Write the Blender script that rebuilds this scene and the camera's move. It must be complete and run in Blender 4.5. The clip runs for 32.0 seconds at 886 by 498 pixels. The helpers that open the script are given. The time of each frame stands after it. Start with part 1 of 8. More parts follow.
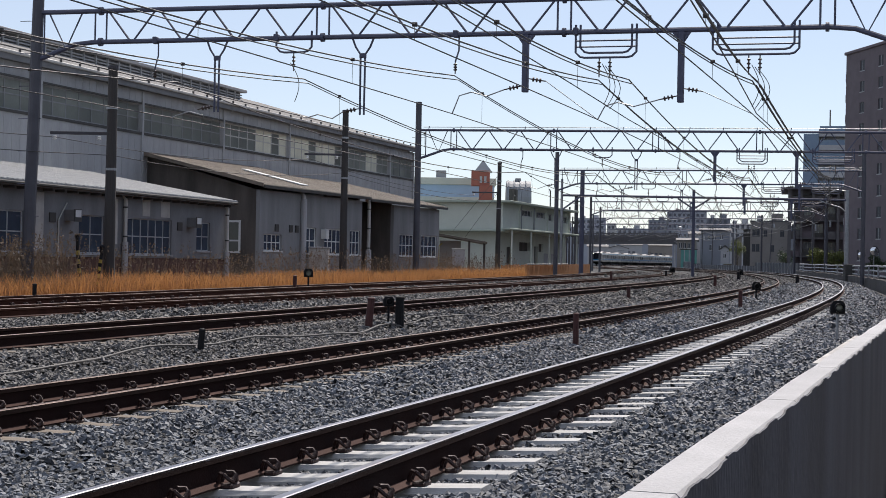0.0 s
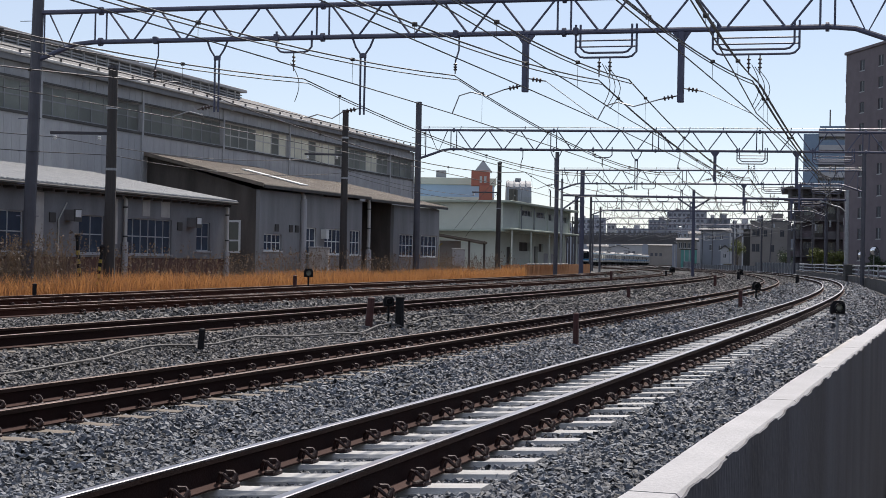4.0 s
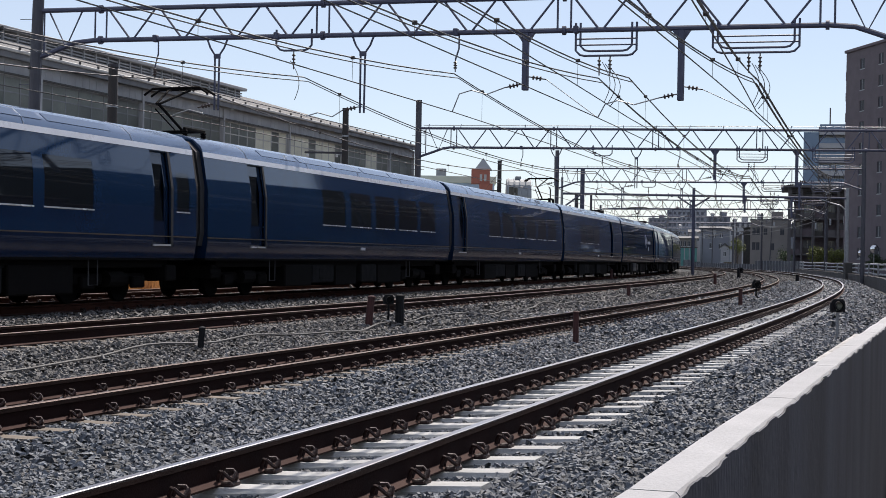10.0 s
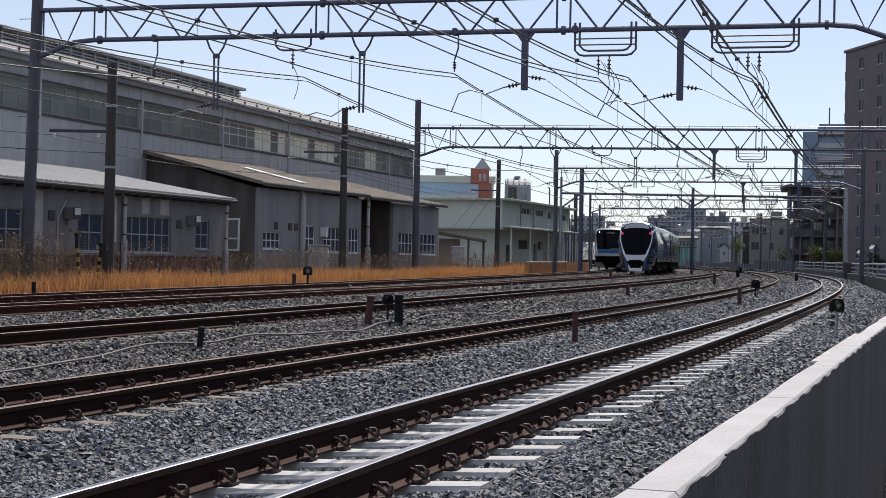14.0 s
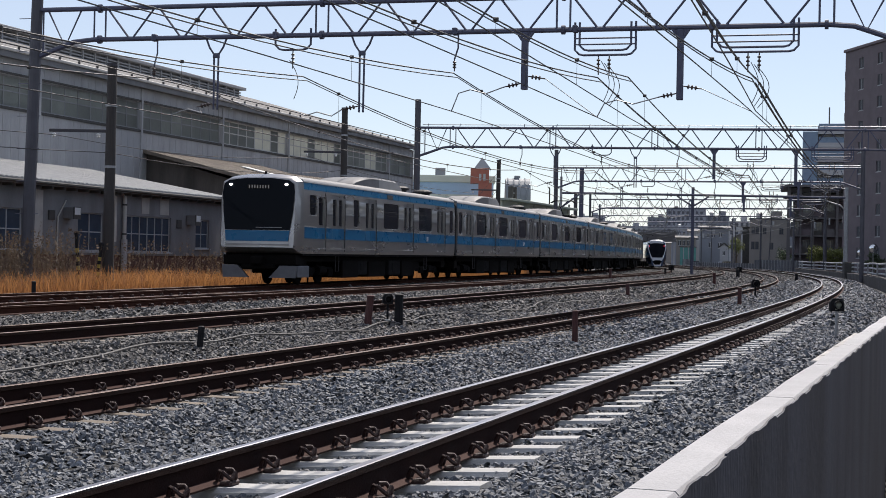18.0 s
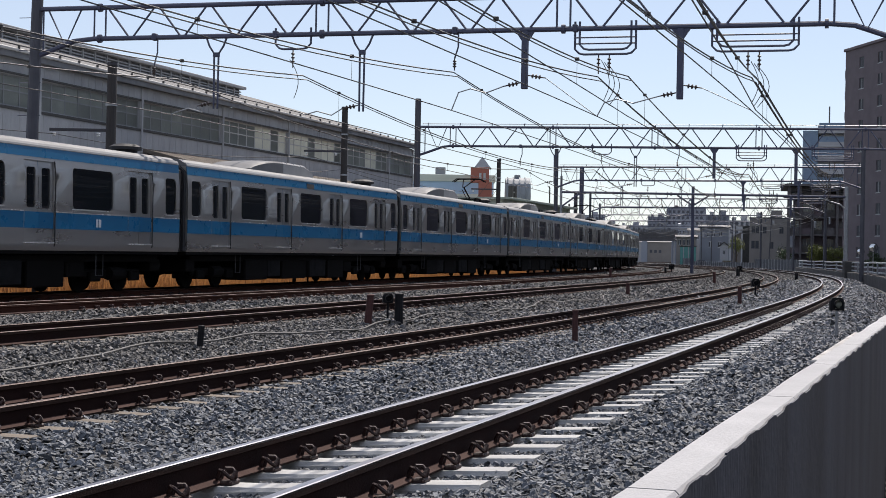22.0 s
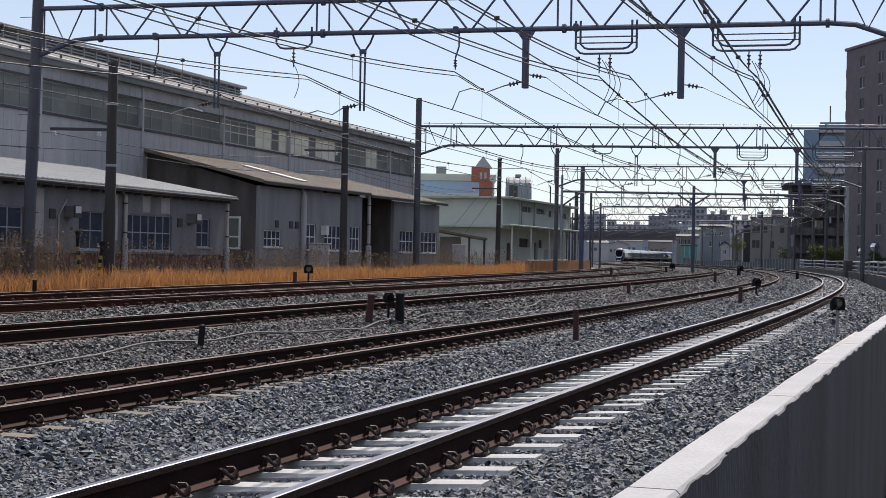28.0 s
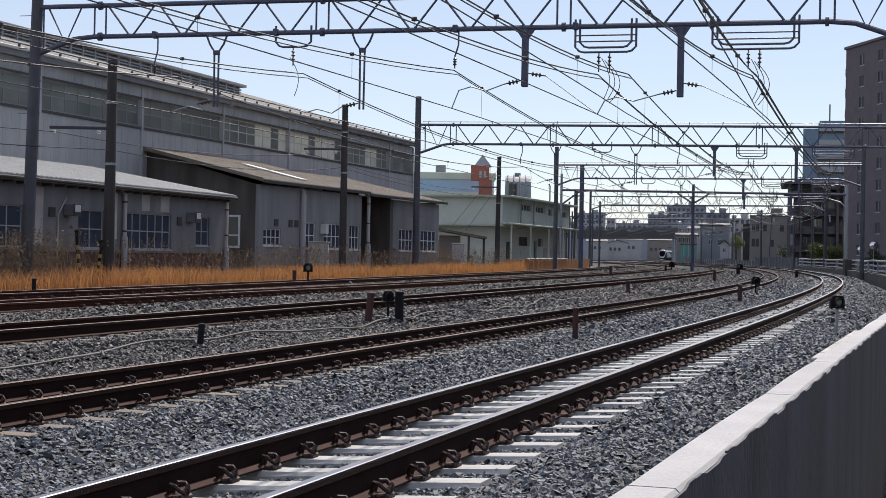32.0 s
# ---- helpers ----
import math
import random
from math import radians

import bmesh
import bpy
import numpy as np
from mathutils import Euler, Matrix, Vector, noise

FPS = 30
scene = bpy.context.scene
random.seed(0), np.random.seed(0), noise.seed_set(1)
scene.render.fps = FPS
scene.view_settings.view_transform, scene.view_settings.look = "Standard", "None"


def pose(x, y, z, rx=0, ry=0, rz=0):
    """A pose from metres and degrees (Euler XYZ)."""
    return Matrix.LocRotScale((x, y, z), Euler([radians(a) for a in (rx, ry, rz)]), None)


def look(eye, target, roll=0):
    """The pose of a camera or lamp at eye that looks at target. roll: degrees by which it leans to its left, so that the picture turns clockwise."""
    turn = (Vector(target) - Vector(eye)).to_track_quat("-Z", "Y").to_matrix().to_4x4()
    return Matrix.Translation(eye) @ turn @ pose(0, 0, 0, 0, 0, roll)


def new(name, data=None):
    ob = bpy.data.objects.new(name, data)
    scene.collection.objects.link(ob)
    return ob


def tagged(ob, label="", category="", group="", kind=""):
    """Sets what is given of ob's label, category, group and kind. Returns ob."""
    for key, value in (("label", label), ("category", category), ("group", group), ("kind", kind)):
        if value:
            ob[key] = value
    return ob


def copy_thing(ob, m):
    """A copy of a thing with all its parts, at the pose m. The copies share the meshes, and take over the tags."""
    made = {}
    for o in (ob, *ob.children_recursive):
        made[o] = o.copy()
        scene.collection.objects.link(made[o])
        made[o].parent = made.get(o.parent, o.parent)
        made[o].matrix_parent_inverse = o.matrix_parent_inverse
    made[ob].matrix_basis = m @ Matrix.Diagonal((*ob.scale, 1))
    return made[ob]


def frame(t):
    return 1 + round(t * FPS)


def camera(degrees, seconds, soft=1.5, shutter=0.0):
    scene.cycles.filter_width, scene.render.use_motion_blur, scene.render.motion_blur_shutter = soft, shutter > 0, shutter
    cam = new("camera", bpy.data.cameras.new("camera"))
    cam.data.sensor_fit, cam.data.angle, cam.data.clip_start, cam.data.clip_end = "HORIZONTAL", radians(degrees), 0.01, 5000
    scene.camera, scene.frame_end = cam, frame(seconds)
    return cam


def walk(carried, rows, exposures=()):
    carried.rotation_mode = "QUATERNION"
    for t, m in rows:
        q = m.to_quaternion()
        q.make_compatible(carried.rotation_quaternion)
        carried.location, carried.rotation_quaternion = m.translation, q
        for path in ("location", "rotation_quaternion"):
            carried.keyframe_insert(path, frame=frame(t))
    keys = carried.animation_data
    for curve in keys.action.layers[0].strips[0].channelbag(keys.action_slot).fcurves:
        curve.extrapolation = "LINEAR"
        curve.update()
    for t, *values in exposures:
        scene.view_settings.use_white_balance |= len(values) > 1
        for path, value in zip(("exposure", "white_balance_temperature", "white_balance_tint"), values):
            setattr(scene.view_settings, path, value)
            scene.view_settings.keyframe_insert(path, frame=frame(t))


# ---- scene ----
CAM_Z = 0.891
cam = camera(32.237, 32.0, soft=0.7)
# seconds, tilt and turn of the slowly settling camera, in thousandths of a radian; it is held about one degree off level
DRIFT = [(0, 0, 0), (3.5, 0, 0), (5.5, -.44, 0), (7, -.85, 0), (9, -1.1, 0), (10.5, -1.2, 0), (11, -1.2, .5), (14.5, -1.4, .5),
         (17, -1.55, .55), (19, -1.7, .55), (20, -2.05, .4), (22, -2.1, .5), (23, -1.8, .5), (25, -1.95, .4), (27.5, -2.5, 0),
         (29, -2.7, 0), (30, -3.2, .2), (32, -3.45, .35)]
walk(cam, [(t, pose(0, 0, CAM_Z, 90 + 0.4076 + math.degrees(p / 1000), 0, -math.degrees(y / 1000)) @ Matrix.Rotation(0.0188, 4, 'Z')) for t, p, y in DRIFT],
     exposures=[(0, 0.06, 6920, 14), (32, 0.06, 6920, 14)])

# ---- world and sun ----
SUN_AZ, SUN_EL = radians(20), radians(50)      # azimuth from the line of sight, to the right
world = bpy.data.worlds.new("world")
scene.world = world
world.use_nodes = True
wn, wl = world.node_tree.nodes, world.node_tree.links
sky = wn.new("ShaderNodeTexSky")
sky.sky_type, sky.sun_disc = "NISHITA", False
sky.sun_elevation, sky.sun_rotation = SUN_EL, SUN_AZ
sky.air_density, sky.dust_density, sky.ozone_density = 0.92, 0.0, 2.6
wn["Background"].inputs[1].default_value = 0.127
haze = wn.new("ShaderNodeMix")                  # thin even haze pales the sky
haze.data_type = "RGBA"
haze.inputs["Factor"].default_value = 0.5
haze.inputs["B"].default_value = (5.0, 5.6, 6.8, 1)
wl.new(sky.outputs[0], haze.inputs["A"])
wl.new(haze.outputs["Result"], wn["Background"].inputs[0])
sun = new("sun", bpy.data.lights.new("sun", "SUN"))
sun.data.energy, sun.data.angle, sun.data.color = 5.0, radians(0.53), (1.0, 0.965, 0.91)
sun.matrix_basis = look((0, 0, 0), (-math.sin(SUN_AZ) * math.cos(SUN_EL), -math.cos(SUN_AZ) * math.cos(SUN_EL), -math.sin(SUN_EL)))


# ---- mesh tools ----
class Geo:
    """Gathers corners and faces of one mesh."""

    def __init__(self):
        self.v, self.f, self.smooth, self.weld = [], [], False, False

    def add(self, verts, faces, m=None):
        o = len(self.v)
        self.v += [tuple(m @ Vector(p)) for p in verts] if m is not None else [tuple(p) for p in verts]
        self.f += [tuple(i + o for i in q) for q in faces]
        return self

    def box(self, x0, x1, y0, y1, z0, z1, m=None):
        return self.add([(x0, y0, z0), (x1, y0, z0), (x1, y1, z0), (x0, y1, z0), (x0, y0, z1), (x1, y0, z1), (x1, y1, z1), (x0, y1, z1)],
                        [(0, 3, 2, 1), (4, 5, 6, 7), (0, 1, 5, 4), (1, 2, 6, 5), (2, 3, 7, 6), (3, 0, 4, 7)], m)

    def cbox(self, x0, x1, y0, y1, z0, z1, b=0.01, m=None):
        """A box with chamfered edges."""
        cx, cy, cz = (x0 + x1) / 2, (y0 + y1) / 2, (z0 + z1) / 2
        hx, hy, hz = abs(x1 - x0) / 2, abs(y1 - y0) / 2, abs(z1 - z0) / 2
        b = min(b, hx * .9, hy * .9, hz * .9)
        v, ix = [], {}
        for sx in (-1, 1):
            for sy in (-1, 1):
                for sz in (-1, 1):
                    for ax in range(3):
                        d = [hx - b, hy - b, hz - b]
                        d[ax] += b
                        ix[sx, sy, sz, ax] = len(v)
                        v.append((cx + sx * d[0], cy + sy * d[1], cz + sz * d[2]))
        f = []

        def quad(keys):
            q = [ix[k] for k in keys]
            a, bb, c = (Vector(v[i]) for i in q[:3])
            n = (bb - a).cross(c - a)
            mid = sum((Vector(v[i]) for i in q), Vector()) / len(q)
            if n.dot(mid - Vector((cx, cy, cz))) < 0:
                q.reverse()
            f.append(tuple(q))
        S = (-1, 1)
        for s in S:
            quad([(s, -1, -1, 0), (s, 1, -1, 0), (s, 1, 1, 0), (s, -1, 1, 0)])
            quad([(-1, s, -1, 1), (1, s, -1, 1), (1, s, 1, 1), (-1, s, 1, 1)])
            quad([(-1, -1, s, 2), (1, -1, s, 2), (1, 1, s, 2), (-1, 1, s, 2)])
        for a in S:
            for c in S:
                quad([(-1, a, c, 1), (1, a, c, 1), (1, a, c, 2), (-1, a, c, 2)])
                quad([(a, -1, c, 0), (a, 1, c, 0), (a, 1, c, 2), (a, -1, c, 2)])
                quad([(a, c, -1, 0), (a, c, 1, 0), (a, c, 1, 1), (a, c, -1, 1)])
                for e in S:
                    quad([(a, c, e, 0), (a, c, e, 1), (a, c, e, 2)])
        return self.add(v, f, m)

    def tube(self, pts, r, n=8, cap=True, m=None):
        """A round bar along a line of points; r is one radius or one for each point."""
        pts = [Vector(p) for p in pts]
        rs = r if isinstance(r, (list, tuple)) else [r] * len(pts)
        v, f = [], []
        up = None
        for i, p in enumerate(pts):
            d = (pts[min(i + 1, len(pts) - 1)] - pts[max(i - 1, 0)]).normalized()
            if up is None:
                up = Vector((0, 0, 1)) if abs(d.z) < .9 else Vector((1, 0, 0))
            a = d.cross(up).normalized()
            b = a.cross(d)
            up = b
            for k in range(n):
                w = 2 * math.pi * (k + .5) / n
                v.append(p + (a * math.cos(w) + b * math.sin(w)) * rs[i])
        for i in range(len(pts) - 1):
            for k in range(n):
                f.append((i * n + k, (i + 1) * n + k, (i + 1) * n + (k + 1) % n, i * n + (k + 1) % n))
        if cap:
            f.append(tuple(range(n)))
            f.append(tuple(reversed(range((len(pts) - 1) * n, len(pts) * n))))
        return self.add(v, f, m)

    def lathe(self, prof, n=16, m=None, ring=False):
        """Turns a profile of (radius, height) round the z axis; a ring stays open in the middle."""
        if ring:
            prof = [*prof, prof[0]]
        v = [(r * math.cos(2 * math.pi * k / n), r * math.sin(2 * math.pi * k / n), z) for r, z in prof for k in range(n)]
        f = [(i * n + k, i * n + (k + 1) % n, (i + 1) * n + (k + 1) % n, (i + 1) * n + k) for i in range(len(prof) - 1) for k in range(n)]
        if not ring:
            f += [tuple(reversed(range(n))), tuple(range((len(prof) - 1) * n, len(prof) * n))]
        return self.add(v, f, m)

    def prism(self, poly, d0, d1, m=None):
        """A flat outline (x, z) given depth along y."""
        n = len(poly)
        area = sum(poly[i][0] * poly[(i + 1) % n][1] - poly[(i + 1) % n][0] * poly[i][1] for i in range(n))
        if area < 0:
            poly = poly[::-1]
        v = [(x, d0, z) for x, z in poly] + [(x, d1, z) for x, z in poly]
        f = [tuple(range(n)), tuple(reversed(range(n, 2 * n)))]
        f += [(i, i + n, (i + 1) % n + n, (i + 1) % n) for i in range(n)]
        if d0 > d1:
            f = [tuple(reversed(q)) for q in f]
        return self.add(v, f, m)

    def loft(self, rings, closed=True, cap=True, m=None):
        """Joins rings of equal length by quads."""
        n = len(rings[0])
        v = [p for r in rings for p in r]
        f = []
        for i in range(len(rings) - 1):
            for k in range(n if closed else n - 1):
                f.append((i * n + k, i * n + (k + 1) % n, (i + 1) * n + (k + 1) % n, (i + 1) * n + k))
        if cap:
            f.append(tuple(reversed(range(n))))
            f.append(tuple(range((len(rings) - 1) * n, len(rings) * n)))
        return self.add(v, f, m)

    def holed(self, x0, x1, z0, z1, holes, place, depth=0.1, cuts=()):
        """A wall sheet with openings (x0, x1, z0, z1) and their reveals; place(x, z, d) gives the point d behind the face."""
        self.weld = True
        xs = sorted({x0, x1, *cuts, *(min(max(c, x0), x1) for h in holes for c in h[:2])})
        zs = sorted({z0, z1, *(min(max(c, z0), z1) for h in holes for c in h[2:4])})
        inside = lambda x, z: any(h[0] < x < h[1] and h[2] < z < h[3] for h in holes)
        for i in range(len(xs) - 1):
            for k in range(len(zs) - 1):
                if not inside((xs[i] + xs[i + 1]) / 2, (zs[k] + zs[k + 1]) / 2):
                    self.add([place(xs[i], zs[k], 0), place(xs[i + 1], zs[k], 0), place(xs[i + 1], zs[k + 1], 0), place(xs[i], zs[k + 1], 0)], [(0, 1, 2, 3)])
        for a, b, c, d in (h[:4] for h in holes):
            P = [place(a, c, 0), place(b, c, 0), place(b, d, 0), place(a, d, 0), place(a, c, depth), place(b, c, depth), place(b, d, depth), place(a, d, depth)]
            self.add(P, [(0, 1, 5, 4), (1, 2, 6, 5), (2, 3, 7, 6), (3, 0, 4, 7)])
        return self

    def mesh(self, name):
        me = bpy.data.meshes.new(name)
        if self.weld:                            # corners that meet become one
            seen, at_ = {}, []
            for p in self.v:
                at_.append(seen.setdefault((round(p[0], 4), round(p[1], 4), round(p[2], 4)), len(seen)))
            self.v = list(seen)
            self.f = [q for q in (tuple(dict.fromkeys(at_[i] for i in q)) for q in self.f) if len(q) > 2]
        me.from_pydata([tuple(p) for p in self.v], [], self.f)
        me.update()
        if self.smooth:
            me.polygons.foreach_set("use_smooth", [True] * len(me.polygons))
            me.set_sharp_from_angle(angle=radians(35))
        return me


def link(name, me, material, parent=None, m=None, label=""):
    """One mesh object under a thing or a part."""
    if not me.materials:
        me.materials.append(material)
    ob = new(name, me)
    if parent is not None:
        ob.parent = parent
    if m is not None:
        ob.matrix_basis = m
    if label:
        ob["label"] = label
    return ob


def part(name, geo, material, parent=None, label="", m=None):
    return link(name, geo.mesh(name), material, parent, m, label)


def thing(name, label, category, group="", kind="", m=None):
    ob = new(name)
    ob.empty_display_size = 0.3
    if m is not None:
        ob.matrix_basis = m
    return tagged(ob, label, category, group, kind)


def big_mesh(name, verts, faces, material, smooth=False):
    """A mesh from numpy arrays: verts (n, 3), faces (k, 3 or 4)."""
    me = bpy.data.meshes.new(name)
    k = faces.shape[1]
    me.vertices.add(len(verts))
    me.vertices.foreach_set("co", np.ascontiguousarray(verts, np.float32).ravel())
    me.loops.add(faces.size)
    me.loops.foreach_set("vertex_index", np.ascontiguousarray(faces, np.int32).ravel())
    me.polygons.add(len(faces))
    me.polygons.foreach_set("loop_start", np.arange(0, faces.size, k, dtype=np.int32))
    me.polygons.foreach_set("use_smooth", np.full(len(faces), smooth))
    me.update(calc_edges=True)
    me.materials.append(material)
    return me


# ---- materials ----
def mat(name, base, rough=0.7, metal=0.0, alt=None, scale=4.0, fine=60.0, mix=0.5, bump=0.15, spread=0.06, spec=0.5, stretch=(1, 1, 1), island=False, coat=0.0):
    """A surface with stains at one scale, grain at another, small differences from piece to piece, and relief."""
    m = bpy.data.materials.new(name)
    m.use_nodes = True
    n, l = m.node_tree.nodes, m.node_tree.links
    b = n["Principled BSDF"]
    co = n.new("ShaderNodeTexCoord")
    mp = n.new("ShaderNodeMapping")
    mp.inputs["Scale"].default_value = stretch
    l.new(co.outputs["Object"], mp.inputs[0])
    big, small = n.new("ShaderNodeTexNoise"), n.new("ShaderNodeTexNoise")
    big.inputs["Scale"].default_value, big.inputs["Detail"].default_value = scale, 5
    small.inputs["Scale"].default_value, small.inputs["Detail"].default_value = fine, 3
    l.new(mp.outputs[0], big.inputs["Vector"])
    l.new(mp.outputs[0], small.inputs["Vector"])
    alt = alt or tuple(c * 0.6 for c in base)
    ramp = n.new("ShaderNodeMapRange")
    ramp.inputs["From Min"].default_value, ramp.inputs["From Max"].default_value = 0.35, 0.7
    ramp.inputs["To Max"].default_value = mix
    l.new(big.outputs["Fac"], ramp.inputs["Value"])
    mx = n.new("ShaderNodeMix")
    mx.data_type = "RGBA"
    mx.inputs["A"].default_value, mx.inputs["B"].default_value = (*base, 1), (*alt, 1)
    l.new(ramp.outputs[0], mx.inputs["Factor"])
    hsv = n.new("ShaderNodeHueSaturation")
    l.new(mx.outputs["Result"], hsv.inputs["Color"])
    val = n.new("ShaderNodeMath")
    val.operation = "MULTIPLY_ADD"
    val.inputs[1].default_value, val.inputs[2].default_value = spread * 2, 1 - spread
    if island:
        g = n.new("ShaderNodeNewGeometry")
        l.new(g.outputs["Random Per Island"], val.inputs[0])
    else:
        oi = n.new("ShaderNodeObjectInfo")
        l.new(oi.outputs["Random"], val.inputs[0])
    v2 = n.new("ShaderNodeMath")
    v2.operation = "MULTIPLY_ADD"
    v2.inputs[1].default_value, v2.inputs[2].default_value = 0.3, 0.85
    l.new(small.outputs["Fac"], v2.inputs[0])
    v3 = n.new("ShaderNodeMath")
    v3.operation = "MULTIPLY"
    l.new(val.outputs[0], v3.inputs[0])
    l.new(v2.outputs[0], v3.inputs[1])
    l.new(v3.outputs[0], hsv.inputs["Value"])
    l.new(hsv.outputs[0], b.inputs["Base Color"])
    rr = n.new("ShaderNodeMapRange")
    rr.inputs["To Min"].default_value, rr.inputs["To Max"].default_value = max(rough - min(.12, rough * .5), 0.02), min(rough + min(.12, rough * .5), 1)
    l.new(big.outputs["Fac"], rr.inputs["Value"])
    l.new(rr.outputs[0], b.inputs["Roughness"])
    b.inputs["Metallic"].default_value = metal
    b.inputs["Specular IOR Level"].default_value = spec
    b.inputs["Coat Weight"].default_value = coat
    b.inputs["Coat Roughness"].default_value = 0.05
    if bump:
        bp = n.new("ShaderNodeBump")
        bp.inputs["Strength"].default_value, bp.inputs["Distance"].default_value = bump, 0.02
        l.new(small.outputs["Fac"], bp.inputs["Height"])
        l.new(bp.outputs[0], b.inputs["Normal"])
    return m


def glow(name, color, strength):
    m = bpy.data.materials.new(name)
    m.use_nodes = True
    b = m.node_tree.nodes["Principled BSDF"]
    b.inputs["Base Color"].default_value = (*color, 1)
    b.inputs["Emission Color"].default_value = (*color, 1)
    b.inputs["Emission Strength"].default_value = strength
    return m


M = dict(
    # one rust in two tones: rail sides carry painted shade, the foot painted sunlight
    rail_side=mat("shaded_rust_rail", (.015, .0065, .0055), .9, 0, (.026, .011, .009), 3, 90, .6, .3, spec=.12),
    rail_head=mat("worn_rail_head", (.10, .062, .05), .6, .5, (.045, .03, .024), 2, 60, .5, .05, stretch=(.3, 1, 1)),
    rail_foot=mat("rust_foot_painted_sunlit", (.068, .038, .032), .9, 0, (.042, .025, .022), 3, 90, .6, .3, spec=.12),
    rail_rusty=mat("red_rust_rail", (.05, .018, .011), .9, 0, (.028, .011, .008), 3, 90, .6, .3, spec=.12),
    rail_polish=mat("polished_rail_head", (.24, .245, .275), .42, .9, (.12, .1, .1), 1.2, 60, .6, .04, stretch=(.3, 1, 1)),
    clip=mat("rusty_clip", (.025, .011, .010), .6, .2, (.045, .018, .015), 20, 120, .5, .3),
    sleeper=mat("concrete_sleeper", (.45, .45, .44), .85, 0, (.25, .245, .24), 5, 80, .6, .25, .08),
    sleeper_old=mat("stained_sleeper", (.20, .17, .14), .9, 0, (.12, .092, .07), 5, 80, .7, .3, .12),
    ballast=mat("crushed_stone", (.125, .137, .155), .7, 0, (.036, .040, .047), 6, 55, .6, .4, .7, island=True),
    ballast_rust=mat("rusty_crushed_stone", (.128, .123, .12), .75, 0, (.05, .046, .043), 5, 55, .6, .4, .6, island=True),
    bed=mat("ballast_bed", (.03, .03, .031), .95, 0, (.012, .012, .012), 5, 13, .9, 1.0),
    earth=mat("trodden_earth", (.105, .098, .085), .95, 0, (.065, .06, .05), .4, 12, .8, .5),
    asphalt=mat("worn_asphalt", (.055, .055, .058), .9, 0, (.04, .04, .042), .6, 60, .6, .3),
    reed=mat("dry_reed", (.33, .16, .082), .85, 0, (.15, .075, .045), .8, 9, .8, 0, .42, island=True),
    reed_dark=mat("reed_plume", (.11, .08, .058), .9, 0, (.24, .2, .16), 2, 9, .6, 0, .3, island=True),
    concrete=mat("concrete", (.42, .41, .39), .85, 0, (.27, .26, .25), 2.5, 50, .6, .25),
    coping=mat("white_coping", (.38, .38, .39), .85, 0, (.30, .30, .305), 3, 70, .45, .2),
    fence_panel=mat("shade_toned_wall_face", (.037, .043, .064), .75, 0, (.012, .014, .022), 1.6, 40, .9, .15, .15, stretch=(1, 1, .35)),
    steel=mat("blue_grey_paint", (.07, .076, .122), .55, .1, (.052, .057, .092), 3, 50, .5, .1),
    steel_post=mat("grey_painted_post", (.075, .076, .092), .6, .1, (.05, .05, .062), 2, 40, .6, .15),
    steel_dark=mat("dark_paint", (.045, .045, .055), .6, .1, (.07, .06, .06), 3, 50, .5, .1),
    pole_wood=mat("dark_concrete_pole", (.05, .045, .043), .85, 0, (.028, .025, .025), 2, 40, .6, .25, stretch=(1, 1, .2)),
    galv=mat("galvanised_steel", (.34, .35, .36), .5, .6, (.24, .25, .26), 5, 60, .5, .1),
    wire=mat("copper_wire", (.06, .055, .055), .5, .4, (.09, .075, .06), 5, 40, .5, 0),
    insul=mat("brown_insulator", (.07, .05, .045), .3, 0, None, 6, 50, .3, 0),
    insul_white=mat("white_insulator", (.75, .75, .73), .3, 0, None, 6, 50, .3, 0),
)


def let_light_through(m, color, amount):
    """Thin leaves: part of the light passes through them."""
    n, l = m.node_tree.nodes, m.node_tree.links
    t = n.new("ShaderNodeBsdfTranslucent")
    t.inputs[0].default_value = (*color, 1)
    mx = n.new("ShaderNodeMixShader")
    mx.inputs[0].default_value = amount
    l.new(n["Principled BSDF"].outputs[0], mx.inputs[1])
    l.new(t.outputs[0], mx.inputs[2])
    l.new(mx.outputs[0], n["Material Output"].inputs[0])


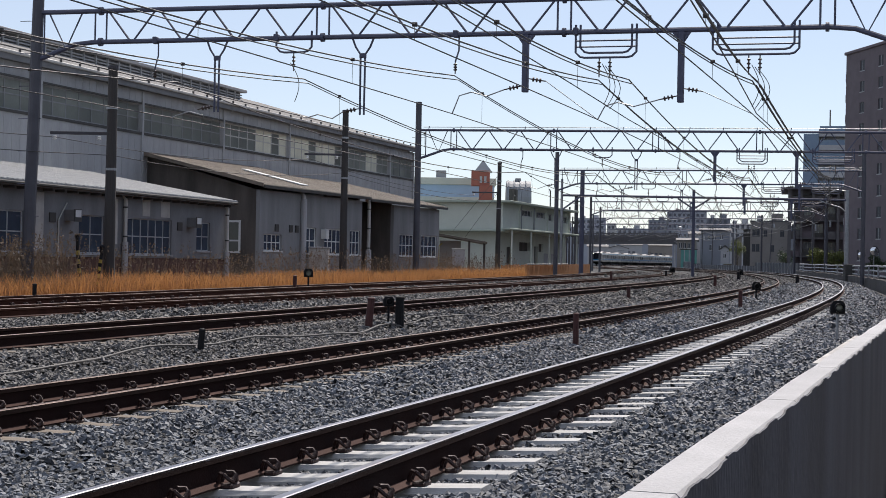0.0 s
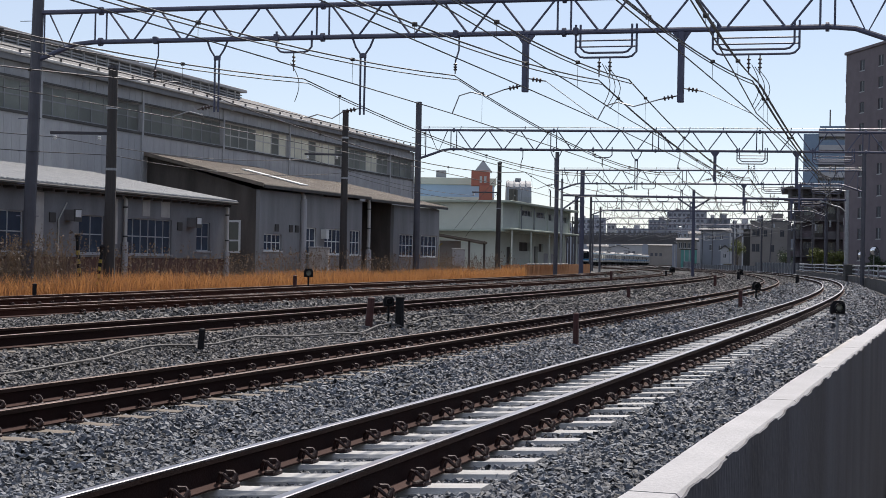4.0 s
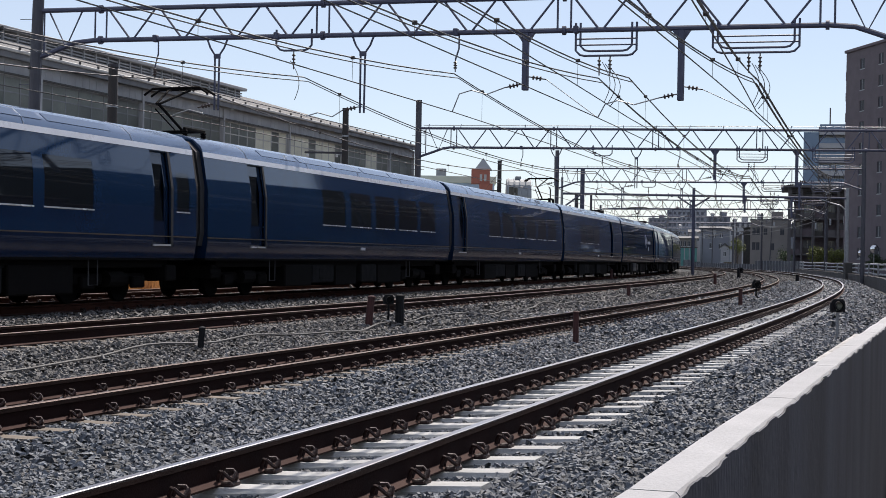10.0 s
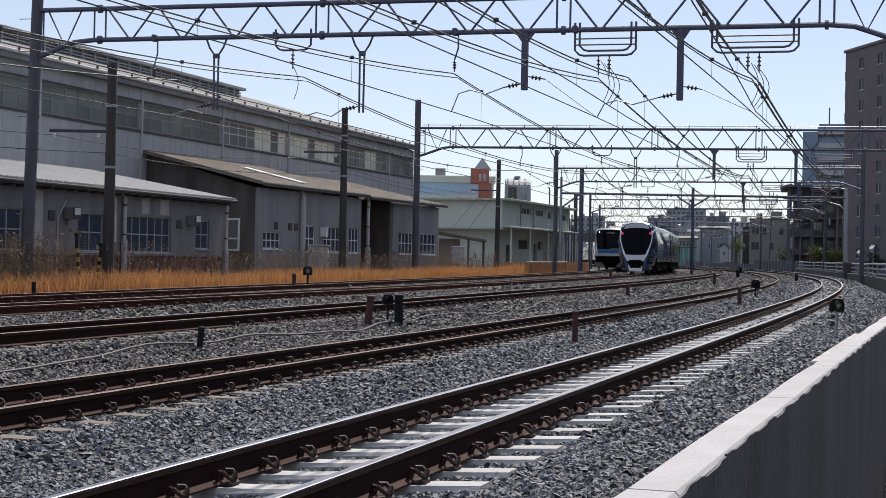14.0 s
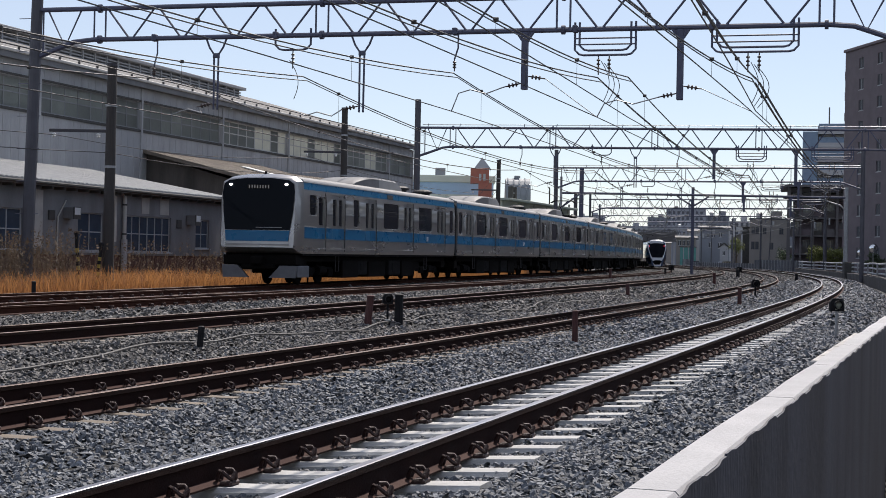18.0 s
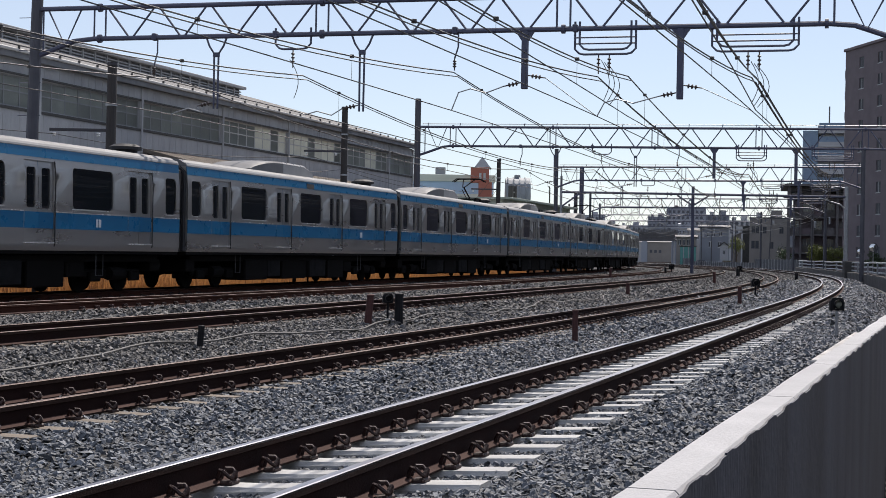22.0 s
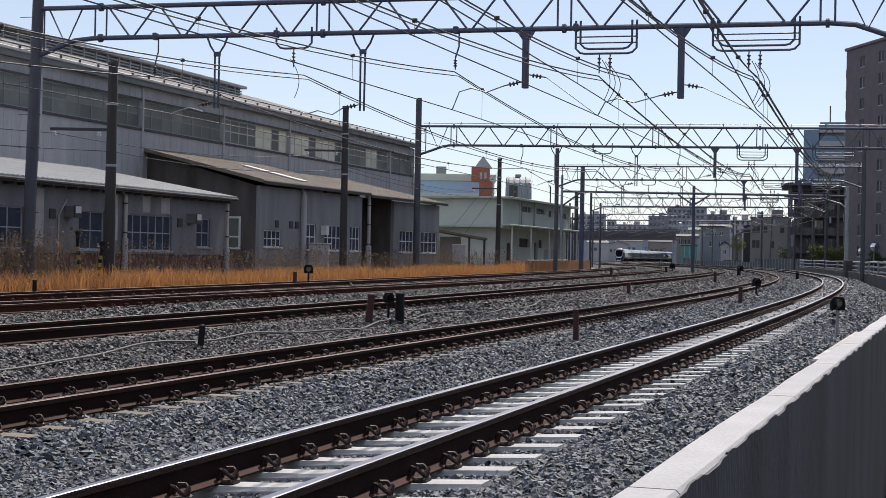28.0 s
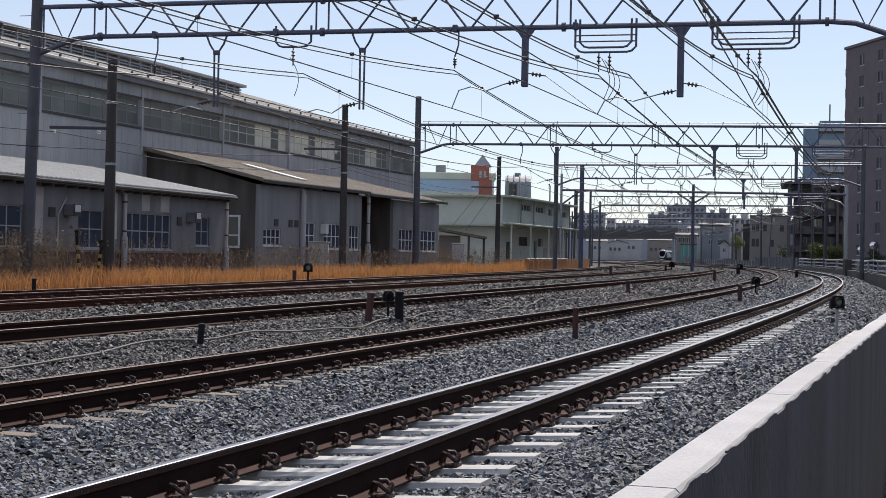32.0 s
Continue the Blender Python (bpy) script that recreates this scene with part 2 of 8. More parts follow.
def gravel(m):
    """Packed stones: each cell its own grey, dark in the joints where the shade between stones is painted."""
    n, l = m.node_tree.nodes, m.node_tree.links
    co = n.new("ShaderNodeTexCoord")
    cell, gap = n.new("ShaderNodeTexVoronoi"), n.new("ShaderNodeTexVoronoi")
    gap.feature = "DISTANCE_TO_EDGE"
    for v in (cell, gap):
        v.inputs["Scale"].default_value = 17
        l.new(co.outputs["Object"], v.inputs["Vector"])
    sep = n.new("ShaderNodeSeparateColor")
    l.new(cell.outputs["Color"], sep.inputs[0])
    edge = n.new("ShaderNodeMapRange")
    edge.inputs["From Max"].default_value, edge.inputs["To Min"].default_value, edge.inputs["To Max"].default_value = .18, .15, 3.6
    l.new(gap.outputs["Distance"], edge.inputs["Value"])
    k = n.new("ShaderNodeMath")
    k.operation = "MULTIPLY"
    l.new(sep.outputs[0], k.inputs[0])
    l.new(edge.outputs[0], k.inputs[1])
    hsv = n.new("ShaderNodeHueSaturation")
    b = n["Principled BSDF"]
    l.new(b.inputs["Base Color"].links[0].from_socket, hsv.inputs["Color"])
    l.new(k.outputs[0], hsv.inputs["Value"])
    l.new(hsv.outputs[0], b.inputs["Base Color"])
    bp = n.new("ShaderNodeBump")
    bp.inputs["Strength"].default_value, bp.inputs["Distance"].default_value = 1.0, .04
    l.new(gap.outputs["Distance"], bp.inputs["Height"])
    l.new(bp.outputs[0], b.inputs["Normal"])


gravel(M["bed"])
let_light_through(M["reed"], (.52, .25, .09), .42)
let_light_through(M["reed_dark"], (.2, .14, .09), .2)


# ---- the line of the railway: one curve, five tracks beside it ----
KNOT_S = (-40, 0, 40, 80, 120, 160, 200, 260, 320, 380, 440, 520, 640)
KNOT_K = (2.852, -.712, -.789, -1.167, -1.281, -1.551, -1.077, -.148, .796, 1.532, 1.502, .197, -1.36)
_s = np.arange(-60, 700, 0.5)
_k = np.interp(_s, KNOT_S, KNOT_K) / 1000
_k[_s < -40] = 0
_a = np.concatenate([[0], np.cumsum((_k[1:] + _k[:-1]) / 2 * 0.5)])
_i0 = int(np.argmin(abs(_s)))
_a += 0.3026 - _a[_i0]
_x = np.concatenate([[0], np.cumsum(np.sin((_a[1:] + _a[:-1]) / 2) * 0.5)])
_y = np.concatenate([[0], np.cumsum(np.cos((_a[1:] + _a[:-1]) / 2) * 0.5)])
_x += -13.155 - _x[_i0]
_y += 30.0 - _y[_i0]


def on_line(s, o=0.0):
    """Plan position o metres to the right of the curve at station s, and the heading there."""
    c = min(max(s, -60), 699)
    a = float(np.interp(c, _s, _a))
    x, y = float(np.interp(c, _s, _x)), float(np.interp(c, _s, _y))
    x, y = x + (s - c) * math.sin(a), y + (s - c) * math.cos(a)
    return x + o * math.cos(a), y - o * math.sin(a), a


OFF = dict(A=18.291, B=14.16, C=9.63, D=4.273, E=0.0)
# heights of the rail heads at stations along the line
LEVEL_S = (-60, -30, 0, 30, 60, 90, 120, 160, 200, 260, 330, 440)
LEVEL = dict(A=(-.215, -.207, -.19, -.207, -.235, -.20, -.186, -.06, .047, .138, .217, .49),
             B=(-.40, -.362, -.33, -.335, -.32, -.30, -.292, -.153, -.048, .054, .139, .417),
             C=(-.30, -.24, -.18, -.105, -.047, -.013, -.009, .05, .07, .05, .054, .334),
             D=(-.32, -.26, -.20, -.135, -.09, -.067, -.07, -.02, -.01, -.04, -.046, .236),
             E=(-.56, -.42, -.27, -.15, -.06, .01, .07, .11, .1, -.02, -.126, .157))
CANT = dict(A=-.081, B=-.014, C=-.012, D=-.015, E=0.0)


def rail_z(t, s):
    return np.interp(s, LEVEL_S, LEVEL[t])


def track_pose(t, s):
    """The frame of a track at station s: x along it, y to its left, z up, on the rail heads."""
    x, y, a = on_line(s, OFF[t])
    return pose(x, y, float(rail_z(t, s)), math.degrees(math.atan(CANT[t] / 1.13)), 0, 90 - math.degrees(a))


GROUND_Z = -0.62                                 # land beside the line, from the farthest track's rails
_ctrl_o = [-90, -10, -5.2, -3.6, -2.2]
for _t in "EDCBA":
    _ctrl_o += [OFF[_t] - 1.25, OFF[_t] + 1.25]
_ctrl_o += [OFF["A"] + 1.9, OFF["A"] + 2.6, OFF["A"] + 60]


def bed_z(s, o):
    """Height of the ballast and of the land beside it."""
    e = rail_z("E", s) + GROUND_Z
    zs = [e - .05, e, e + .02, e + .1, rail_z("E", s) - .24]
    for t in "EDCBA":
        z, k = rail_z(t, s) - (.262 if t == "A" else .215), CANT[t] * 1.1
        zs += [z + k, z - k + (.035 if t == "A" else 0)]
    zs += [rail_z("A", s) - .15, rail_z("A", s) - .5, rail_z("A", s) - float(np.interp(s, (0, 330), (.6, .12)))]
    z = float(np.interp(o, _ctrl_o, zs))
    for a, b in (("E", "D"), ("D", "C"), ("C", "B"), ("B", "A")):
        lo, hi = OFF[a] + 1.25, OFF[b] - 1.25
        if lo < o < hi:
            z -= 0.10 * math.sin(math.pi * (o - lo) / (hi - lo))
    return z


STATIONS = [*np.arange(-314, -58, 8.0), *np.arange(-58, 120, 1.0), *np.arange(120, 300, 4.0), *np.arange(300, 741, 8.0)]


def sweep_track(profile, t, o, stations=STATIONS, dz=0.0, smooth=False):
    """Extrudes an outline (right, up) along a track."""
    g = Geo()
    rings = []
    for s in stations:
        m = track_pose(t, s)
        rings.append([m @ Vector((0, -(o + p), q + dz)) for p, q in profile])
    g.loft(rings)
    g.smooth = smooth
    return g


RAIL = [(-.0725, -.174), (.0725, -.174), (.0725, -.163), (.012, -.145), (.009, -.05), (.0325, -.038), (.0325, -.0035), (-.0325, -.0035), (-.0325, -.038), (-.009, -.05), (-.012, -.145), (-.0725, -.163)]
HEAD = [(-.0325, -.014), (.0325, -.014), (.0325, -.004), (.026, 0.0), (-.026, 0.0), (-.0325, -.004)]
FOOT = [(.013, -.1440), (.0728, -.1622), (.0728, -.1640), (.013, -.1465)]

TRACKS = {}
for t in "ABCDE":
    tr = thing("railway_track", "narrow-gauge railway track on stone ballast with rusty rails" if t != "A" else "railway track with rusty rails on pale concrete sleepers", "railway track", "parallel tracks", "structure")
    TRACKS[t] = tr
    for side in (-1, 1):
        r = part("rail", sweep_track(RAIL, t, side * .566), M["rail_rusty" if t in "DE" else "rail_side"], tr)
        part("rail_head", sweep_track(HEAD, t, side * .566, dz=.0005), M["rail_polish" if t == "A" else "rail_head"], r, "worn shiny running surface")
        # thin foot strips whose lighter rust holds the sunlight falling there
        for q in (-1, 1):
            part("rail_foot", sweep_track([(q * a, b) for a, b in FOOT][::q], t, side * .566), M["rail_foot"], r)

# ballast bed and land on both sides of it, one sheet
_bs = [*np.arange(-314, -58, 8.0), *np.arange(-58, 60, 0.5), *np.arange(60, 160, 1.5), *np.arange(160, 741, 6.0)]
_bo = [-90, -60, -40, -25, -15, -10, -7, *np.arange(-5, 26, 0.35), 26.5, 28, 36, 50, 78]
_bv = []
for s in _bs:
    for o in _bo:
        x, y, a = on_line(s, o)
        rough = .02 * noise.noise(Vector((x * 2.2, y * 2.2, 0))) + .02 * noise.noise(Vector((x * .5, y * .5, 3)))
        lane = y < 24 and x * math.cos(.322) - y * math.sin(.322) > -.58     # the lane behind the wall lies lower
        _bv.append((x, y, (-.68 - .075 * min(max(y, 0), 12) if lane else bed_z(s, o)) + (rough if -4 < o < 21 else .5 * rough)))
_n = len(_bo)
_bf = [(i * _n + k, (i + 1) * _n + k, (i + 1) * _n + k + 1, i * _n + k + 1)[::-1] for i in range(len(_bs) - 1) for k in range(_n - 1)]
_bed = big_mesh("ballast_bed", np.array(_bv), np.array(_bf), M["bed"], True)
_bed.materials.append(M["earth"])
_bed.materials.append(M["asphalt"])
_bed.polygons.foreach_set("material_index", [1 if _bo[k] < -4.9 else 2 if _bo[k] > 21 else 0 for i in range(len(_bs) - 1) for k in range(_n - 1)])
tagged(new("ballast_bed", _bed), "grey crushed-stone ballast bed under the tracks", "ballast", kind="structure")
g = Geo()
g.add([(-4000, -400, -1.6), (4000, -400, -1.6), (4000, 4600, -1.6), (-4000, 4600, -1.6)], [(0, 1, 2, 3)])
tagged(part("ground", g, M["earth"]), "flat brown earth ground reaching the horizon", "ground", kind="structure")


# ---- trains ----
M.update(
    stainless=mat("brushed_stainless", (.375, .364, .357), .3, .75, (.325, .314, .307), 2, 200, .5, .03, stretch=(.2, 1, 1)),
    band_blue=mat("sky_blue_band", (.004, .122, .262), .3, 0, (.003, .105, .23), 3, 60, .3, 0, spec=.3),
    roof_grey=mat("grey_train_roof", (.15, .153, .158), .65, .1, (.11, .11, .112), 2, 40, .6, .05),
    roof_white=mat("white_roof_edge", (.27, .275, .28), .6, 0, (.2, .2, .2), 2, 40, .4, .03),
    glass=mat("dark_train_glass", (.006, .009, .013), .03, 0, (.010, .012, .016), 2, 20, .3, 0, spec=.5),
    sky_glass=mat("tinted_roof_glass", (.02, .045, .095), .08, 0, (.016, .036, .08), 2, 20, .3, 0, spec=.8, coat=.6),
    mask=mat("black_cab_glazing", (.002, .003, .006), .04, 0, (.003, .004, .007), 2, 20, .3, 0, spec=.07),
    cowl=mat("pale_grey_cowl", (.40, .415, .44), .35, .1, (.32, .33, .355), 1.5, 30, .5, .01, coat=.3),
    lamp_cover=mat("dark_red_lamp_cover", (.10, .012, .015), .15, 0, (.05, .01, .012), 8, 40, .6, 0),
    rubber=mat("black_rubber", (.018, .018, .02), .7, 0, None, 8, 60, .5, .1),
    under=mat("near_black_underframe", (.005, .0045, .0045), .9, 0, (.009, .008, .007), 4, 50, .6, .2, spec=.08),
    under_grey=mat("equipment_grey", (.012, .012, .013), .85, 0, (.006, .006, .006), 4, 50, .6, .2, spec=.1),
    box_grey=mat("pale_equipment_box", (.07, .073, .08), .7, 0, (.04, .04, .043), 3, 50, .6, .1, spec=.2),
    skirt_grey=mat("grey_skirt", (.14, .148, .165), .6, .1, (.1, .1, .105), 4, 50, .5, .05),
    navy=mat("deep_blue_gloss", (.0048, .025, .068), .05, 0, (.0044, .0225, .062), 1.5, 30, .5, 0, .02, spec=.5),
    navy_low=mat("dark_navy_gloss", (.005, .018, .048), .08, 0, (.0045, .016, .042), 1.5, 30, .5, 0, .02, spec=.5),
    sap_roof=mat("light_blue_roof_gloss", (.085, .135, .225), .2, .35, (.07, .115, .19), 1.5, 30, .5, .01, coat=.3),
    sap_white=mat("white_gloss", (.66, .68, .73), .3, 0, (.57, .59, .64), 2, 40, .3, 0, coat=.4),
    gold=mat("gold_line", (.10, .07, .035), .4, .4, None, 2, 40, .3, 0),
    chrome=mat("bright_sill", (.85, .85, .84), .25, .6, None, 3, 60, .2, 0),
    bellows=mat("black_bellows", (.02, .02, .022), .85, 0, None, 3, 80, .5, .2),
    red_lamp=glow("red_lamp", (.85, .03, .06), 1.3),
    white_lamp=glow("white_lamp", (1, .97, .9), 14.0),
    amber=glow("dim_sign", (.30, .29, .27), .12),
)

HALF = 9.75
SIDE = [(1.10, 1.44), (1.25, 1.475), (2.9, 1.475), (3.56, 1.405)]         # height, half width of the commuter car


def flank(z, prof):
    return float(np.interp(z, [p[0] for p in prof], [p[1] for p in prof]))


def side_place(prof, sgn, push=0.0):
    return lambda x, z, d: (x, sgn * (flank(z, prof) + push - d), z)


def panel(prof, sgn, x0, x1, z0, z1, push, nz=2):
    """A thin skin on the flank between two heights, 12 mm thick."""
    g = Geo()
    zs = sorted({z0, z1, *(p[0] for p in prof if z0 < p[0] < z1)})
    pl = side_place(prof, sgn, push)
    ring = [(z, 0) for z in zs] + [(z, push + .012) for z in reversed(zs)]
    g.loft([[pl(x0, z, d) for z, d in ring], [pl(x1, z, d) for z, d in ring]])
    return g


def rounded_frame(prof, sgn, h, r, wide, push):
    """A thin frame round an opening, square outside and with rounded corners inside."""
    g = Geo()
    inner, outer = [], []
    for cx, cz, q0, ox, oz in ((h[1] - r, h[3] - r, 0, 1, 1), (h[0] + r, h[3] - r, 1, -1, 1), (h[0] + r, h[2] + r, 2, -1, -1), (h[1] - r, h[2] + r, 3, 1, -1)):
        for k in range(5):
            w = math.pi / 2 * (q0 + k / 4)
            inner.append((cx + r * math.cos(w), cz + r * math.sin(w)))
            f = ((1, min(1, k / 2)), (min(1, 2 - k / 2), 1))[0 if k < 2 else 1]
            a, b = (f if q0 % 2 == 0 else f[::-1])
            outer.append((cx + ox * (a * (r + wide) if True else 0), cz + oz * (b * (r + wide))))
    pl = side_place(prof, sgn, push)
    g.loft([[pl(x, z, 0) for x, z in outer], [pl(x, z, 0) for x, z in inner], [pl(x, z, push + .03) for x, z in inner]], cap=False)
    return g


def window_set(car, prof, sgn, holes, glassmat, inset=.03, sill=None, sill_mat=None, round_=0):
    for h in holes:
        g = Geo()
        pl = side_place(prof, sgn, -inset)
        zs = [h[2], *(p[0] for p in prof if h[2] < p[0] < h[3]), h[3]]
        sec = [(z, 0) for z in zs] + [(z, .02) for z in reversed(zs)]
        g.loft([[pl(xx, z, d) for z, d in sec] for xx in h[:2]])
        g.smooth = True
        w = part("window", g, glassmat, car)
        if round_:
            part("window_frame", rounded_frame(prof, sgn, h, round_, .03, .006), M["stainless"], w)
        if sill:
            g = Geo()
            y = sgn * (flank(h[2], prof))
            g.box(h[0] - .02, h[1] + .02, min(y - sgn * .02, y + sgn * sill), max(y - sgn * .02, y + sgn * sill), h[2] - .035, h[2] - .005)
            part("sill", g, sill_mat, w)


def bogie(car, x):
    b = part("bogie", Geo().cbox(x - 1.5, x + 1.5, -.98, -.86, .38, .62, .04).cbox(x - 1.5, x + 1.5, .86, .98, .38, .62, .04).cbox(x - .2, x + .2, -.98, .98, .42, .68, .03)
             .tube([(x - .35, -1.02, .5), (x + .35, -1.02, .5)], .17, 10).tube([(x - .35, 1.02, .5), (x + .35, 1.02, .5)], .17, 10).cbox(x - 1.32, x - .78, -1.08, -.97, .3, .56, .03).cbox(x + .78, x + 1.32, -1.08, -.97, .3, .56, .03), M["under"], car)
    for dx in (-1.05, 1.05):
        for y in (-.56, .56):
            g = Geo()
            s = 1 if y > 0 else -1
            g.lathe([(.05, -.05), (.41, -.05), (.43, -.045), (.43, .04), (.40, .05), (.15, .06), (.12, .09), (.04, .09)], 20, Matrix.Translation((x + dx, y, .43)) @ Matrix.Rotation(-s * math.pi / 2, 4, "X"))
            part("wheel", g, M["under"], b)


def underfloor(car, rng, top, spans):
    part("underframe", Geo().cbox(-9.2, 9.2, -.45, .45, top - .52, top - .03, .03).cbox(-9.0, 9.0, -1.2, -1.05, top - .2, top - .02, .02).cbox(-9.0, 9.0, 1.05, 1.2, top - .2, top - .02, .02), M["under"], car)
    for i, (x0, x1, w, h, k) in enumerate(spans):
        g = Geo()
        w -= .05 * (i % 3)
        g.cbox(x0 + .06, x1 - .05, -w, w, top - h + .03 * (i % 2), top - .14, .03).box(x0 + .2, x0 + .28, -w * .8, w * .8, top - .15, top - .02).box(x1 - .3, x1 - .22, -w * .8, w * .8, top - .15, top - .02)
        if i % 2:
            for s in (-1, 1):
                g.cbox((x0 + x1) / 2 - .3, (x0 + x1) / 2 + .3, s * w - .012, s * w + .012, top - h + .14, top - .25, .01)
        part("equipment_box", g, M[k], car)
    for x in (-5.7, 5.7):                           # thin hanging steps and pipes
        for s in (-1, 1):
            part("step_iron", Geo().tube([(x - .18, s * 1.26, top), (x - .18, s * 1.26, top - .55), (x + .18, s * 1.26, top - .55), (x + .18, s * 1.26, top)], .016, 5), M["box_grey"], car)


def pantograph(car, x, z):
    p = part("pantograph", Geo().cbox(x + .42, x + .56, -.51, .51, z + .01, z + .09, .015), M["under"], car, "single-arm pantograph raised to the wire")
    for y in (-.55, .55):
        part("base_rail", Geo().cbox(x - .5, x + .6, y - .04, y + .04, z, z + .08, .015), M["under"], p)
        for dx in (-.45, .55):
            part("insulator", Geo().lathe([(.05, 0), (.08, .03), (.05, .06), (.08, .09), (.05, .12), (.08, .15), (.04, .2)], 8, Matrix.Translation((x + dx, y, z - .16))), M["under"], p)
    g = Geo()
    g.tube([(x + .5, 0, z + .1), (x - .75, 0, z + .62)], .035, 8).tube([(x + .42, .15, z + .1), (x - .7, .1, z + .5)], .018, 6)
    g.tube([(x - .75, -.05, z + .62), (x + .35, -.3, z + 1.05)], .03, 6).tube([(x - .75, .05, z + .62), (x + .35, .3, z + 1.05)], .03, 6)
    part("arm", g, M["under"], p)
    g = Geo()
    for dx in (-.18, .18):
        g.tube([(x + .35 + dx, -.85, z + .94), (x + .35 + dx, -.62, z + 1.09), (x + .35 + dx, .62, z + 1.09), (x + .35 + dx, .85, z + .94)], .03, 6)
    g.tube([(x + .17, -.3, z + 1.07), (x + .53, -.3, z + 1.07)], .02, 6).tube([(x + .17, .3, z + 1.07), (x + .53, .3, z + 1.07)], .02, 6)
    part("collector_head", g, M["under"], p)


def ac_unit(car, x, z, w=.95, l=1.45, mat_top="roof_white"):
    """A rounded roof hump: a casing that rises in a curve, its shade painted as darker grey, and a bright ribbed cover
    falling to the other end.
    """
    def ring(u):
        h = .02 + .36 * (math.sin(math.pi / 2 * u / .38) ** .8 if u < .38 else 1 - .8 * max(0, (u - .8) / .2) ** 1.6)
        k = .86 + .14 * math.sin(math.pi * u)
        xx = x - l + 2 * l * u
        return [(xx, -w * k, z - .08), (xx, -w * k, z + h * .8), (xx, -w * k * .95, z + h * .95), (xx, -w * k * .6, z + h), (xx, 0, z + h * 1.03), (xx, w * k * .6, z + h), (xx, w * k * .95, z + h * .95), (xx, w * k, z + h * .8), (xx, w * k, z - .08)]
    g = Geo()
    g.loft([ring(u) for u in (0, .03, .08, .15, .22, .3, .38, .44)])
    g.smooth = True
    a = part("air_conditioner", g, M["roof_grey"], car)
    g = Geo()
    g.loft([ring(u) for u in (.442, .52, .6, .7, .8, .87, .92, .96, 1.0)])
    g.smooth = True
    part("grille_cover", g, M[mat_top], a, "bright ribbed end cover")
    ribs = Geo()
    for u in (.5, .62, .74, .86):
        ribs.tube([(q[0], q[1], q[2] + .006) for q in ring(u)[1:8]], .012, 5)
    part("cover_ribs", ribs, M["roof_grey"], a)


def logo_bars(car, x, z, y, h, bars, material, sgn=-1):
    g = Geo()
    for bx, bz, bw, bh in bars:
        part("emblem_bar", Geo().cbox(x + bx, x + bx + bw, y - .006, y + .006, z + bz, z + bz + bh, .003), material, car)


